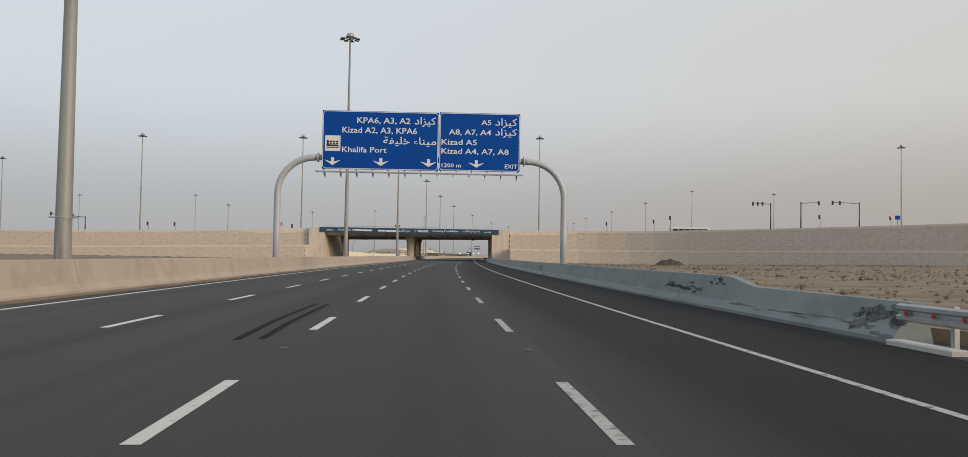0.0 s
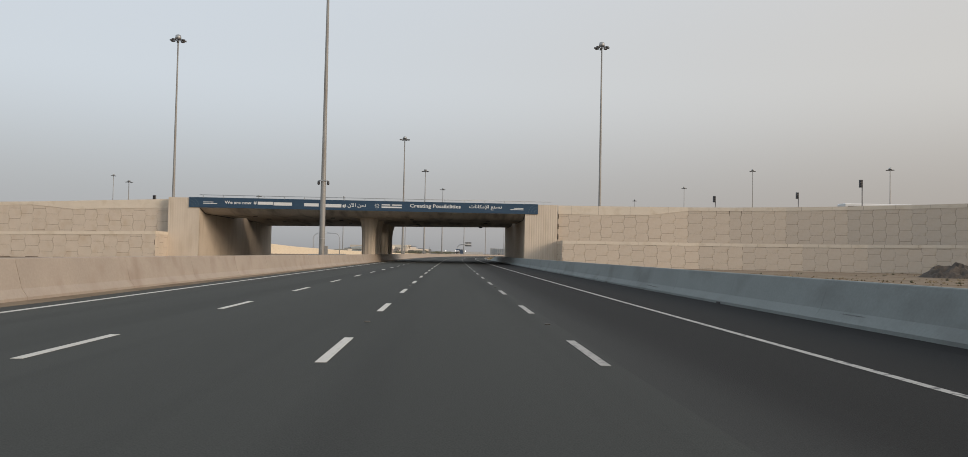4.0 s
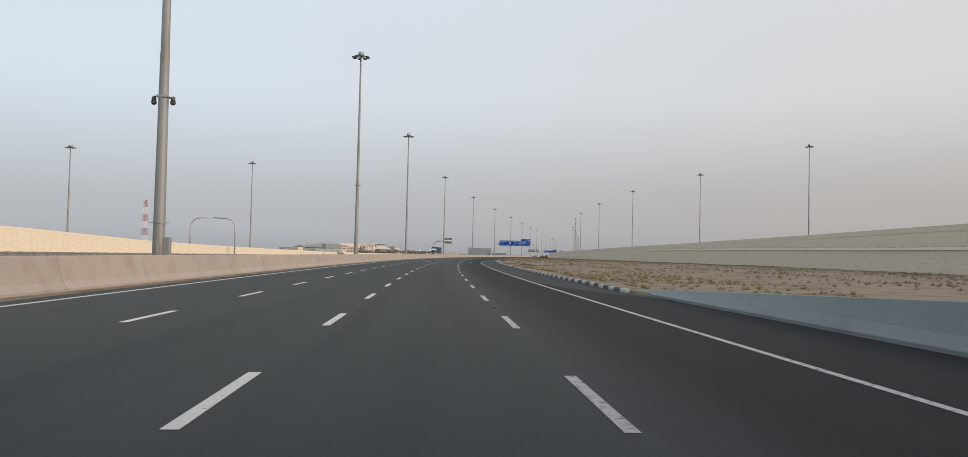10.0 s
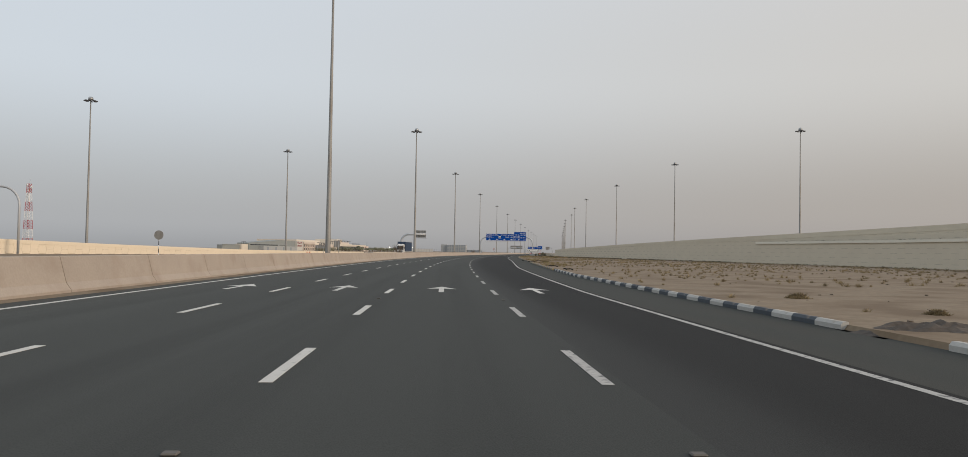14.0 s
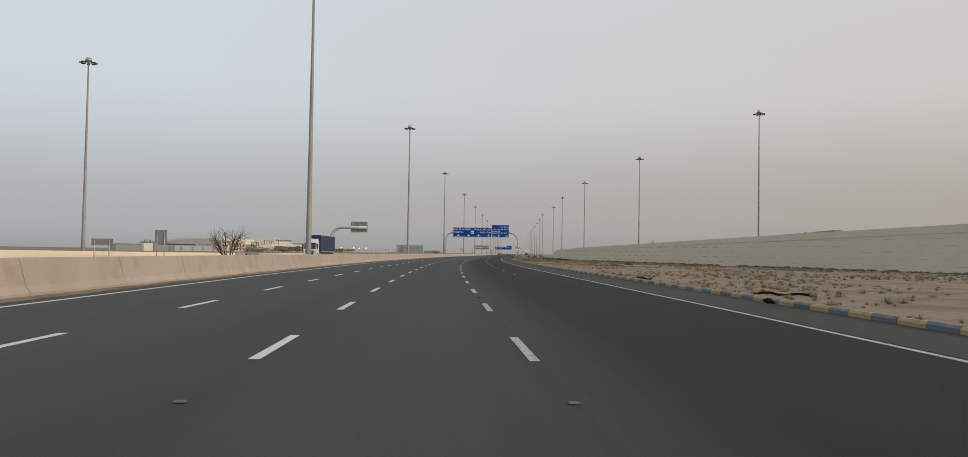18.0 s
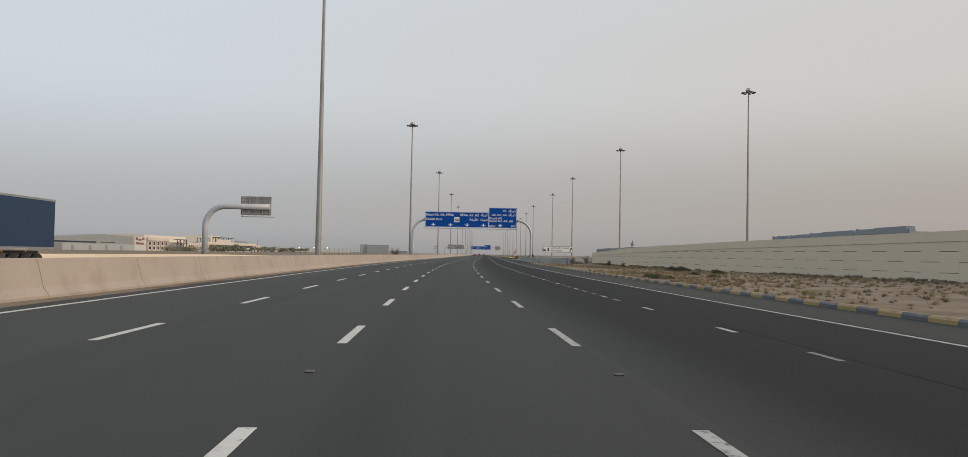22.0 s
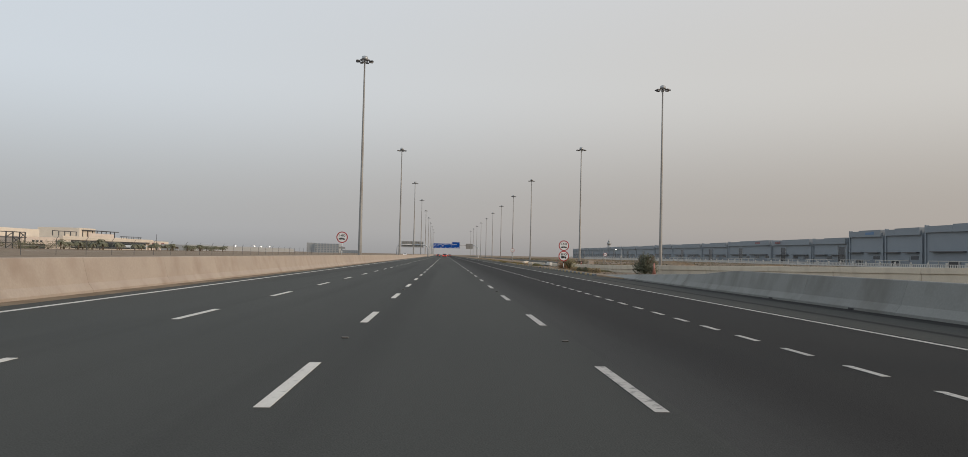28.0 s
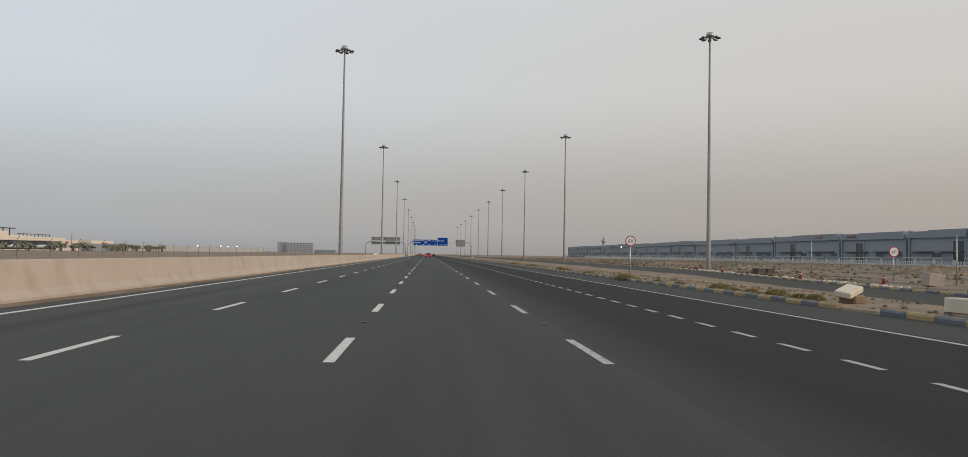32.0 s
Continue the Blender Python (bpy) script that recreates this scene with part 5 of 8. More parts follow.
sign_panel(g1, 2.09, 8.15, 7.76, 12.14, [("A5", 0.516, 0.115, 0.64, 0.205), (KIZ, 0.69, 0.08, 0.963, 0.245), ("A8, A7, A4", 0.116, 0.285, 0.64, 0.395), (KIZ, 0.69, 0.255, 0.963, 0.415), ("Kizad A5", 0.027, 0.46, 0.465, 0.555), ("Kizad A4, A7, A8", 0.027, 0.615, 0.862, 0.725), ("1200 m", 0.033, 0.873, 0.27, 0.943), ("EXIT", 0.815, 0.873, 0.97, 0.943)],
           [(0.462, 0.81, 0.94, 0.19)])
lamp_tray(g1, -6.6, 8.15, 7.45, 13)
g2 = build_gantry(744.5, -9.57, 15.0, 8.45, 2.9, (-7.0, 11.94), "grey tubular gantry over all lanes with blue direction signs")
sign_panel(g2, -7.0, 6.12, 6.90, 10.08, [("Kizad A2, A3, KPA6", 0.012, 0.11, 0.448, 0.29), ("KPA6, A3, A2", 0.55, 0.11, 0.845, 0.29), (KIZ, 0.868, 0.07, 0.985, 0.30), ("Khalifa Port", 0.012, 0.41, 0.267, 0.56), (PORT, 0.695, 0.36, 0.985, 0.60)],
           [(0.13, 0.74, 0.93, 0.085), (0.40, 0.74, 0.93, 0.085), (0.663, 0.74, 0.93, 0.085), (0.92, 0.74, 0.93, 0.085)], (0.458, 0.33, 0.54, 0.67))
sign_panel(g2, 6.17, 11.94, 6.90, 11.08, [("A5", 0.495, 0.10, 0.63, 0.20), (KIZ, 0.686, 0.07, 0.97, 0.245), ("A8, A7, A4", 0.10, 0.305, 0.634, 0.415), (KIZ, 0.686, 0.275, 0.97, 0.44), ("Kizad A5", 0.02, 0.47, 0.47, 0.575), ("Kizad A4, A7, A8", 0.02, 0.605, 0.867, 0.72), ("500 m", 0.02, 0.86, 0.235, 0.94), ("EXIT", 0.805, 0.86, 0.972, 0.94)],
           [(0.41, 0.80, 0.945, 0.19)])
lamp_tray(g2, -7.0, 11.94, 6.62, 16)
g3 = build_gantry(1185.0, -6.9, 20.6, 6.7, 2.6, (-4.6, 17.2), "distant grey gantry with blue direction signs")
sign_panel(g3, -4.6, 5.7, 4.9, 7.5, [("Kizad A2, A3, KPA6", 0.03, 0.12, 0.45, 0.3), ("KPA6, A3, A2", 0.55, 0.12, 0.97, 0.3), ("Khalifa Port", 0.03, 0.42, 0.3, 0.6)], [(0.13, 0.72, 0.93, 0.085), (0.40, 0.72, 0.93, 0.085), (0.66, 0.72, 0.93, 0.085), (0.9, 0.72, 0.93, 0.085)], (0.46, 0.35, 0.54, 0.65))
sign_panel(g3, 5.75, 10.1, 4.9, 8.4, [("Kizad A5", 0.05, 0.3, 0.6, 0.45), ("EXIT", 0.7, 0.82, 0.95, 0.93)], [(0.41, 0.76, 0.94, 0.19)])
bm = bmesh.new()
extrude_xz(bm, rect(13.6, 17.4, 4.7, 7.6), -0.08, 0.0)
part("back_panel", bm, M_GALV_PALE, g3, "grey back of a sign for the other way")


def back_sign(name, s, x0, x1, z0, z1, post_u, zb, r, label, far_u=None, tube_r=0.30):
    """A sign for the opposite carriageway, seen from behind."""
    g = thing(name, stand(s, 0), label, "sign gantry", "sign gantries")
    for u, sg in ((post_u, 1),) + (((far_u, -1),) if far_u is not None else ()):
        bm = bmesh.new()
        pts = [(u, 0, -0.3), (u, 0, zb - r)] + [(u + sg * r * (1 - math.cos(radians(a))), 0, zb - r + r * math.sin(radians(a))) for a in range(10, 91, 10)]
        pts += [((x0 + x1) / 2, 0, zb)] if far_u is not None else [(x1 - 0.1, 0, zb)]
        tube(bm, pts, tube_r, 18)
        part("post", bm, M_POLE_GREY, g, "bent grey tube arm")
    bm = bmesh.new()
    extrude_xz(bm, rect(x0, x1, z0, z1), 0.34, 0.42)
    part("back_panel", bm, M_GALV_PALE, g, "bare grey back of a sign panel")
    for i in range(5):
        x = x0 + 0.3 + (x1 - x0 - 0.6) * i / 4
        bm = bmesh.new()
        box(bm, x - 0.05, x + 0.05, 0.22, 0.338, z0 - 0.15, z1)
        part("stiffener", bm, M_GALV, g)
    for k in range(6):
        z = z0 + (z1 - z0) * (k + 0.5) / 6
        bm = bmesh.new()
        box(bm, x0, x1, 0.28, 0.336, z - 0.03, z + 0.03)
        part("rib", bm, M_GALV, g)
    bm = bmesh.new()
    box(bm, x0 - 0.1, x1 + 0.4, 0.9, 1.3, z0 - 0.30, z0 - 0.20)
    part("tray", bm, M_GALV, g)
    return g


back_sign("cantilever_sign", 710.8, -35.1, -30.1, 7.2, 10.3, -40.8, 8.58, 3.3, "cantilever sign on a bent tube, its bare back towards us", tube_r=0.47)
back_sign("opposite_gantry", 1185.0, -22.4, -10.2, 5.2, 8.3, -24.8, 6.4, 2.2, "distant gantry whose sign shows its grey back", far_u=-7.7)
# empty portal beyond the left ramp
arch = thing("height_portal", stand(488, 0), "bare grey tube portal over the ramp", "portal")
for x, sg in ((-78.0, 1), (-65.0, -1)):
    bm = bmesh.new()
    tube(bm, [(x, 0, 0), (x, 0, 7.3)] + [(x + sg * 2.8 * (1 - math.cos(radians(a))), 0, 7.4 + 2.8 * math.sin(radians(a))) for a in range(15, 91, 15)] + [(-71.5, 0, 10.3)], 0.19, 10)
    part("post", bm, M_POLE_GREY, arch)

# ---- small signs ----
def disc_sign(root, x, z, r, number, vehicle):
    bm = bmesh.new()
    cyl(bm, (x, 0.0, z), (x, -0.03, z), r, n=40)
    disc = part("disc", bm, M_RED, root, "round sign with red rim")
    bm = bmesh.new()
    cyl(bm, (x, -0.031, z), (x, -0.034, z), r * 0.83, n=40)
    part("face", bm, M_WHITE, disc, "white sign face")
    if vehicle:
        letters(number, x - 0.58 * r, x + 0.58 * r, z + 0.10 * r, z + 0.56 * r, -0.036, M_BLACK, disc, "number", bold=0.004)
    else:
        letters(number, x - 0.50 * r, x + 0.50 * r, z - 0.32 * r, z + 0.32 * r, -0.036, M_BLACK, disc, "number", bold=0.004)
    if vehicle == "car":
        poly = [(-0.56, -0.40), (0.56, -0.40), (0.57, -0.30), (0.50, -0.24), (0.30, -0.20), (0.14, -0.09), (0.02, -0.06), (-0.18, -0.06), (-0.30, -0.10), (-0.44, -0.19), (-0.55, -0.22), (-0.58, -0.30)]
        plate("car_mark", [(x + p * r, z + q * r) for p, q in poly], -0.037, -0.0345, M_BLACK, disc)
        for win in ([(-0.33, -0.18), (-0.10, -0.18), (-0.10, -0.09), (-0.20, -0.09)], [(-0.06, -0.18), (0.20, -0.18), (0.08, -0.10), (-0.06, -0.09)]):
            plate("window_mark", [(x + p * r, z + q * r) for p, q in win], -0.0385, -0.0365, M_WHITE, disc)
        for c in (-0.34, 0.34):
            plate("wheel_mark", [(x + (c + 0.1 * math.cos(a * 0.7)) * r, z + (-0.38 + 0.1 * math.sin(a * 0.7)) * r) for a in range(9)], -0.037, -0.0345, M_BLACK, disc)
    if vehicle == "lorry":
        for poly in (rect(-0.5, 0.16, -0.40, 0.0), [(0.2, -0.40), (0.5, -0.40), (0.5, -0.2), (0.42, -0.06), (0.2, -0.06)]):
            plate("lorry_mark", [(x + p * r, z + q * r) for p, q in poly], -0.037, -0.0345, M_BLACK, disc)
        for c in (-0.32, 0.34):
            plate("wheel_mark", [(x + (c + 0.09 * math.cos(a * 0.7)) * r, z + (-0.42 + 0.09 * math.sin(a * 0.7)) * r) for a in range(9)], -0.037, -0.0345, M_BLACK, disc)


def banded_post(root, x, z1, bands=0.45):
    k, z = 0, -0.2
    while z < z1:
        bm = bmesh.new()
        cyl(bm, (x, 0.05, z), (x, 0.05, min(z + bands, z1)), 0.045, n=10)
        part("post_band", bm, (M_BLACK, M_WHITE)[k % 2], root)
        z, k = z + bands, k + 1


sg = thing("speed_sign", stand(825, -9.75), "round speed limit sign on a black and white banded post", "road sign", "speed signs")
disc_sign(sg, 0, 3.05, 0.62, "140", "car")
banded_post(sg, 0, 3.0)
plate("plate", rect(-0.36, 0.36, 1.80, 1.96), -0.03, -0.01, M_GALV_PALE, sg, "small blank plate")
sg = thing("speed_sign", stand(825, 14.7), "two round speed limit signs above each other on one post", "road sign", "speed signs")
disc_sign(sg, 0, 2.66, 0.58, "140", "car")
disc_sign(sg, 0, 1.50, 0.58, "80", "lorry")
banded_post(sg, 0, 3.0)
for s, u, z, r in ((895, 14.95, 2.5, 0.36), (895, 33.5, 2.06, 0.36)):
    sg = thing("speed_sign", stand(s, u), "small round sign with a speed limit on a grey post", "road sign", "speed signs")
    disc_sign(sg, 0, z, r, "60", "")
    bm = bmesh.new()
    cyl(bm, (0, 0.05, -0.2), (0, 0.05, z + 0.2), 0.04, n=8)
    part("post", bm, M_GALV, sg)
tp = thing("truck_plaza_sign", stand(702, 0), "white direction sign with black border on two posts", "road sign")
plate("panel", rect(14.15, 18.95, 1.86, 2.90), -0.06, 0.0, M_WHITE, tp)
frame_loop("border", 14.20, 18.90, 1.91, 2.85, 0.05, 0.12, -0.064, -0.059, M_BLACK, tp)
letters("Truck Plaza", 15.5, 17.2, 2.05, 2.27, -0.063, M_BLACK, tp, bold=0.01)
letters(arabic("\u0627\u0633\u062a\u0631\u0627\u062d\u0629 \u0627\u0644\u0634\u0627\u062d\u0646\u0627\u062a"), 15.5, 18.25, 2.40, 2.78, -0.063, M_BLACK, tp, bold=0.01)
plate("arrow", [(18.35, 2.1), (18.43, 2.02), (18.68, 2.42), (18.74, 2.34), (18.78, 2.68), (18.46, 2.60), (18.56, 2.52)], -0.064, -0.061, M_BLACK, tp)
plate("mosque_mark", [(14.3, 2.1), (14.75, 2.1), (14.75, 2.22), (14.55, 2.38), (14.38, 2.22), (14.36, 2.55), (14.3, 2.55)], -0.064, -0.061, M_BLACK, tp)
plate("pump_mark", rect(14.98, 15.22, 2.1, 2.55), -0.064, -0.061, M_BLACK, tp)
for x in (15.1, 18.0):
    bm = bmesh.new()
    cyl(bm, (x, 0.06, -0.2), (x, 0.06, 2.85), 0.06, n=10)
    part("post", bm, M_GALV, tp)
# back of signs on the far side
bs = thing("road_sign", stand(574, -34.2), "rectangular road sign seen from its grey back, on two posts", "road sign", "sign backs")
plate("panel", rect(-0.75, 0.75, 2.0, 3.75), -0.05, 0.0, M_GALV_PALE, bs)
for x in (-0.45, 0.45):
    bm = bmesh.new()
    cyl(bm, (x, -0.1, 0), (x, -0.1, 3.6), 0.05, n=8)
    part("post", bm, M_GALV, bs)
bs = thing("road_sign", stand(462, -33.3, 0), "round road sign seen from its grey back on a banded post", "road sign", "sign backs")
bm = bmesh.new()
cyl(bm, (0, 0, 2.8), (0, 0.03, 2.8), 0.55, n=28)
part("disc", bm, M_GALV_PALE, bs)
banded_post(bs, 0, 2.8)
bs = thing("road_sign", stand(560, -35.1, 0.0), "wide low sign seen from its back", "road sign", "sign backs")
plate("panel", rect(-1.15, 1.15, 1.66, 2.38), -0.05, 0.0, M_GALV_PALE, bs)
for x in (-0.8, 0.8):
    bm = bmesh.new()
    cyl(bm, (x, -0.08, -0.5), (x, -0.08, 2.2), 0.05, n=8)
    part("post", bm, M_GALV, bs)

# ---- traffic lights on the embankment ----
def signal_head(root, x, z, lit=False):
    bm = bmesh.new()
    chamfer(bm, x - 0.22, x + 0.22, -0.2, 0.15, z - 0.55, z + 0.55, 0.04)
    hd = part("signal_head", bm, M_DARK_STEEL, root, "dark three-lamp signal head")
    for k in range(3):
        bm = bmesh.new()
        cyl(bm, (x, -0.2, z + 0.34 - 0.34 * k), (x, -0.32, z + 0.34 - 0.34 * k), 0.13, n=12)
        part("lens", bm, M_RED_LAMP if lit and k == 0 else M_BLACK, hd)


for s, u, arm, n in ((221.9, 89.7, -5.0, 3), (216.1, 95.8, 4.9, 1), (214.0, 110.8, -7.3, 2)):
    tl = thing("signal_mast", stand(s, u, 7.6), "traffic light mast with signal heads on a long arm", "traffic light", "traffic lights")
    bm = bmesh.new()
    cyl(bm, (0, 0, 0), (0, 0, 9.9), 0.20, 0.15, 12)
    part("post", bm, M_DARK_STEEL, tl)
    bm = bmesh.new()
    tube(bm, [(0, 0, 9.5), (arm * 0.5, 0, 9.7), (arm, 0, 9.8)], 0.08, 8)
    part("arm", bm, M_DARK_STEEL, tl)
    for k in range(n):
        signal_head(tl, arm * (1 - 0.27 * k), 9.6)
for s, u, z in ((241.1, 47.2, 4.1), (239.4, 61.1, 4.9), (216.0, 60.2, 4.9), (211.0, 98.8, 5.6), (214.0, 119.4, 5.8)):
    tl = thing("signal_post", stand(s, u, 7.6), "short traffic light post with one signal head", "traffic light", "traffic lights")
    bm = bmesh.new()
    cyl(bm, (0, 0, 0), (0, 0, z + 0.3), 0.07, n=8)
    part("post", bm, M_DARK_STEEL, tl)
    signal_head(tl, -0.2, z, lit=u > 115)
bs = thing("road_sign", stand(214.0, 121.2, 7.6), "small blue plate on a post beside the traffic light", "road sign")
plate("panel", rect(-0.7, 0.7, 5.4, 6.5), -0.05, 0.0, M_BLUE, bs)
bm = bmesh.new()
cyl(bm, (0, 0.06, 0), (0, 0.06, 6.3), 0.06, n=8)
part("post", bm, M_DARK_STEEL, bs)
# on the embankment to the left
tl = thing("signal_mast", stand(232, -104.7, 7.3), "traffic light mast with signal heads on a sloping arm", "traffic light", "traffic lights")
bm = bmesh.new()
cyl(bm, (0, 0, 0), (0, 0, 3.8), 0.16, 0.13, 12)
part("post", bm, M_DARK_STEEL, tl)
bm = bmesh.new()
tube(bm, [(0, 0, 3.4), (-4, 0, 3.8), (-10.0, 0, 4.3)], 0.10, 8)
part("arm", bm, M_DARK_STEEL, tl)
for x, z in ((-3.6, 3.8), (-6.6, 4.1), (-9.8, 4.3)):
    signal_head(tl, x, z)
for u in (-45.3, -79.0, -86.7):
    tl = thing("signal_post", stand(232, u, 7.3), "short traffic light post with one signal head", "traffic light", "traffic lights")
    bm = bmesh.new()
    cyl(bm, (0, 0, 0), (0, 0, 2.2), 0.07, n=8)
    part("post", bm, M_DARK_STEEL, tl)
    signal_head(tl, -0.2, 1.9)

# ---- lattice tower ----
tw = thing("lattice_tower", stand(734, -229.4), "red and white lattice radio tower with dish antennas", "radio tower")
H = 31.0
for band in range(7):
    bm = bmesh.new()
    z0, z1 = H * band / 7, H * (band + 1) / 7
    half = lambda z: 1.7 - 1.0 * z / H
    for sub in range(3):
        za, zb_ = z0 + (z1 - z0) * sub / 3, z0 + (z1 - z0) * (sub + 1) / 3
        ca = [Vector((sx * half(za), sy * half(za), za)) for sx, sy in ((-1, -1), (1, -1), (1, 1), (-1, 1))]
        cb = [Vector((sx * half(zb_), sy * half(zb_), zb_)) for sx, sy in ((-1, -1), (1, -1), (1, 1), (-1, 1))]
        for i in range(4):
            cyl(bm, ca[i], cb[i], 0.11, n=5)
            cyl(bm, ca[i], cb[(i + 1) % 4], 0.06, n=4)
            cyl(bm, cb[i], cb[(i + 1) % 4], 0.06, n=4)
    part("lattice_section", bm, (M_RED, M_WHITE)[band % 2], tw)
for z, a in ((29.5, 0.4), (28.0, 2.2), (30.3, 4.0)):
    bm = bmesh.new()
    d = Vector((math.cos(a), math.sin(a), 0))
    cyl(bm, Vector((0, 0, z)) + d * 0.9, Vector((0, 0, z)) + d * 1.3, 0.7, 0.65, 14)
    part("dish", bm, M_WHITE, tw, "white dish antenna")
bm = bmesh.new()
cyl(bm, (0.3, 0, H), (0.3, 0, H + 2.6), 0.06, n=6)
part("aerial", bm, M_GALV, tw)

# ---- vehicles ----
M_CAB = mat("white_cab_paint", (0.62, 0.62, 0.60), 0.35, var=0.05, big=1, bump=0)
M_TARP = mat("navy_trailer_sheet", (0.012, 0.034, 0.078), 0.6, var=0.12, big=0.6, fine=6, bump=0.1)
M_MARKER = mat("amber_lens", (0.55, 0.22, 0.02), 0.4, var=0.0, bump=0)
M_TYRE = mat("tyre_rubber", (0.02, 0.02, 0.02), 0.85, var=0.1, bump=0.1)
M_CAR_RED = mat("red_car_paint", (0.33, 0.02, 0.02), 0.3, var=0.04, bump=0)
M_CAR_DARK = mat("dark_car_paint", (0.03, 0.03, 0.035), 0.3, var=0.04, bump=0)
M_CAR_WHITE = mat("white_car_paint", (0.65, 0.65, 0.64), 0.3, var=0.03, bump=0)


def wheel(root, x, y, r, w):
    bm = bmesh.new()
    cyl(bm, (x - w / 2, y, r), (x + w / 2, y, r), r, n=20)
    bmesh.ops.bevel(bm, geom=[e for e in bm.edges if abs(e.verts[0].co.x - e.verts[1].co.x) < 1e-4], offset=0.04, segments=2, affect="EDGES")
    wh = part("wheel", bm, M_TYRE, root)
    bm = bmesh.new()
    sx = 1 if x > 0 else -1
    cyl(bm, (x + sx * (w / 2 - 0.02), y, r), (x + sx * (w / 2 + 0.01), y, r), r * 0.55, r * 0.5, 14)
    part("rim", bm, M_GALV, wh)


def build_truck(m):
    """A tractor and box trailer; it faces +y."""
    t = thing("truck", m, "white lorry cab pulling a long navy-blue sheeted trailer", "truck")
    bm = bmesh.new()
    extrude = [(-0.1, 0.55), (2.25, 0.55), (2.25, 1.35), (2.20, 1.55), (2.02, 2.75), (1.85, 2.86), (0.3, 3.12), (-0.1, 3.12)]
    a = [bm.verts.new((-1.11, 14.2 + y, z)) for y, z in extrude]
    b = [bm.verts.new((1.11, 14.2 + y, z)) for y, z in extrude]
    bm.faces.new(a)
    bm.faces.new(b[::-1])
    for i in range(len(a)):
        bm.faces.new((a[i], a[(i + 1) % len(a)], b[(i + 1) % len(a)], b[i]))
    bmesh.ops.bevel(bm, geom=list(bm.edges), offset=0.06, segments=2, affect="EDGES")
    cab = part("cab", bm, M_CAB, t, "white flat-fronted cab")
    bm = bmesh.new()
    quad(bm, [(-0.98, 16.42, 1.72), (0.98, 16.42, 1.72), (0.95, 16.27, 2.62), (-0.95, 16.27, 2.62)])
    part("windscreen", bm, M_GLASS_DARK, cab)
    for sx in (-1, 1):
        bm = bmesh.new()
        box(bm, sx * 1.105, sx * 1.125, 15.2, 16.05, 1.75, 2.5)
        part("side_window", bm, M_GLASS_DARK, cab)
        bm = bmesh.new()
        box(bm, sx * 1.14, sx * 1.36, 16.2, 16.3, 1.8, 2.6)
        part("mirror", bm, M_BLACK, cab)
        bm = bmesh.new()
        box(bm, sx * 0.86 - 0.2, sx * 0.86 + 0.2, 16.44, 16.48, 0.75, 1.0)
        part("headlight", bm, M_WHITE, cab)
    bm = bmesh.new()
    chamfer(bm, -1.13, 1.13, 16.2, 16.56, 0.32, 0.74, 0.05)
    box(bm, -0.6, 0.6, 16.3, 16.50, 0.74, 1.06)
    part("bumper", bm, M_BLACK, cab, "dark bumper")
    for z in (1.10, 1.24, 1.38):
        bm = bmesh.new()
        box(bm, -0.78, 0.78, 16.43, 16.48, z - 0.045, z + 0.045)
        part("grille_bar", bm, M_BLACK, cab)
    bm = bmesh.new()
    chamfer(bm, -1.0, 1.0, 16.18, 16.48, 2.66, 2.80, 0.03)
    part("sun_visor", bm, M_GLASS_DARK, cab, "dark sun visor")
    bm = bmesh.new()
    v = [bm.verts.new(p) for p in ((-1.0, 14.2, 3.06), (1.0, 14.2, 3.06), (0.95, 15.7, 2.92), (-0.95, 15.7, 2.92), (-1.0, 14.2, 3.5), (1.0, 14.2, 3.5), (0.85, 15.3, 3.25), (-0.85, 15.3, 3.25))]
    for f in ((3, 2, 1, 0), (4, 5, 6, 7), (0, 1, 5, 4), (1, 2, 6, 5), (2, 3, 7, 6), (3, 0, 4, 7)):
        bm.faces.new([v[i] for i in f])
    bmesh.ops.bevel(bm, geom=list(bm.edges), offset=0.05, segments=2, affect="EDGES")
    part("roof_fairing", bm, M_CAB, cab, "white roof fairing")
    for sx in (-1, 1):
        bm = bmesh.new()
        chamfer(bm, sx * 1.23, sx * 1.10, 13.3, 14.1, 0.45, 1.05, 0.06)
        part("fuel_tank", bm, M_GALV, t, "grey fuel tank")
        bm = bmesh.new()
        box(bm, sx * 1.20, sx * 1.24, 5.2, 11.2, 0.55, 1.0)
        part("side_guard", bm, M_DARK_STEEL, t, "dark side guard")
        for k in range(6):
            bm = bmesh.new()
            box(bm, sx * 1.29, sx * 1.315, 0.8 + 2.4 * k, 0.95 + 2.4 * k, 1.10, 1.17)
            part("marker_lamp", bm, M_MARKER, t, "small amber marker lamp")
    bm = bmesh.new()
    chamfer(bm, -1.28, 1.28, 0.0, 13.4, 1.30, 4.20, 0.04)
    body = part("trailer_body", bm, M_TARP, t, "navy-blue trailer sheet")
    bm = bmesh.new()
    for z in (1.32, 4.15):
        box(bm, 1.275, 1.30, 0.0, 13.4, z - 0.06, z + 0.06)
        box(bm, -1.30, -1.275, 0.0, 13.4, z - 0.06, z + 0.06)
    part("edge_rail", bm, M_GALV, body)
    bm = bmesh.new()
    box(bm, -0.5, 0.5, 0.3, 15.5, 0.85, 1.15)
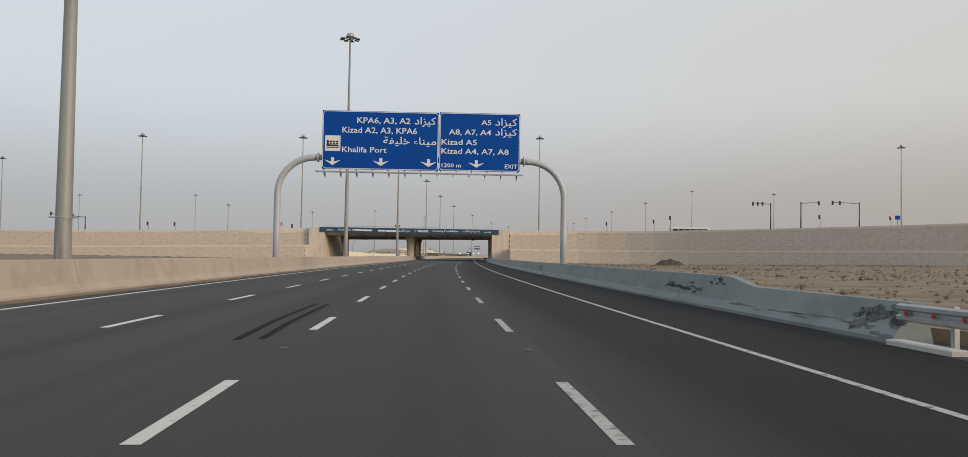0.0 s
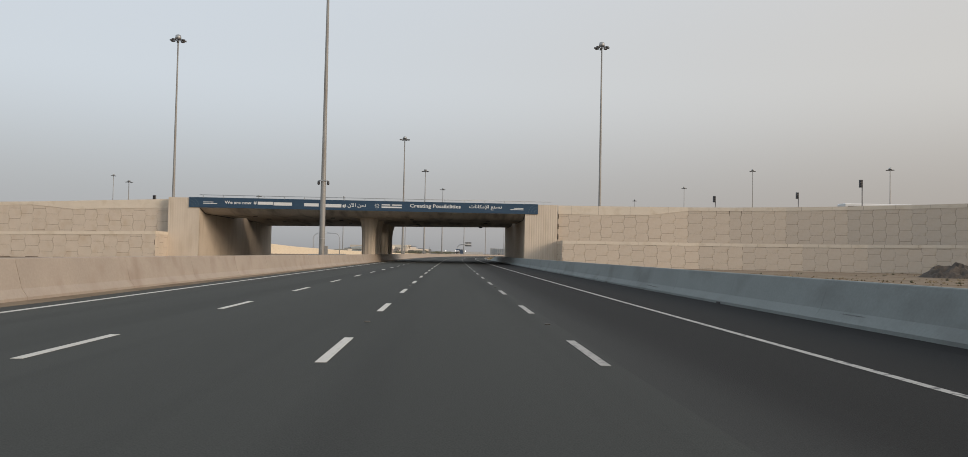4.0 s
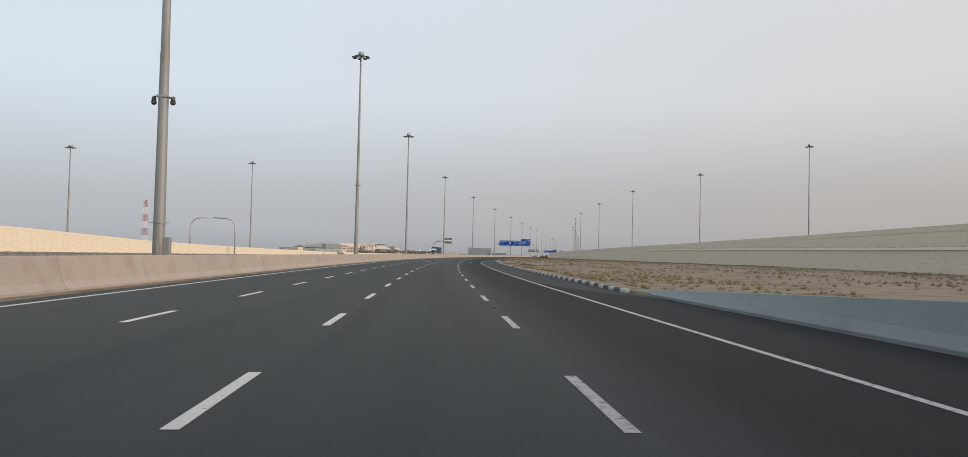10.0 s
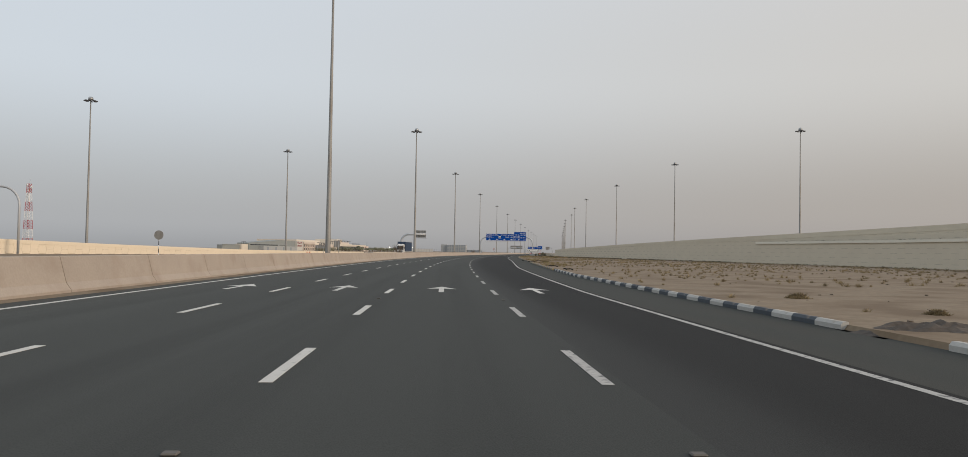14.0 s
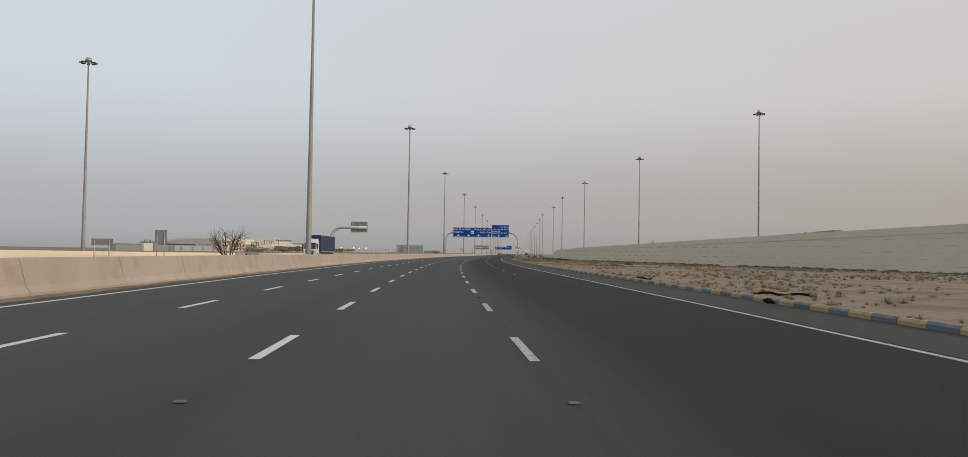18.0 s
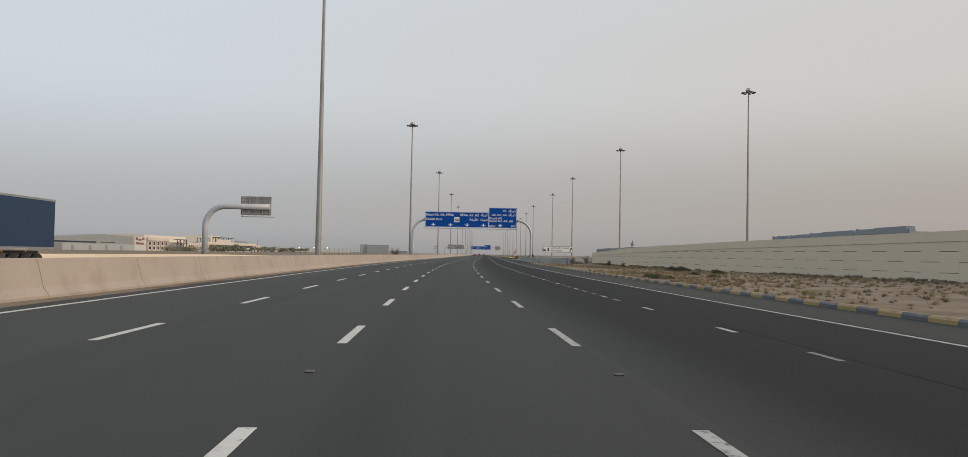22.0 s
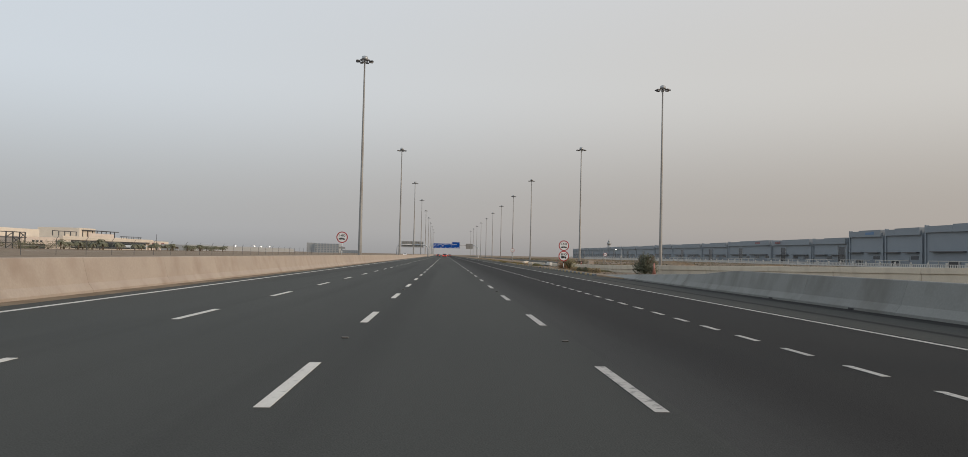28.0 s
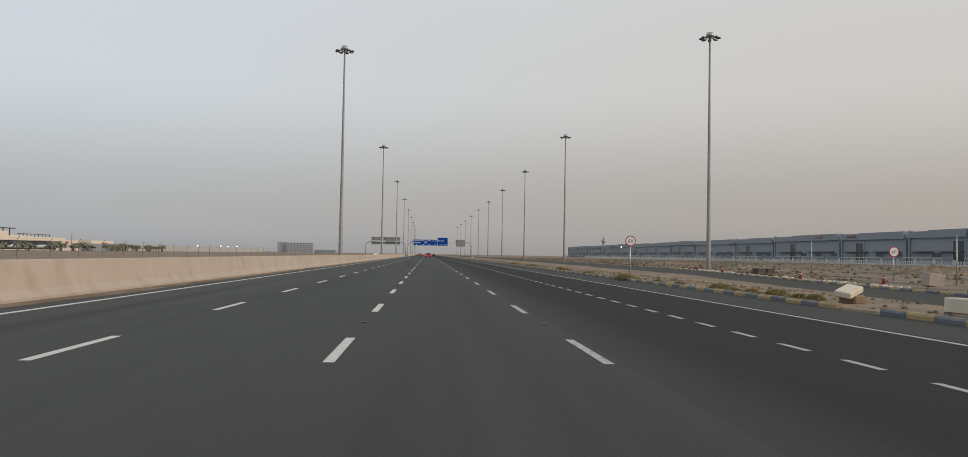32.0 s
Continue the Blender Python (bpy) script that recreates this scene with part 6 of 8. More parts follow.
    box(bm, -1.2, 1.2, 3.8, 9.2, 0.55, 0.8)
    part("chassis", bm, M_DARK_STEEL, t)
    for y in (1.6, 2.9, 4.2, 12.4, 15.4):
        for x in (-1.05, 1.05):
            wheel(t, x, y, 0.50, 0.34)
    return t


build_truck(stand(611.0, -23.3, 0, 180) @ Matrix.Translation((0, -16.6, 0)))


def build_car(name, m, paint, label, tall=1.0, rear=True):
    c = thing(name, m, label, "car", "cars")
    side = [(-2.25, 0.35), (2.25, 0.35), (2.28, 0.70), (2.05, 0.92), (1.15, 1.02), (0.55, 1.45 * tall), (-1.45, 1.48 * tall), (-2.10, 1.05), (-2.28, 0.95)]
    bm = bmesh.new()
    a = [bm.verts.new((-0.90 + (0.16 if z > 1.1 else 0), y, z)) for y, z in side]
    b = [bm.verts.new((0.90 - (0.16 if z > 1.1 else 0), y, z)) for y, z in side]
    bm.faces.new(a)
    bm.faces.new(b[::-1])
    for i in range(len(a)):
        bm.faces.new((a[i], a[(i + 1) % len(a)], b[(i + 1) % len(a)], b[i]))
    bmesh.ops.bevel(bm, geom=list(bm.edges), offset=0.07, segments=2, affect="EDGES")
    body = part("body", bm, paint, c)
    bm = bmesh.new()
    quad(bm, [(-0.68, -2.10, 1.10), (0.68, -2.10, 1.10), (0.62, -1.62, 1.42 * tall), (-0.62, -1.62, 1.42 * tall)])
    part("rear_window", bm, M_GLASS_DARK, body)
    bm = bmesh.new()
    quad(bm, [(0.70, 1.02, 1.10), (-0.70, 1.02, 1.10), (-0.64, 0.66, 1.40 * tall), (0.64, 0.66, 1.40 * tall)])
    part("windscreen", bm, M_GLASS_DARK, body)
    for x in (-0.72, 0.72):
        bm = bmesh.new()
        chamfer(bm, x - 0.16, x + 0.16, -2.33, -2.24, 0.78, 0.98, 0.02)
        part("tail_lamp", bm, M_RED_LAMP if rear else M_RED, body, "red tail lamp")
        bm = bmesh.new()
        chamfer(bm, x - 0.16, x + 0.16, 2.22, 2.30, 0.62, 0.78, 0.02)
        part("headlight", bm, M_WHITE_LAMP if not rear else M_WHITE, body)
    bm = bmesh.new()
    box(bm, -0.26, 0.26, -2.335, -2.29, 0.58, 0.70)
    part("number_plate", bm, M_WHITE, body)
    for x in (-0.78, 0.78):
        for y in (-1.4, 1.4):
            wheel(c, x, y, 0.34, 0.22)
    return c


coach = thing("coach", stand(228, 72.5, 7.65, -90), "white coach with dark windows crossing on the embankment", "coach")
bm = bmesh.new()
chamfer(bm, -1.25, 1.25, -9.5, 1.5, 0.45, 2.80, 0.12)
body = part("body", bm, M_CAR_WHITE, coach)
for k in range(6):
    for sx in (-1, 1):
        bm = bmesh.new()
        box(bm, sx * 1.252, sx * 1.27, -9.0 + 1.7 * k, -7.5 + 1.7 * k, 1.5, 2.4)
        part("window", bm, M_GLASS_DARK, body)
for y in (-7.6, -0.6):
    for x in (-1.05, 1.05):
        wheel(coach, x, y, 0.5, 0.3)


build_car("red_car", stand(1120, 1.7), M_CAR_RED, "red estate car far ahead in the middle lane, tail lamps lit", 1.15)
build_car("dark_car", stand(1215, -2.0), M_CAR_DARK, "dark saloon car far ahead")
build_car("dark_car", stand(1290, 5.3), M_CAR_DARK, "dark saloon car far ahead in the outer lane")
build_car("white_car", stand(1190, -20.5, 0, 180), M_CAR_WHITE, "white car on the opposite carriageway with headlights on", 1.1, rear=False)

# ---- buildings on the right: a long row of industrial units ----
# blue-grey cladding with far haze mixed in as a lighter base colour
M_CLAD = mat("hazed_blue_grey_cladding", (0.225, 0.257, 0.285), 0.6, 0.1, var=0.06, big=0.15, fine=3, bump=0.05, rand=0.4)
M_CLAD_PALE = mat("pale_cladding", (0.34, 0.355, 0.36), 0.6, var=0.05, big=0.15, fine=3, bump=0.05, rand=0.2)
M_SHED = mat("grey_green_shed_cladding", (0.235, 0.255, 0.25), 0.6, var=0.06, big=0.15, fine=3, bump=0.05)
M_PINK_CREAM = mat("pink_cream_render", (0.57, 0.50, 0.44), 0.85, var=0.07, big=0.2, fine=4, bump=0.05)
M_CREAM = mat("cream_render", (0.60, 0.545, 0.465), 0.85, var=0.07, big=0.2, fine=4, bump=0.05)
M_FENCE_WHITE = mat("white_painted_fence", (0.52, 0.51, 0.48), 0.8, var=0.06, bump=0.05)
# red letters with saturation lowered, painting in the haze of distance
M_SIGN_DULL = mat("haze_dulled_red_letters", (0.23, 0.10, 0.10), 0.6, bump=0)
M_SIGN_BLUE = mat("blue_letters", (0.11, 0.20, 0.34), 0.6, bump=0)


def build_unit(s, u, w, h, label, marks=None, far_mark=False, glass=0):
    """A unit whose front looks to the road, -x; w runs along the road."""
    root = thing("industrial_unit", stand(s, u), label, "warehouse", "industrial units")
    depth, split = (46.0 if s > 950 else 3.0), w * random.uniform(0.56, 0.68)
    gl = 5.2 if glass == 1 else split
    bm = bmesh.new()
    box(bm, 0, depth, 0.0, w - 2.2, -0.3, h - 1.2)
    part("wall", bm, M_CLAD, root)
    # proud parapet boards, the second a little lower and set back
    bm = bmesh.new()
    box(bm, -1.0, depth, 0.3, split - 0.2, h - 3.1, h)
    part("parapet", bm, M_CLAD, root, "proud parapet board")
    bm = bmesh.new()
    box(bm, -0.8, depth, split + 0.2, w - 3.4, h - 3.0, h - 0.35)
    part("parapet", bm, M_CLAD, root, "proud parapet board")
    # recessed link to the next unit
    bm = bmesh.new()
    box(bm, 1.6, depth, w - 2.2, w, -0.3, h - 2.4)
    part("link", bm, M_CLAD, root)
    bm = bmesh.new()
    box(bm, -0.45, 1.0, w - 3.3, w - 2.3, -0.3, h + 0.2)
    part("pilaster", bm, M_CLAD, root)
    bm = bmesh.new()
    box(bm, -0.10, -0.01, gl - 3.2, gl + 3.4, 0.0, h - 4.6 if glass < 2 else 3.0)
    part("entrance_glazing", bm, M_GLASS_DARK, root, "dark recessed entrance glazing")
    for y in (gl - 3.6, gl + 3.4):
        bm = bmesh.new()
        box(bm, -0.30, -0.005, y, y + 0.4, 0.0, h - 4.2 if glass < 2 else 3.2)
        part("entrance_jamb", bm, M_CLAD_PALE, root)
    n = max(2, int(w / 16))
    for k in range(n):
        y0 = 2.5 + (w - 12.0) * k / n
        if abs(y0 + 3 - gl) < 7.5:
            continue
        bm = bmesh.new()
        box(bm, -0.08, -0.01, y0, y0 + 5.5, 3.4, 4.9)
        part("window", bm, M_GLASS_DARK, root)
        bm = bmesh.new()
        box(bm, -0.10, -0.01, y0 + 6.5, y0 + 10.0, 0.0, 4.4)
        part("roller_door", bm, M_CLAD, root, "blue-grey roller door")
        for z in (1.1, 2.2, 3.3):
            bm = bmesh.new()
            box(bm, -0.13, -0.10, y0 + 6.5, y0 + 10.0, z - 0.04, z + 0.04)
            part("door_rib", bm, M_CLAD_PALE, root)
    for a, b_ in ((0.06, 0.42), (0.52, 0.88)):
        bm = bmesh.new()
        box(bm, -1.5, -0.01, w * a, w * b_, h * 0.37, h * 0.37 + 0.35)
        part("awning", bm, M_DARK_STEEL, root, "thin dark awning")
    bm = bmesh.new()
    box(bm, -8.6, -4.4, w * 0.08, w * 0.70, 2.75, 3.0)
    part("car_port", bm, M_FENCE_WHITE, root, "white canopy on thin posts")
    for k in range(7):
        bm = bmesh.new()
        y = w * 0.08 + (w * 0.62) * k / 6
        box(bm, -8.5, -8.3, y - 0.1, y + 0.1, -0.2, 2.75)
        part("canopy_post", bm, M_FENCE_WHITE, root)
    if marks:
        y0 = w - 16.0 if far_mark else split * 0.3
        for k in range(3):
            bm = bmesh.new()
            box(bm, -1.06, -1.005, y0 + k * 2.6, y0 + 2.2 + k * 2.6, h - 2.1, h - 1.0 + 0.25 * (k == 0))
            part("wordmark_bar", bm, marks, root)
    return root


random.seed(21)
EDGES = (948, 1002, 1062, 1092, 1124, 1163, 1217, 1291.5, 1348, 1428, 1486, 1558, 1618, 1690, 1750, 1822, 1882, 1954)
for i, (s, s_end) in enumerate(zip(EDGES, EDGES[1:])):
    tall = s < 1124
    h = (18.0, 17.6, 17.0, 16.9)[i] if tall else 14.0 + 0.35 * (i % 3 == 0)
    build_unit(s, 201.0, s_end - s, h, "tall blue-grey industrial unit with proud parapet boards" if tall else "blue-grey industrial unit with proud parapet boards", {3: M_SIGN_BLUE, 5: M_SIGN_DULL, 6: M_SIGN_DULL}.get(i), i == 5, 2 if tall else int(i == 4))
root = thing("yard_fence", stand(960, 165), "long low white boundary wall with posts", "fence", kind="structure")
inv = root.matrix_basis.inverted()
bm = bmesh.new()
box(bm, -0.15, 0.15, 0, 9.8, -0.2, 0.55)
box(bm, -0.10, 0.10, 0, 9.8, 1.35, 1.55)
for k in range(8):
    box(bm, -0.09, 0.09, 0.5 + 1.2 * k, 0.85 + 1.2 * k, 0.55, 1.35)
me_f = mesh("fence_panel", bm, M_FENCE_WHITE)
bm = bmesh.new()
box(bm, -0.25, 0.25, -0.25, 0.25, -0.2, 2.1)
me_p = mesh("fence_post", bm, M_FENCE_WHITE)
for k in range(70):
    part("fence_panel", me_f, None, root, m=inv @ stand(960 + 10 * k + 0.1, 165))
    part("fence_post", me_p, None, root, m=inv @ stand(960 + 10 * k, 165))

# low concrete walls and debris beside the exit
def low_wall(s0, s1, u0, u1, h0, h1, label):
    """A low wall of blocks under a proud coping, its top falling from h0 to h1."""
    n = max(1, int((s1 - s0) / 6))
    root = thing("low_wall", stand(s0, u0), label, "wall", kind="structure")
    inv = root.matrix_basis.inverted()
    for k in range(n):
        a, b = at(s0 + (s1 - s0) * k / n, u0 + (u1 - u0) * k / n), at(s0 + (s1 - s0) * (k + 1) / n, u0 + (u1 - u0) * (k + 1) / n)
        d = b - a
        bm = bmesh.new()
        ha, hb = h0 + (h1 - h0) * k / n, h0 + (h1 - h0) * (k + 1) / n
        m = inv @ Matrix.Translation(a) @ Matrix.Rotation(math.atan2(-d.x, d.y), 4, "Z")
        slope = Matrix.Translation((0, 0, ha)) @ Matrix.Rotation(math.atan2(hb - ha, d.length), 4, "X")
        chamfer(bm, 0, 0.25, 0.01, d.length - 0.01, -0.6 - ha, -0.38, 0.02)
        part("wall_block", bm, M_LOW_WALL, root, m=m @ slope)
        bm = bmesh.new()
        chamfer(bm, -0.06, 0.30, 0.004, d.length - 0.004, -0.38, 0.0, 0.02)
        part("coping", bm, M_LOW_WALL, root, m=m @ slope)


low_wall(776, 812, 31.5, 18.0, 1.34, 0.74, "low pale concrete wall closing the ramp")
low_wall(812, 838, 18.0, 17.7, 0.72, 0.52, "low pale concrete wall beside the sandy verge")
low_wall(838.02, 849.7, 17.7, 16.8, 0.52, 0.47, "low pale concrete wall running out into the sand")
low_wall(858.7, 861.4, 14.9, 14.6, 0.50, 0.50, "short stretch of low white wall")
low_wall(852.6, 858.5, 15.8, 15.0, 0.50, 0.50, "short stretch of low white wall")
for s, u, ang, sz in ((851.6, 16.9, 25, (1.2, 0.8, 0.42)), (882.8, 28.3, 5, (0.95, 0.6, 0.66))):
    bm = bmesh.new()
    chamfer(bm, -sz[0] / 2, sz[0] / 2, -sz[1] / 2, sz[1] / 2, -0.05, sz[2], 0.03)
    tagged(part("concrete_block", bm, M_FENCE_WHITE if s < 860 else M_BARRIER_WARM, m=stand(s, u, 0.12, ang) @ Matrix.Rotation(radians(8), 4, "Y")), "chipped white concrete block lying in the sand" if s < 860 else "dull beige concrete block standing in the sandy field", "concrete block", "loose blocks")
M_BOLLARD = mat("sun_faded_red_plastic", (0.26, 0.055, 0.045), 0.7, var=0.12, big=3, fine=20, bump=0.05)
bm = bmesh.new()
cyl(bm, (0, 0, 0), (0, 0, 0.52), 0.12, 0.06, 10)
cyl(bm, (0, 0, 0), (0, 0, 0.05), 0.18, 0.18, 10)
me_boll = mesh("bollard_body", bm, M_BOLLARD)
bm = bmesh.new()
cyl(bm, (0, 0, 0.34), (0, 0, 0.40), 0.088, 0.082, 10)
me_band = mesh("bollard_band", bm, M_FENCE_WHITE)
slab = thing("leaning_slab", stand(866.3, 14.7, 0.05, 35), "white concrete slab propped on a brown broken block", "concrete slab")
bm = bmesh.new()
chamfer(bm, -0.44, 0.44, -0.27, 0.27, -0.10, 0.10, 0.03)
part("slab", bm, M_LOW_WALL, slab, m=Matrix.Translation((-0.05, 0, 0.38)) @ Matrix.Rotation(radians(-14), 4, "Y") @ Matrix.Rotation(radians(10), 4, "X"))
bm = bmesh.new()
chamfer(bm, -0.22, 0.52, -0.30, 0.28, -0.05, 0.27, 0.06)
part("block", bm, M_SAND, slab, "brown broken block")
b0 = thing("bollard", stand(885.2, 27.0, 0.1), "small red plastic bollard with a white band", "bollard", "bollards")
part("body", me_boll, None, b0)
part("band", me_band, None, b0)
for s, off in ((893.4, 0.5), (906.7, 0.5), (915.1, 0.4), (926.7, 0.4), (933.2, 0.4), (953, 0.6), (975, 0.6), (1000, 0.6)):
    copy_thing(b0, stand(s, service_far(s) + off, 0.1))
cone = thing("traffic_cone", stand(531, -30.6), "pair-high orange and white traffic cone", "traffic cone", "traffic cones")
bm = bmesh.new()
cyl(bm, (0, 0, 0), (0, 0, 0.95), 0.20, 0.05, 12)
box(bm, -0.28, 0.28, -0.28, 0.28, 0, 0.05)
part("body", bm, mat("orange_plastic", (0.55, 0.11, 0.03), 0.6, bump=0), cone)
copy_thing(cone, stand(530.3, -31.0))

# ---- buildings on the left ----
def facade(root, s_len, depth, h, material, name="wall"):
    bm = bmesh.new()
    box(bm, -depth, 0, 0, s_len, -0.3, h)
    return part(name, bm, material, root)


def band(root, name, x0, x1, y0, y1, z0, z1, material, label=""):
    bm = bmesh.new()
    box(bm, x0, x1, y0, y1, z0, z1)
    return part(name, bm, material, root, label)


b = thing("grey_shed", stand(903, -205), "low grey metal shed", "building")
facade(b, 30, 4, 3.7, M_SHED)
band(b, "roof_edge", -0.2, 0.25, -0.2, 30.2, 3.7, 4.0, M_SHED)
b = thing("stair_tower", stand(934, -204), "pale stair tower with steel frames on its roof", "building")
facade(b, 12, 5, 4.5, M_CREAM)
for y in (3, 6, 9, 11):
    band(b, "roof_frame", -1.2, -1.0, y, y + 0.25, 4.5, 6.4, M_DARK_STEEL)
band(b, "roof_frame", -1.2, -1.0, 3, 11.2, 6.2, 6.4, M_DARK_STEEL)
b = thing("warehouse", stand(950, -205), "long pale grey warehouse with a low pitched roof", "warehouse")
bm = bmesh.new()
v = [bm.verts.new(p) for p in ((0, 0, -0.3), (0, 106, -0.3), (0, 106, 8.2), (0, 70, 8.7), (0, 0, 5.5), (-9, 0, -0.3), (-9, 106, -0.3), (-9, 106, 8.2), (-9, 70, 8.7), (-9, 0, 5.5))]
for f in ((0, 1, 2, 3, 4), (9, 8, 7, 6, 5), (4, 3, 8, 9), (3, 2, 7, 8), (1, 6, 7, 2), (0, 4, 9, 5)):
    bm.faces.new([v[i] for i in f])
part("wall", bm, M_SHED, b)
band(b, "vent_strip", 0.01, 0.2, 3, 62, 3.9, 4.6, M_GLASS_DARK, "dark louvre strip")
band(b, "vent_strip", 0.01, 0.2, 66, 84, 4.2, 4.5, M_GLASS_DARK, "dark louvre strip")
band(b, "lean_to", 0.0, 4.0, 20, 100, -0.3, 3.4, M_CLAD_PALE, "pale lean-to along the foot")
for k in range(4):
    band(b, "door", 4.01, 4.08, 28 + 18 * k, 31 + 18 * k, -0.2, 2.6, M_CLAD)
b = thing("sign_block", stand(1056.5, -203.5), "white block with a dark red company sign", "building")
facade(b, 16, 12, 8.4, M_FENCE_WHITE)
for x0, x1, z0, z1 in ((1.5, 4.5, 6.2, 7.9), (5.2, 9.5, 5.9, 7.1), (10.2, 13.5, 6.4, 7.8), (2, 5.0, 3.6, 5.2), (5.4, 13, 3.6, 4.8)):
    band(b, "wordmark_bar", 0.01, 0.12, x0, x1, z0, z1, M_SIGN_DULL)
b = thing("office_building", stand(1078, -205), "pale pink-cream office block with tall fins between window bays", "building")
facade(b, 33, 30, 7.9, M_PINK_CREAM)
band(b, "parapet", 0.005, 0.9, -0.2, 33.2, 6.3, 8.1, M_PINK_CREAM)
for k in range(6):
    band(b, "fin", 0.01, 0.8, 0.3 + 6.4 * k, 1.1 + 6.4 * k, -0.2, 6.3, M_PINK_CREAM)
for k in range(5):
    for z0, z1 in ((0.8, 2.6), (3.6, 5.6)):
        band(b, "window", 0.01, 0.08, 2.0 + 6.4 * k, 5.8 + 6.4 * k, z0, z1, M_GLASS_DARK)
b = thing("pipe_tower", stand(1119, -202), "grey steel stair and pipe tower with diagonal braces", "tower")
for y in (0, 6, 12, 17):
    band(b, "post", -0.2, 0.2, y, y + 0.5, -0.2, 7.9, M_DARK_STEEL)
for z in (2.4, 5.0, 7.6):
    band(b, "platform", -2.5, 0.25, 0, 17.5, z, z + 0.35, M_DARK_STEEL)
for y0, z0, z1 in ((0, 0, 2.5), (6, 5.2, 2.5), (6, 2.6, 5.2), (12, 7.6, 5.2), (0, 5.2, 7.6)):
    bm = bmesh.new()
    cyl(bm, (0.1, y0 + 0.2, z0), (0.1, y0 + 6.2, z1), 0.22, n=6)
    part("brace", bm, M_DARK_STEEL, b)
b = thing("plant_building", stand(1137, -206), "pale plant building with a set-back grey hall behind", "building")
facade(b, 44, 20, 5.9, M_PINK_CREAM)
# flat dark plate on the wall in place of a shadowed gap
band(b, "undercroft", 0.01, 0.1, 1, 27, 0.0, 2.4, M_GLASS_DARK, "dark open undercroft")
band(b, "upper_hall", -60, -20.2, -14, 62, -0.2, 10.6, M_CREAM, "grey hall set back behind")
for k in range(3):
    band(b, "window", 0.01, 0.08, 14 + 4 * k, 16.4 + 4 * k, 3.2, 4.2, M_GLASS_DARK)
b = thing("canteen_building", stand(1181, -208) @ Matrix.Diagonal((1, 1, 1.15, 1)), "cream building with a long dark glazed front and roof pergola", "building")
facade(b, 133, 50, 4.4, M_CREAM)
band(b, "corner_block", 0.02, 3.4, 0, 9, -0.2, 5.0, M_CREAM, "solid cream corner")
for k in range(15):
    band(b, "glazing", 0.02, 0.15, 10 + 8.0 * k, 17.8 + 8.0 * k, 0.4, 4.2, M_GLASS_DARK, "dark glazed bay")
band(b, "canopy", 0.0, 3.6, -1, 134, 4.55, 6.2, M_CREAM, "deep cream canopy band")
band(b, "roof_storey", -30, -6, 40, 62, 4.4, 10.9, M_CREAM, "set-back roof storey")
for k in range(5):
    band(b, "roof_frame_post", -4, -3.6, 3 + 7 * k, 3.4 + 7 * k, 6.2, 8.6, M_DARK_STEEL)
band(b, "roof_frame_beam", -4.2, -3.4, 3, 31.5, 8.4, 8.7, M_DARK_STEEL)
band(b, "roof_screen", -14, -12, 36, 96, 4.4, 7.6, M_CREAM)
band(b, "roof_screen", -14, -12, 96, 128, 4.4, 6.9, M_CREAM)
for k in range(8):
    band(b, "pergola_post", -6, -5.6, 44 + 6.6 * k, 44.45 + 6.6 * k, 6.0, 9.8, M_DARK_STEEL)
band(b, "pergola_beam", -7, -4.6, 43, 94, 9.6, 10.0, M_DARK_STEEL)
band(b, "roof_block", -5.4, -4.4, 50, 86, 6.0, 8.4, M_PINK_CREAM, "low pale block under the pergola")
for k in range(9):
    band(b, "rail_post", -3, -2.7, 94 + 4.2 * k, 94.3 + 4.2 * k, 6.0, 7.5, M_DARK_STEEL)
band(b, "pergola_beam", -3.2, -2.6, 93, 129, 7.4, 7.65, M_DARK_STEEL)
b = thing("gate_house", stand(1315, -207) @ Matrix.Diagonal((1, 1, 1.15, 1)), "low pink-cream end building with a small red sign", "building")
facade(b, 24, 20, 5.4, M_PINK_CREAM)
band(b, "wordmark_bar", 0.02, 0.2, 5, 9, 3.2, 4.6, M_SIGN_DULL)
band(b, "door", 0.02, 0.1, 14, 17, -0.2, 2.4, M_GLASS_DARK)
band(b, "flagpole", 1.0, 1.2, 11, 11.25, -0.2, 10.0, M_DARK_STEEL)
# pale shade canopies over the parking bays
for s in (1216, 1240, 1262, 1284):
    c = thing("shade_canopy", stand(s, -187), "white arched shade canopy over parking bays", "canopy", "shade canopies")
    bm = bmesh.new()
    arc = [(9.0 - 9.0 * math.cos(radians(a)), 1.6 + 1.3 * math.sin(radians(a))) for a in range(0, 181, 20)]
    up_, dn = [[bm.verts.new((x, y, z - d)) for y, z in arc for x in (0.0, 5.0)] for d in (0.0, 0.12)]
    for ring in (up_, dn):
        for k in range(len(arc) - 1):
            bm.faces.new((ring[2 * k], ring[2 * k + 2], ring[2 * k + 3], ring[2 * k + 1]))
    part("sheet", bm, M_FENCE_WHITE, c)
    for y in (0.3, 9.0, 17.7):
        band(c, "post", 4.7, 4.9, y - 0.1, y + 0.1, -0.2, 1.7 if y != 9.0 else 2.8, M_FENCE_WHITE)
b = thing("distant_hall", stand(1640, -321), "low cream hall with a small sign", "building")
facade(b, 56, 90, 9.3, M_CREAM)
bm = bmesh.new()
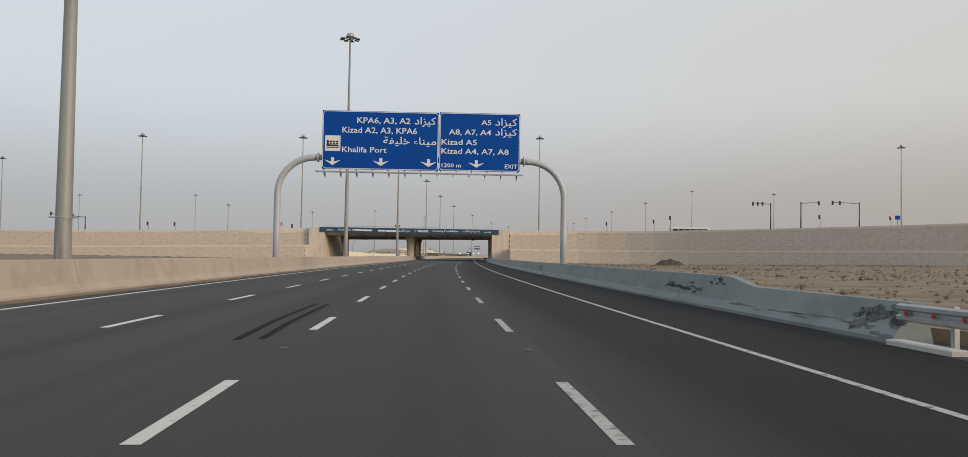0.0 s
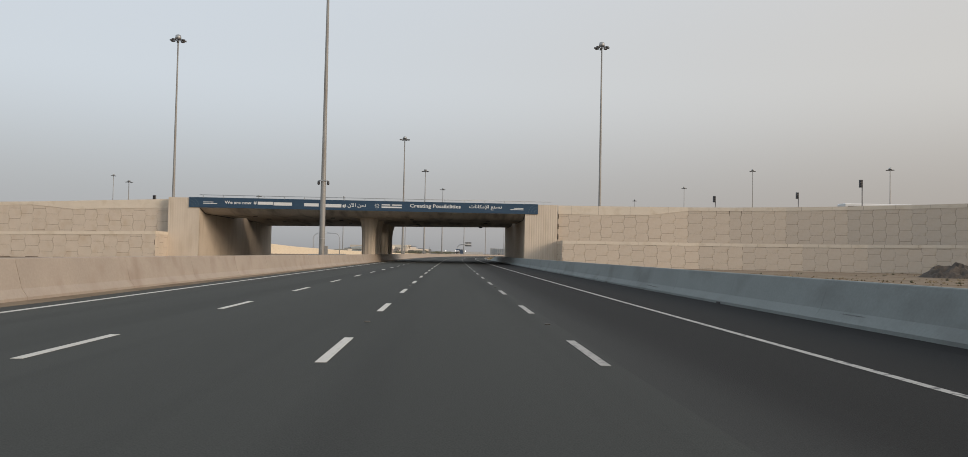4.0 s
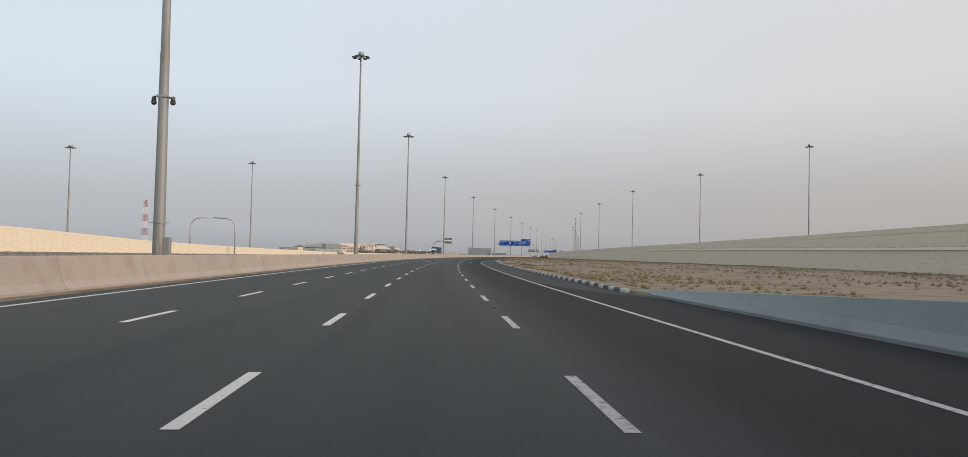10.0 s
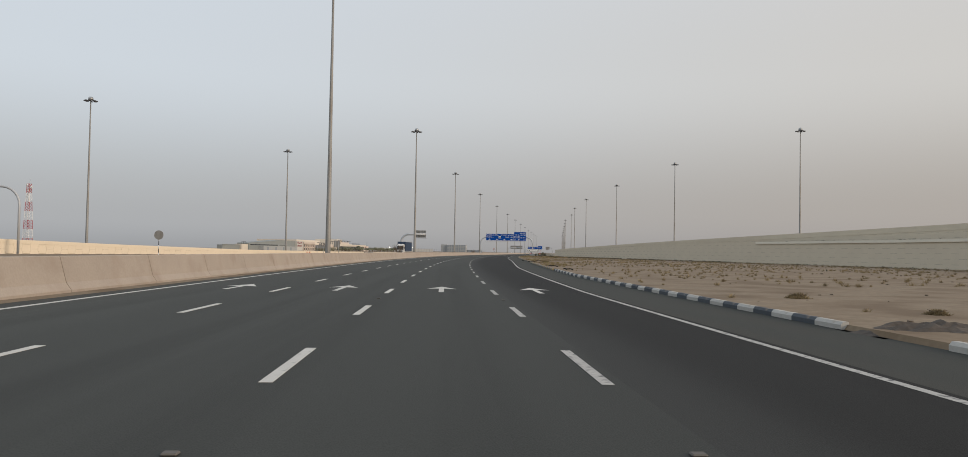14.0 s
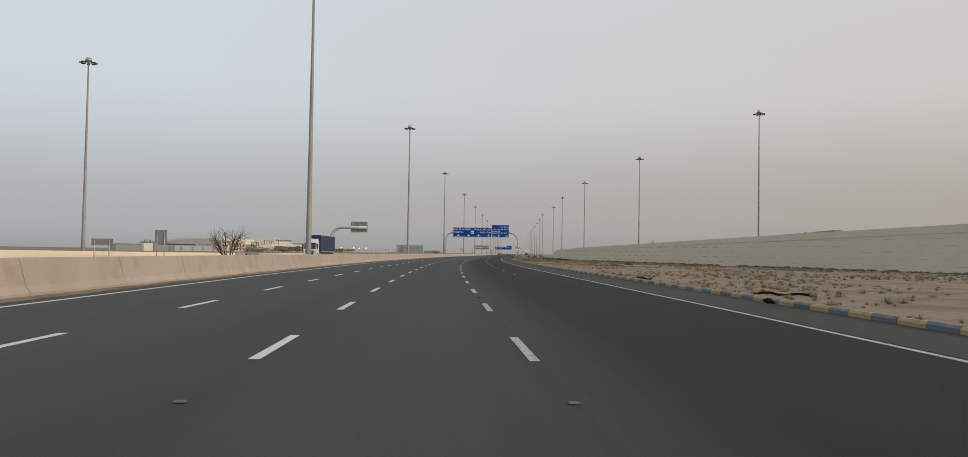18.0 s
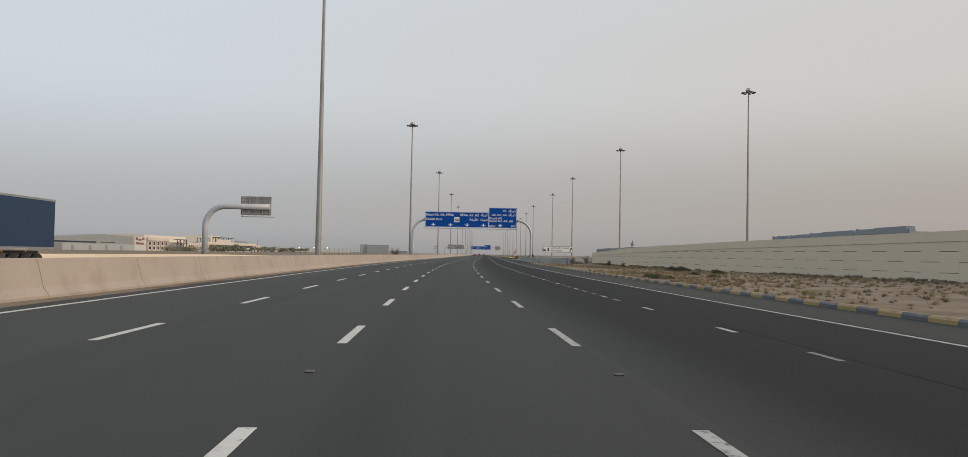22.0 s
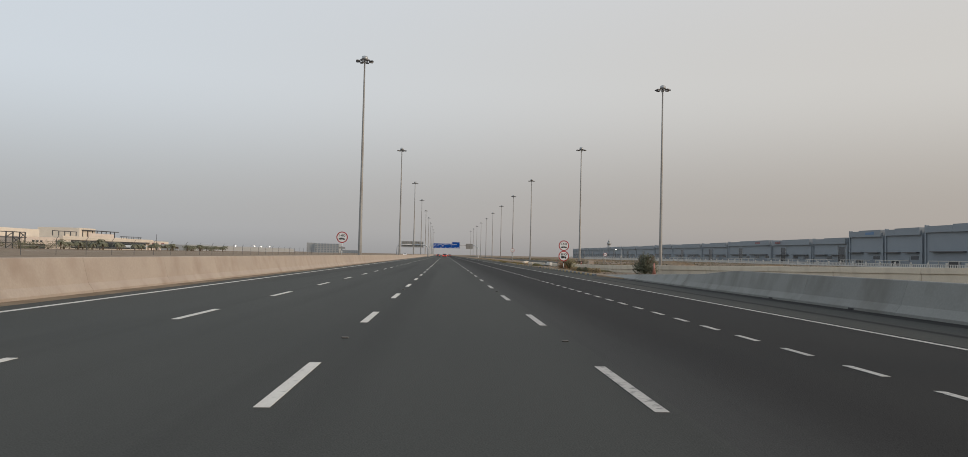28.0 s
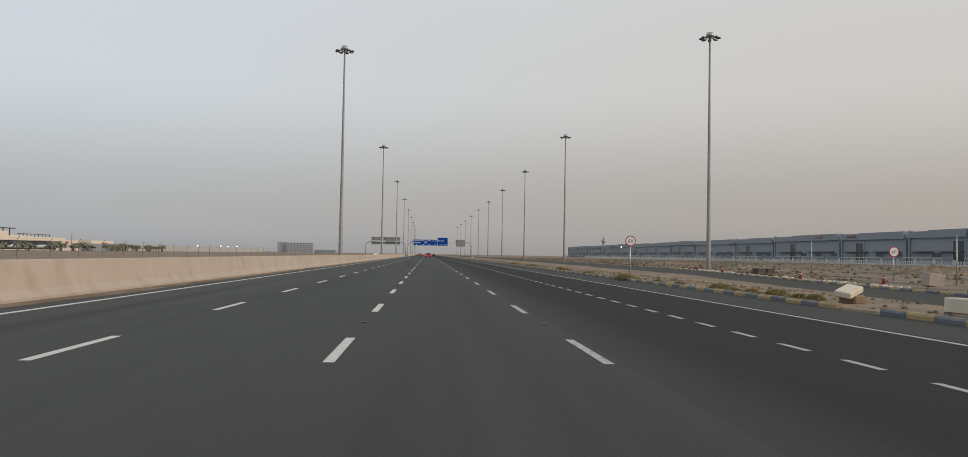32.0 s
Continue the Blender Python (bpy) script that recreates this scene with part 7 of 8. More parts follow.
box(bm, 0.02, 0.2, 24, 40, 5.6, 7.4)
part("wordmark_bar", bm, M_SIGN_DULL, b)
b = thing("grey_hall", stand(1480, -230), "long low grey hall in the distance", "building")
facade(b, 520, 40, 5.2, M_CLAD_PALE)
b = thing("apartment_block", Matrix.Translation((212, 2122, 0)) @ Matrix.Rotation(radians(-14), 4, "Z"), "distant five-storey apartment block with rows of balconies", "building")
bm = bmesh.new()
box(bm, 0, 42, 0, 20, -1, 15.6)
box(bm, -14, 0, 4, 20, -1, 16.6)
part("wall", bm, M_CLAD_PALE, b)
for fl in range(5):
    for k in range(8):
        bm = bmesh.new()
        box(bm, 1.2 + 5.1 * k, 4.4 + 5.1 * k, -0.25, -0.02, 1.4 + 3.1 * fl, 3.2 + 3.1 * fl)
        part("window", bm, M_CLAD, b)
b = thing("distant_sheds", Matrix.Translation((250, 2130, 0)) @ Matrix.Rotation(radians(-14), 4, "Z"), "low sheds beside the apartment block", "building")
bm = bmesh.new()
box(bm, 0, 40, 0, 20, -1, 5)
part("wall", bm, M_CLAD, b)
# field fence on the left: posts and wire
root = thing("wire_fence", stand(860, -62), "thin wire fence on tall angled posts", "fence", kind="structure")
inv = root.matrix_basis.inverted()
bm = bmesh.new()
cyl(bm, (0, 0, -0.2), (0, 0, 2.6), 0.045, n=6)
cyl(bm, (0, 0, 2.6), (0.35, 0, 3.1), 0.04, n=6)
me_fp = mesh("fence_post", bm, M_DARK_STEEL)
for k in range(44):
    part("fence_post", me_fp, None, root, m=inv @ stand(860 + 11 * k, -62))
for z in (0.6, 1.4, 2.3, 2.9):
    bm = bmesh.new()
    tube(bm, [inv @ at(860 + 44 * k, -62, z) for k in range(11)], 0.012, 4)
    part("wire", bm, M_GALV, root)

# ---- plants and debris ----
def leaf_clump(bm, c, r, n, size, flat=0.8):
    for _ in range(n):
        d = Vector((random.gauss(0, 1), random.gauss(0, 1), random.gauss(0, flat)))
        d = d.normalized() * r * random.random() ** 0.45
        p = Vector(c) + d
        a = Vector((random.gauss(0, 1), random.gauss(0, 1), random.gauss(0, 1))).normalized()
        b = a.orthogonal().normalized()
        s = size * random.uniform(0.6, 1.4)
        quad(bm, [p - a * s, p + b * s * 0.35, p + a * s, p - b * s * 0.35])


M_CONE = mat("faded_red_plastic", (0.36, 0.17, 0.13), 0.6, var=0.12, big=3, fine=20, bump=0.05)


def build_bush(name, m, r, h, material, label, n=500, twigs=14):
    root = thing(name, m, label, "bush", "roadside bushes")
    bm = bmesh.new()
    for i in range(twigs):
        a = random.uniform(0, 2 * math.pi)
        e = Vector((math.cos(a) * r * random.uniform(0.3, 0.9), math.sin(a) * r * random.uniform(0.3, 0.9), h * random.uniform(0.5, 0.98)))
        tube(bm, [(0, 0, -0.1), e * 0.45 + Vector((0, 0, h * 0.1)), e], 0.012 + 0.012 * r, 4)
    part("trunk", bm, M_TWIG, root)
    bm = bmesh.new()
    for i in range(9):
        a = random.uniform(0, 2 * math.pi)
        q = random.uniform(0.0, 0.62) * r
        leaf_clump(bm, (q * math.cos(a), q * math.sin(a), h * random.uniform(0.25, 0.8)), 0.42 * r, n // 9, 0.045 + 0.03 * r, 0.9)
    part("foliage", bm, material, root, fix=False)
    return root


random.seed(4)
dense = build_bush("bush", stand(803.4, 18.4, 0.1), 1.1, 1.75, M_SCRUB, "dense dusty green roadside bush", 2200, 20)
bm = bmesh.new()
for i in range(14):
    a = i * 2.4
    leaf_clump(bm, (0.62 * math.cos(a), 0.62 * math.sin(a), random.uniform(0.2, 1.25)), 0.5, 150, 0.08, 0.9)
part("lower_foliage", bm, M_SCRUB, dense, fix=False)
cone = thing("traffic_cone", stand(802.4, 18.9, 0.1), "faded red traffic cone standing beside the bush", "traffic cone")
bm = bmesh.new()
cyl(bm, (0, 0, 0.04), (0, 0, 0.95), 0.15, 0.05, 12)
part("body", bm, M_CONE, cone)
bm = bmesh.new()
chamfer(bm, -0.20, 0.20, -0.20, 0.20, -0.05, 0.05, 0.02)
part("base", bm, M_CONE, cone)
build_bush("bush", stand(825.6, 15.4, 0.1), 0.95, 1.25, M_OLIVE, "leggy pale green bush beside the speed signs", 900, 26)
for s, u, r, h, m_, lb in ((815.8, 14.5, 0.4, 0.34, M_TUFT, "small brown dry bush behind the kerb"), (813.0, 14.5, 0.42, 0.38, M_SCRUB, "small dark green shrub behind the kerb"), (811.0, 14.7, 0.6, 0.25, M_SCRUB, "low spreading green shrub behind the kerb"), (809.0, 14.8, 0.35, 0.32, M_TUFT, "small brown dry bush behind the kerb"), (806.2, 14.8, 0.5, 0.3, M_TUFT, "small brown dry bush behind the kerb")):
    build_bush("bush", stand(s, u, 0.08), r, h, m_, lb, 900, 12)
M_RUST_GRASS = mat("rust_dry_grass", (0.27, 0.155, 0.08), 0.9, var=0.3, big=1.0, fine=8, bump=0)
for s, u, r, h in ((829.0, 15.3, 0.9, 0.55), (827.6, 15.6, 0.7, 0.45), (830.6, 15.6, 0.7, 0.5)):
    build_bush("bush", stand(s, u, 0.08), r, h, M_RUST_GRASS, "low rust-brown dry bush before the white wall", 1500, 14)
build_bush("bush", stand(215.6, 16.9, 0.1), 0.45, 1.5, M_SCRUB, "thin bush growing at the wall's foot", 250, 16)
for s, u, r, h in ((706, 21.5, 0.9, 1.5), (712, 19.8, 0.7, 1.2), (694, 17.8, 0.6, 1.0), (684, 21.5, 0.4, 0.9), (676, 22.0, 0.4, 0.7), (720, 20.5, 0.8, 1.2)):
    build_bush("bush", stand(s, u, 0.05), r, h, M_SCRUB, "small dark shrub by the wall", 420, 10)
M_CUSHION = mat("dusty_ochre_green_twigs", (0.27, 0.225, 0.105), 0.95, spec=0.1, var=0.3, big=2.0, fine=10, bump=0)


def build_mound(m, r, h, label, leaf=M_CUSHION):
    """A low cushion of fine grey-green twigs and leaves."""
    root = thing("bush", m, label, "bush", "roadside bushes")
    bm = bmesh.new()
    for k in range(int(2200 * r) + 500):
        a, q = random.uniform(0, 2 * math.pi), r * random.random() ** 0.6
        top = h * max(0.15, 1 - (q / r) ** 2) * random.uniform(0.55, 1.0) * (0.8 + 0.5 * noise.noise((math.cos(a) * q * 3, math.sin(a) * q * 3, r)))
        lean = 0.22 * h
        p = Vector((q * math.cos(a), q * math.sin(a), 0.0))
        e = p + Vector((random.gauss(0, lean), random.gauss(0, lean), top))
        w = Vector((random.gauss(0, 1), random.gauss(0, 1), 0)).normalized() * 0.009
        mid = p.lerp(e, 0.6) + w
        quad(bm, [p - w, mid + w, e, mid - w * 2])
    part("foliage", bm, leaf, root, fix=False)
    bm = bmesh.new()
    for k in range(8):
        a = k * 0.8
        tube(bm, [(0, 0, -0.05), (0.3 * r * math.cos(a), 0.3 * r * math.sin(a), 0.4 * h), (0.7 * r * math.cos(a), 0.7 * r * math.sin(a), 0.6 * h)], 0.008, 4)
    part("trunk", bm, M_TWIG, root)
    return root


for s, u, r, h in ((889.4, 13.3, 0.85, 0.50), (875.2, 13.9, 0.75, 0.45), (871.6, 13.7, 0.42, 0.36), (869.9, 14.0, 0.62, 0.42), (868.3, 14.0, 0.32, 0.30), (867.6, 14.2, 0.36, 0.34), (880.6, 13.7, 0.30, 0.26), (884.0, 13.6, 0.35, 0.26), (902, 13.6, 0.6, 0.4), (918, 14.2, 0.9, 0.45), (940, 14.3, 0.8, 0.45), (962, 14.5, 0.9, 0.45)):
    build_mound(stand(s, u, 0.06), r, h, "low olive-green cushion shrub on the sandy island")
for s, u, r, h in ((631.2, 14.9, 0.60, 0.42), (629.4, 14.8, 0.42, 0.30), (628.3, 14.7, 0.70, 0.44), (627.6, 15.2, 0.55, 0.36), (632.6, 19.6, 0.55, 0.40), (640.5, 20.5, 0.5, 0.4), (646, 24.2, 0.7, 0.6), (658.5, 23.6, 0.8, 0.7), (656.2, 23.9, 0.9, 0.75), (668, 22.6, 0.6, 0.5), (600, 18.5, 0.5, 0.35), (571, 22.5, 0.6, 0.4), (585, 27.0, 0.7, 0.45)):
    build_mound(stand(s, u, 0.06), r, h, "low dusty dark green shrub on the sandy verge", M_SCRUB)
# ochre clumps dotted over the verge beyond the bridge
CLUMPS = ((364.6, 12.0, 0.42), (364.3, 12.4, 0.40), (364.3, 12.8, 0.40), (364.1, 13.2, 0.28), (363.4, 13.2, 0.24), (362.8, 13.5, 0.26), (362.6, 14.1, 0.22), (362.7, 14.7, 0.24), (362.8, 15.2, 0.28), (361.9, 15.7, 0.26), (356.8, 10.5, 0.22), (356.6, 10.7, 0.2), (355.9, 10.8, 0.22), (378.8, 13.1, 0.36), (384.9, 13.6, 0.3), (386.3, 21.1, 0.55), (391.3, 13.1, 0.4),
          (486.2, 14.3, 0.38), (485.3, 14.5, 0.42), (484.8, 14.9, 0.36), (478.7, 14.3, 0.30), (477.8, 14.4, 0.34), (476.6, 14.8, 0.30), (476.5, 15.6, 0.26), (473.6, 12.9, 0.28), (472.7, 17.0, 0.3), (471.6, 16.8, 0.3))
for s, u, r in CLUMPS:
    build_mound(stand(s, u, 0.06), r, r * 0.85, "small round ochre dry bush on the sand", M_TUFT)
build_mound(stand(472.7, 13.5, 0.06), 0.34, 0.42, "small olive-green bush behind the kerb", M_OLIVE)
build_bush("bush", stand(738.0, 14.95, 0.0), 0.5, 1.24, M_SCRUB, "thin dark shrub showing above the barrier", 160, 16)
# bare thorn bushes in the median
for s, u, r, h in ((725.4, -10.95, 1.0, 3.0), (525.0, -11.6, 1.4, 3.6), (364.5, -11.5, 0.55, 2.0)):
    root = thing("thorn_tree", stand(s, u), "dry bare thorn bush growing between the median barriers", "tree", "thorn trees")
    bm = bmesh.new()
    tw_ = bmesh.new()
    for i in range(9):
        a = i * 0.7 + random.uniform(-0.2, 0.2)
        e = Vector((math.cos(a) * r * 0.55, math.sin(a) * r * 0.55, h * random.uniform(0.45, 0.7)))
        tube(bm, [(0, 0, -0.1), e * 0.5 + Vector((0, 0, 0.2)), e], 0.03, 5)
        for j in range(26):
            d = Vector((random.gauss(0, 0.5) + math.cos(a) * 0.5, random.gauss(0, 0.5) + math.sin(a) * 0.5, random.uniform(0.1, 1.1))).normalized()
            st = e * random.uniform(0.55, 1.0)
            tube(tw_, [st, st + d * r * 0.28, st + d * r * 0.5 + Vector((random.gauss(0, 0.12), random.gauss(0, 0.12), random.gauss(0, 0.1)))], 0.008, 3)
    part("trunk", bm, M_TWIG, root)
    part("twig_crown", tw_, M_TWIG, root, fix=False)


# light olive fronds, paled and greyed in colour to imitate distance haze
M_PALM = mat("hazed_palm_frond", (0.160, 0.163, 0.108), 0.85, var=0.3, big=0.6, fine=6, bump=0)


def build_palm(m, h=5.0):
    root = thing("date_palm", m, "date palm in front of the cream building", "palm", "date palms")
    bm = bmesh.new()
    cyl(bm, (0, 0, -0.2), (0.1, 0, h), 0.28, 0.20, 8)
    part("trunk", bm, M_TWIG, root)
    bm = bmesh.new()
    for i in range(30):
        a, lift = i * 2.4, random.uniform(-0.1, 0.9)
        d = Vector((math.cos(a), math.sin(a), 0))
        side = Vector((-math.sin(a), math.cos(a), 0))
        pts = [Vector((0.1, 0, h)) + d * (2.6 * t) + Vector((0, 0, lift * 2.2 * t - 2.2 * t * t)) for t in (0, 0.3, 0.6, 0.85, 1.0)]
        for k, (p, q) in enumerate(zip(pts, pts[1:])):
            w0, w1 = (0.15, 0.36, 0.40, 0.28, 0.05)[k:k + 2]
            quad(bm, [p - side * w0 + Vector((0, 0, -0.1)), p, q, q - side * w1 + Vector((0, 0, -0.1))])
            quad(bm, [p, p + side * w0 + Vector((0, 0, -0.1)), q + side * w1 + Vector((0, 0, -0.1)), q])
    part("crown", bm, M_PALM, root, fix=False)
    return root


palm = build_palm(stand(1150, -172, 0))
for i in range(40):
    s = 1118 + 7.4 * i + random.uniform(-3, 3)
    c = copy_thing(palm, stand(s, -176 + random.uniform(-8, 8), random.uniform(-2.0, -0.6), random.uniform(0, 360)))
for s, u, r, h in ((1062, -186, 6, 2.8), (1072, -186, 6, 3.0), (1082, -186, 5, 2.8), (1104, -188, 6, 3.0), (1118, -188, 6, 3.4), (1130, -188, 6, 3.2), (1144, -187, 6, 3.0), (1156, -186, 6, 2.9), (1168, -186, 6, 3.0), (1302, -186, 6, 3.4), (1345, -190, 6, 4.2), (1360, -192, 5, 3.6), (1376, -195, 5, 3.8), (1400, -195, 5, 4.0), (1424, -195, 5, 3.4), (1440, -200, 6, 4.2)):
    build_bush("hedge_tree", stand(s, u), r, h, M_PALM, "dark green rounded tree before the buildings", 900, 8)

# tufts, joined: nobody could count them
def tufts(name, label, count, place, hmin, hmax, material, blades=9):
    bm_v, bm_f = [], []
    for _ in range(count):
        s, u, z = place()
        while noise.noise((s * 0.06, u * 0.16, 7.0)) < random.uniform(-0.35, 0.45):
            s, u, z = place()
        c = at(s, u, z)
        hh = random.uniform(hmin, hmax)
        spread = hh * random.uniform(0.25, 0.8)
        for _ in range(blades):
            a = random.uniform(0, 2 * math.pi)
            q = abs(random.gauss(0, 0.6))
            o = Vector((math.cos(a) * q * spread, math.sin(a) * q * spread, 0))
            reach, up_z = random.uniform(0.15, 0.75) * hh * (0.4 + q), hh * random.uniform(0.35, 1.0) / (1 + 0.7 * q * q)
            tip = c + o + Vector((math.cos(a) * reach + random.gauss(0, 0.12) * hh, math.sin(a) * reach + random.gauss(0, 0.12) * hh, up_z))
            b_ = random.uniform(0, math.pi)
            w = Vector((math.cos(b_), math.sin(b_), 0)) * (0.005 + 0.017 * hh)
            k = len(bm_v)
            bm_v += [c + o - w, c + o + w, tip]
            bm_f.append((k, k + 1, k + 2))
    me = bpy.data.meshes.new(name)
    me.from_pydata(bm_v, [], bm_f)
    me.materials.append(material)
    tagged(new(name, me), label, "dry grass", kind="stuff")


def in_right_before():
    s = random.uniform(20, 212)
    u = 12 + 95 * random.random() ** 1.2
    return s, u, 0.28 - sunk(s) + rise(u)


def in_after():
    s = random.uniform(296, 690)
    a, b_ = road_right(s) + 0.6, wall_u(s) - 1
    return s, a + (b_ - a) * random.random() ** 0.8, 0.10


def in_verge_far():
    s = random.uniform(440, 695)
    a, b_ = road_right(s) + 0.4, wall_u(s) - 1
    return s, a + (b_ - a) * random.random(), 0.09


def at_wall():
    s = random.uniform(420, 715)
    return s, wall_u(s) - 0.4 - abs(random.gauss(0, 1.2)), 0.08


def at_kerb():
    s = random.uniform(440, 690)
    return s, road_right(s) + random.uniform(0.4, 3.5), 0.10


def in_island():
    s = random.uniform(801, 1050)
    return s, road_right(s) + random.uniform(0.3, 3.8), 0.10


def in_field():
    s = random.uniform(850, 1250)
    return s, service_far(s) + 0.6 + 115 * random.random() ** 1.5, 0.15


random.seed(9)
tufts("dry_tufts_before_bridge", "straw-coloured dry tufts scattered on stony sand", 4200, in_right_before, 0.06, 0.22, M_TUFT, 44)
tufts("dark_scrub_before_bridge", "dark low scrub scattered on the sand", 320, in_right_before, 0.12, 0.36, M_SCRUB, 60)
tufts("dry_tufts_verge", "straw-coloured dry tufts on the sandy verge", 5200, in_after, 0.08, 0.30, M_TUFT, 56)
tufts("verge_scrub", "thick ochre and brown dry scrub along the verge", 2400, in_verge_far, 0.07, 0.24, M_TUFT, 72)
tufts("verge_dark_scrub", "dark olive scrub dotted over the verge", 420, in_verge_far, 0.10, 0.30, M_SCRUB, 44)
tufts("wall_foot_scrub", "dark scrub along the foot of the ramp wall", 1300, at_wall, 0.10, 0.36, M_SCRUB, 40)


def on_ledge():
    s = random.uniform(330, 520)
    return s, wall_u(s) - 0.6 - 0.5 * random.random(), float(np.interp(s, (300, 390, 440, 520), (3.5, 3.75, 4.08, 4.15))) - 0.1


tufts("ledge_scrub", "dark scrub growing in clumps on the wall's ledge", 150, on_ledge, 0.18, 0.42, M_SCRUB, 40)


def behind_barrier_end():
    s = random.uniform(262, 350)
    return s, 10.9 + 9.0 * random.random() ** 1.6, 0.10


tufts("ochre_tufts", "ochre-green dry tufts behind the barrier's end", 520, behind_barrier_end, 0.10, 0.26, M_CUSHION, 60)
tufts("kerb_tufts", "thin dry tufts behind the kerb", 150, at_kerb, 0.08, 0.26, M_CUSHION, 70)
tufts("kerb_dry_tufts", "brown dry tufts behind the kerb", 420, at_kerb, 0.06, 0.20, M_TUFT, 50)
tufts("island_tufts", "dry tufts on the sandy island", 900, in_island, 0.05, 0.16, M_TUFT, 30)
tufts("field_scrub", "dry brown scrub over the rough field", 4600, in_field, 0.08, 0.28, M_TUFT, 50)
tufts("dark_field_scrub", "dark green low scrub in patches over the rough field", 1600, in_field, 0.10, 0.32, M_SCRUB, 60)


def stones(name, label, count, place, rmin, rmax, material=M_STONE):
    """Angular stones half sunk in the sand."""
    vs, fs = [], []
    for _ in range(count):
        s, u, z = place()
        c, r = at(s, u, z), rmin + (rmax - rmin) * random.random() ** 2.5
        k, a0 = len(vs), random.uniform(0, 6)
        for lvl, w in ((-0.25, 1.0), (0.45, 0.7)):
            for i in range(5):
                a = a0 + i * 1.2566 + random.uniform(-0.3, 0.3)
                vs.append(c + Vector((math.cos(a) * r * w * random.uniform(0.7, 1.3), math.sin(a) * r * w * random.uniform(0.7, 1.3), r * lvl * random.uniform(0.7, 1.2))))
        fs += [(k + i, k + (i + 1) % 5, k + 5 + (i + 1) % 5, k + 5 + i) for i in range(5)] + [tuple(k + 5 + i for i in range(5))]
    me = bpy.data.meshes.new(name)
    me.from_pydata(vs, [], fs)
    me.materials.append(material)
    tagged(new(name, me), label, "stones", kind="stuff")


def rubble_foot():
    s = random.uniform(540, 715)
    while noise.noise((s * 0.21, 3.0, 1.0)) < random.uniform(-0.6, 0.3):
        s = random.uniform(540, 715)
    return s, wall_u(s) - 0.5 - abs(random.gauss(0, 1.3)), 0.08


random.seed(15)
stones("wall_foot_rubble", "dark stones and rubble along the wall's foot", 620, rubble_foot, 0.06, 0.50)
stones("verge_stones", "brown stones scattered over the sandy verge", 1900, in_after, 0.03, 0.13)
stones("island_stones", "brown stones on the sandy island", 1500, in_island, 0.02, 0.10)
stones("field_stones", "brown stones scattered over the rough field", 1500, in_field, 0.05, 0.30)


def along_far_kerb():
    s = random.uniform(880, 940)
    while noise.noise((s * 0.13, 5.0, 2.0)) < random.uniform(-0.4, 0.4):
        s = random.uniform(880, 940)
    return s, service_far(s) + 0.7 + abs(random.gauss(0, 0.7)), 0.10




def by_low_wall():
    s = random.uniform(812, 848)
    return s, 17.4 - (s - 812) * 0.028 - abs(random.gauss(0, 0.5)), 0.06


tufts("wall_foot_tufts", "olive dry grass along the foot of the low wall", 260, by_low_wall, 0.08, 0.26, M_OLIVE, 60)
stones("pale_rubble", "pale crushed concrete strewn behind the far kerb", 900, along_far_kerb, 0.03, 0.13, M_LOW_WALL)
stones("stones_before_bridge", "brown stones scattered beside the carriageway", 2600, in_right_before, 0.03, 0.11)


def heap(name, label, m, rx, ry, h, material):
    bm = bmesh.new()
    n = 20
    grid = [[bm.verts.new((rx * (2 * i / n - 1), ry * (2 * j / n - 1), h * max(0, 1 - ((2 * i / n - 1) ** 2 + (2 * j / n - 1) ** 2)) ** 0.8 * (0.75 + 0.5 * noise.noise((i * 0.45, j * 0.45, 2.0))) - 0.05)) for j in range(n + 1)] for i in range(n + 1)]
    for i in range(n):
        for j in range(n):
            bm.faces.new((grid[i][j], grid[i + 1][j], grid[i + 1][j + 1], grid[i][j + 1]))
    return tagged(part(name, bm, material, m=m), label, "rubble heap", "heaps")


heap("debris_mound", "dark heap of dumped rubble on the sand", stand(180, 50.9, 0.0), 3.4, 2.6, 1.5, M_SOIL)
heap("debris_mound", "dark broken asphalt strewn behind the kerb", stand(344.8, 11.0, 0.06), 1.0, 3.0, 0.22, M_SOIL)
heap("debris_mound", "small dark heap of asphalt rubble beside the road", stand(381, 11.2, 0.05), 1.6, 0.9, 0.28, M_SOIL)
heap("debris_mound", "dark line of dirt and rubble on the sandy verge", stand(467.6, 13.0, 0.05, 17), 0.22, 2.8, 0.12, M_SOIL)
random.seed(44)
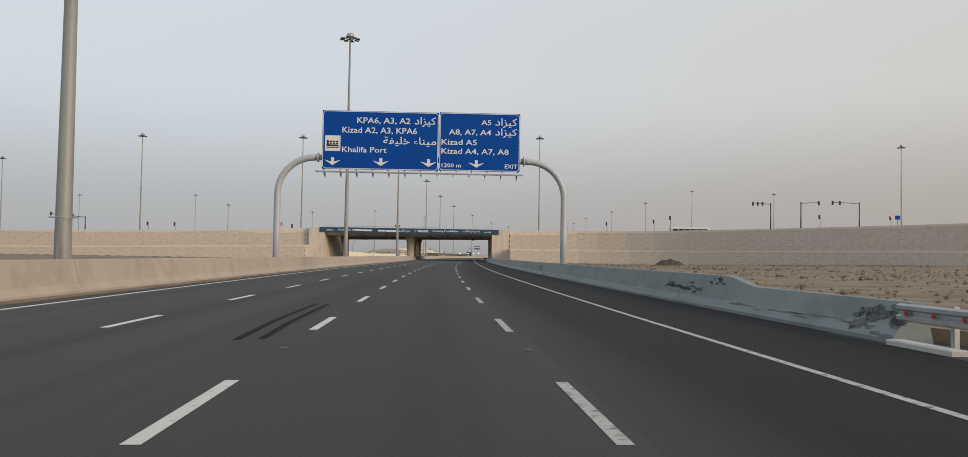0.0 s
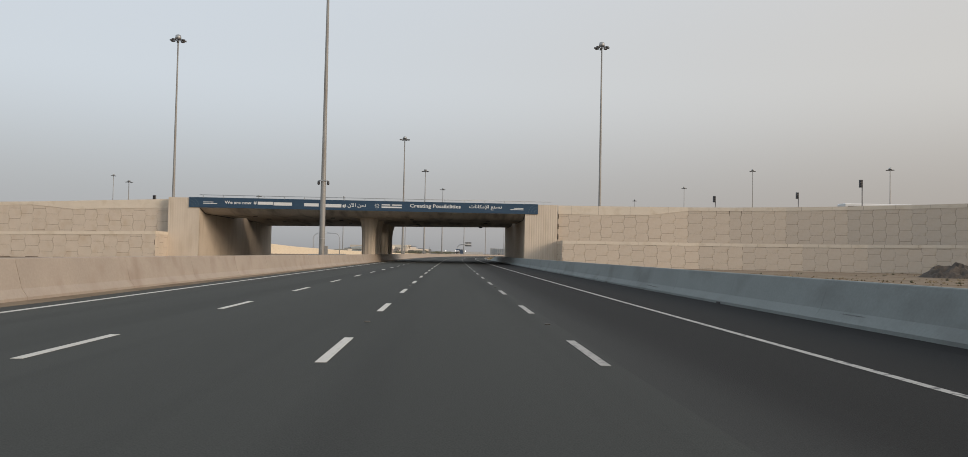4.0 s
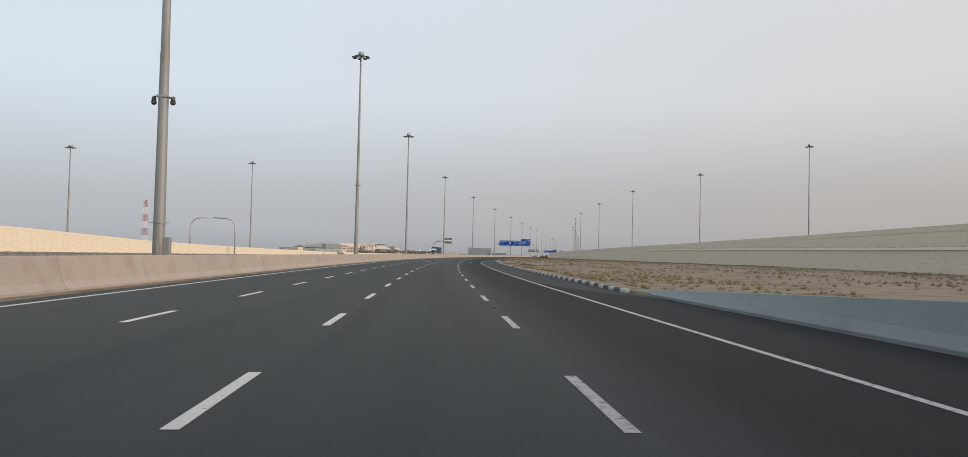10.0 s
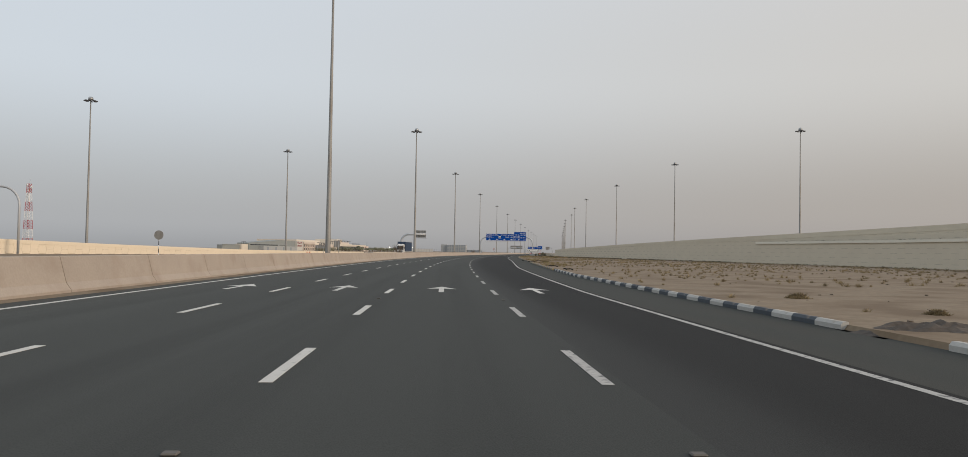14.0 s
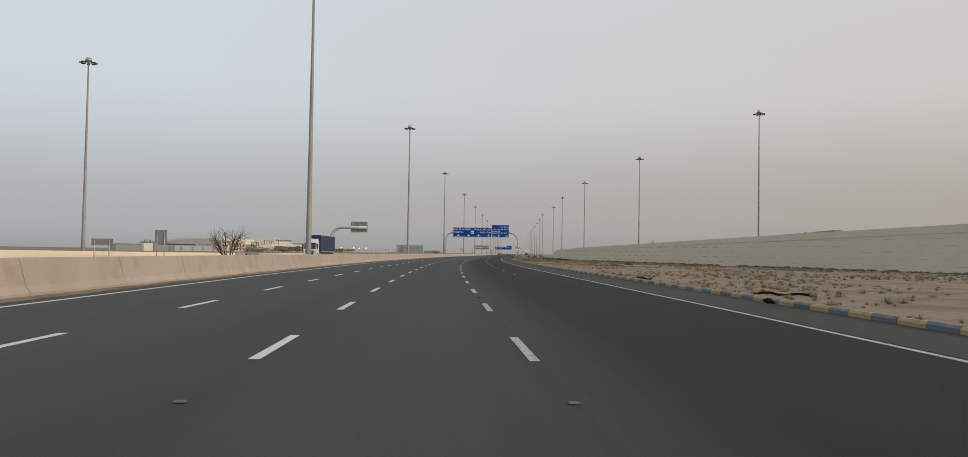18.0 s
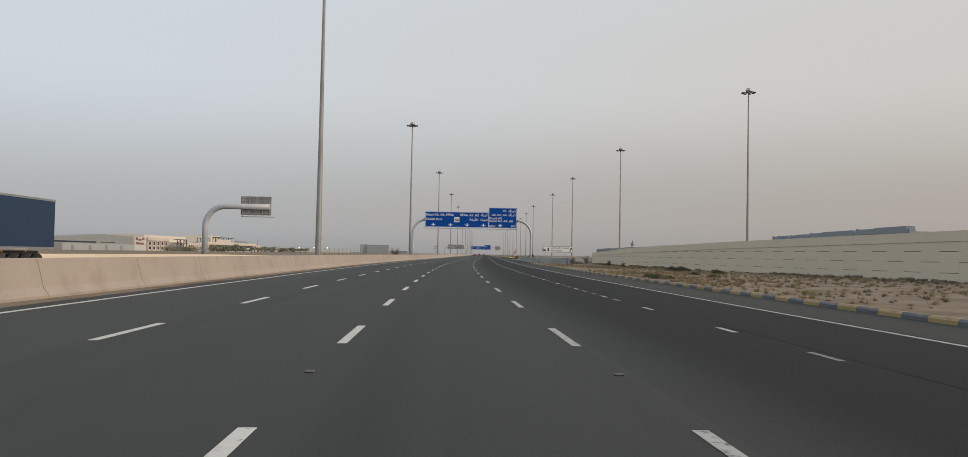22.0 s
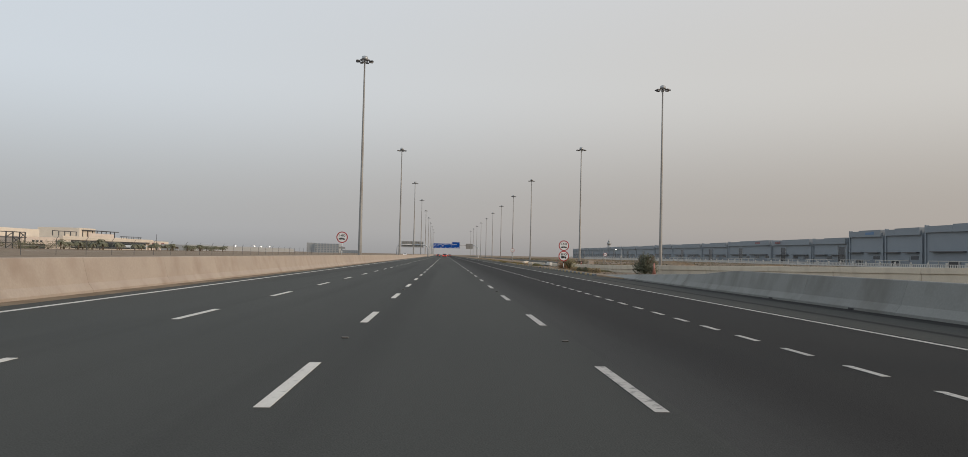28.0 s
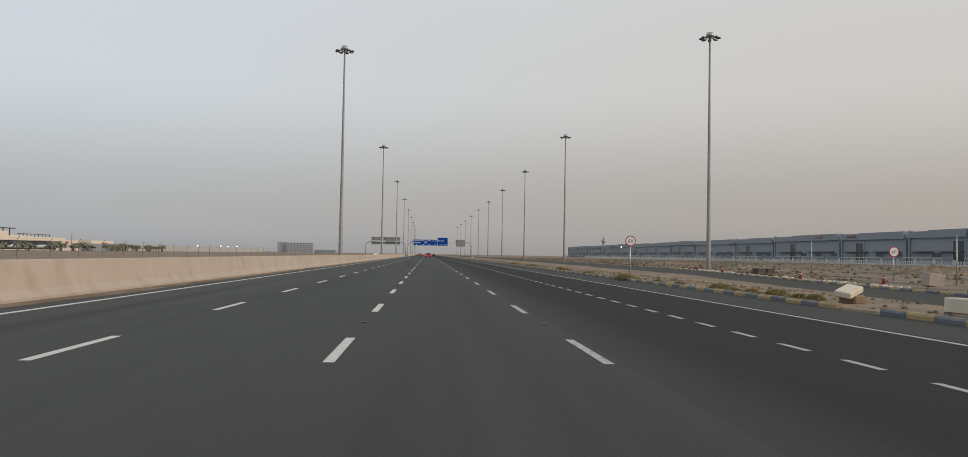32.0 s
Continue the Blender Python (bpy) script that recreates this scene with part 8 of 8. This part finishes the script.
for s_c, u_c, lx, ly, lz, tilt in ((852.6, 15.0, 1.5, 0.7, 0.30, 4), (854.2, 15.6, 1.2, 0.8, 0.26, -10), (853.6, 16.3, 1.3, 0.9, 0.24, 14), (852.4, 16.2, 0.9, 0.6, 0.34, -18), (855.6, 16.4, 1.1, 0.7, 0.22, 9), (851.6, 15.5, 0.6, 0.5, 0.24, 20), (854.9, 15.0, 0.7, 0.4, 0.18, -6)):
    bm = bmesh.new()
    chamfer(bm, -lx / 2, lx / 2, -ly / 2, ly / 2, 0, lz, 0.025)
    for v in bm.verts:
        v.co += Vector((random.gauss(0, 0.05), random.gauss(0, 0.05), random.gauss(0, 0.03)))
    tagged(part("concrete_chunk", bm, M_BARRIER_EXIT, m=stand(s_c, u_c, 0.03, random.uniform(50, 120)) @ Matrix.Rotation(radians(tilt), 4, "Y")), "broken grey concrete slab lying between the white walls", "concrete chunk", "broken slabs")
build_mound(stand(848.8, 14.5, 0.05), 0.85, 0.55, "brown-green dry bush before the broken slabs", M_OLIVE)
for s_c, u_c in ((909.6, 30.1), (910.2, 31.2)):
    bm = bmesh.new()
    chamfer(bm, -0.45, 0.45, -0.35, 0.35, -0.05, 0.5, 0.03)
    tagged(part("masonry_block", bm, M_SOIL, m=stand(s_c, u_c, 0.1, 20)), "dark brown masonry block dumped in the field", "masonry block", "dumped blocks")
for s_c, u_c in ((914.0, 37.0), (892.0, 36.0)):
    post = thing("field_post", stand(s_c, u_c, 0.1), "thin grey steel post standing in the field", "post", "field posts")
    bm = bmesh.new()
    cyl(bm, (0, 0, -0.2), (0, 0, 3.0), 0.05, 0.04, 8)
    part("shaft", bm, M_GALV, post)
    bm = bmesh.new()
    cyl(bm, (0, 0, 3.0), (0, 0, 3.06), 0.07, 0.05, 8)
    part("cap", bm, M_GALV, post)
heap("debris_mound", "dark debris lying on the verge", stand(707, 19.5, 0.05), 2.2, 1.4, 0.6, M_SOIL)
for s, u in ((892, 48), (925, 56), (960, 60), (905, 72), (1000, 52)):
    heap("sand_mound", "low heap of dumped sand in the field", stand(s, u, 0.1), random.uniform(3, 6), random.uniform(2, 4), random.uniform(0.6, 1.3), M_SAND)
# shredded tyre strips and scraps
for s, u, ang, L in ((481.0, 12.4, 70, 1.3), (495, 11.8, -15, 1.0), (499.5, 14.2, 35, 2.4), (516.6, 13.6, 10, 2.0), (445, 11.8, 12, 3.0), (430, 11.3, 5, 3.5)):
    bm = bmesh.new()
    pts = [(0.12 * math.sin(k * 1.3), L * (k / 7 - 0.5), 0.05 + 0.09 * abs(math.sin(k * 0.9 + s))) for k in range(8)]
    tube(bm, pts, 0.045, 5)
    tagged(part("tyre_strip", bm, M_RUBBER_MARK, m=stand(s, u, 0.06, ang)), "black strip of shredded tyre lying at the roadside", "tyre scrap", "tyre scraps")
# rubbed black marks on the right barrier: ragged upright smears and a long low scrape
random.seed(31)
SCUFFS = [(64.1 + random.gauss(0, 0.30), random.uniform(0.30, 0.70), random.uniform(0.05, 0.14), random.uniform(0.03, 0.09)) for _ in range(22)]
for k in range(46):
    f = random.random()
    SCUFFS.append((24.0 + 4.2 * f, 0.45 + 0.13 * f + random.gauss(0, 0.05 + 0.03 * math.sin(f * 9)), random.uniform(0.10, 0.38), random.uniform(0.006, 0.028)))
for k in range(12):
    SCUFFS.append((22.9 + random.gauss(0, 0.3), random.uniform(0.70, 0.90), random.uniform(0.04, 0.15), random.uniform(0.01, 0.05)))
SCUFFS += [(66.2, 0.62, 0.30, 0.02), (52.0, 0.20, 1.6, 0.014), (56.0, 0.24, 1.2, 0.012), (60.3, 0.18, 1.8, 0.012)]
STAINS = [(13.5 + 1.6 * random.random() ** 1.5, random.uniform(0.04, 0.62), random.uniform(0.06, 0.26), random.uniform(0.02, 0.09)) for _ in range(26)]
STAINS += [(random.uniform(14.5, 21.0), 0.24 + random.gauss(0, 0.03), random.uniform(0.2, 0.6), random.uniform(0.006, 0.018)) for _ in range(18)]
STAINS += [(random.uniform(26, 280), random.uniform(0.10, 0.26), random.uniform(0.15, 0.6), random.uniform(0.006, 0.014)) for _ in range(40)]


def face_marks(name, marks, material, label, foot_u, n=22):
    """Ragged flat marks lying on the barrier's sloping face."""
    bm = bmesh.new()
    for s, z, w, h in marks:
        ring = []
        for k in range(n):
            a = 2 * math.pi * k / n
            r = 1 + 0.45 * noise.noise((math.cos(a) * 2.6 + s, math.sin(a) * 2.6, z)) + 0.2 * (k % 2)
            zz = max(0.01, z + h * r * math.sin(a))
            x = (0.165 + 0.195 * (zz - 0.30) / 0.65 if zz > 0.30 else max(0.0, 0.165 * (zz - 0.085) / 0.215)) - 0.006
            ring.append(bm.verts.new(at(s + w * r * math.cos(a), foot_u + x, zz)))
        bm.faces.new(ring)
    return tagged(part(name, bm, material, fix=False), label, "scuff marks", kind="stuff")


face_marks("barrier_stains", STAINS, M_STAIN, "faint grey stains and scrapes on the barrier face", 10.118)
face_marks("rubbed_marks", SCUFFS, M_SCUFF, "black rubbed tyre marks on the barrier face", 10.12)
# drain slots at the barriers' feet
bm = bmesh.new()
chamfer(bm, -0.012, 0.05, -0.16, 0.16, 0.0, 0.065, 0.008)
me_slot = mesh("drain_slot", bm, M_BLACK)
for s, u in [(48.65, 10.12)] + [(92.6 + 18 * k, 10.12) for k in range(11)] + [(730.4 + 6 * k, 13.9) for k in range(7)]:
    tagged(new("drain_slot", me_slot), "small dark drain slot at the barrier's foot", "drain", "drain slots", "structure").matrix_basis = stand(s, u)
# lit floodlights far off
for s, u, z in ((2000, -319.5, 7.5), (2150, -324.7, 8.3), (2150, -313.3, 8.0), (2150, -298.8, 8.3), (1623, 194.0, 11.0)):
    fl = thing("distant_floodlight", stand(s, u), "lit floodlight on a tall pole far off", "floodlight", "distant floodlights")
    bm = bmesh.new()
    cyl(bm, (0, 0, -0.5), (0, 0, z), 0.25, 0.15, 8)
    part("pole", bm, M_DARK_STEEL, fl)
    bm = bmesh.new()
    bmesh.ops.create_uvsphere(bm, u_segments=10, v_segments=6, radius=0.8 if u < 0 else 0.55, matrix=Matrix.Translation((0, -0.5, z)))
    part("lamp", bm, M_WHITE_LAMP, fl, "glowing white lamp head")
tw = thing("slender_tower", stand(2248, 319), "slender grey tower on the hazy horizon", "tower")
bm = bmesh.new()
cyl(bm, (0, 0, -0.5), (0, 0, 27), 3.4, 2.8, 12)
part("shaft", bm, M_CLAD_PALE, tw)
bm = bmesh.new()
cyl(bm, (0, 0, 27), (0, 0, 31), 4.2, 4.0, 12)
part("gallery", bm, M_CLAD_PALE, tw)
bm = bmesh.new()
cyl(bm, (0, 0, 31), (0, 0, 37.5), 2.4, 0.4, 12)
part("spire", bm, M_CLAD_PALE, tw)
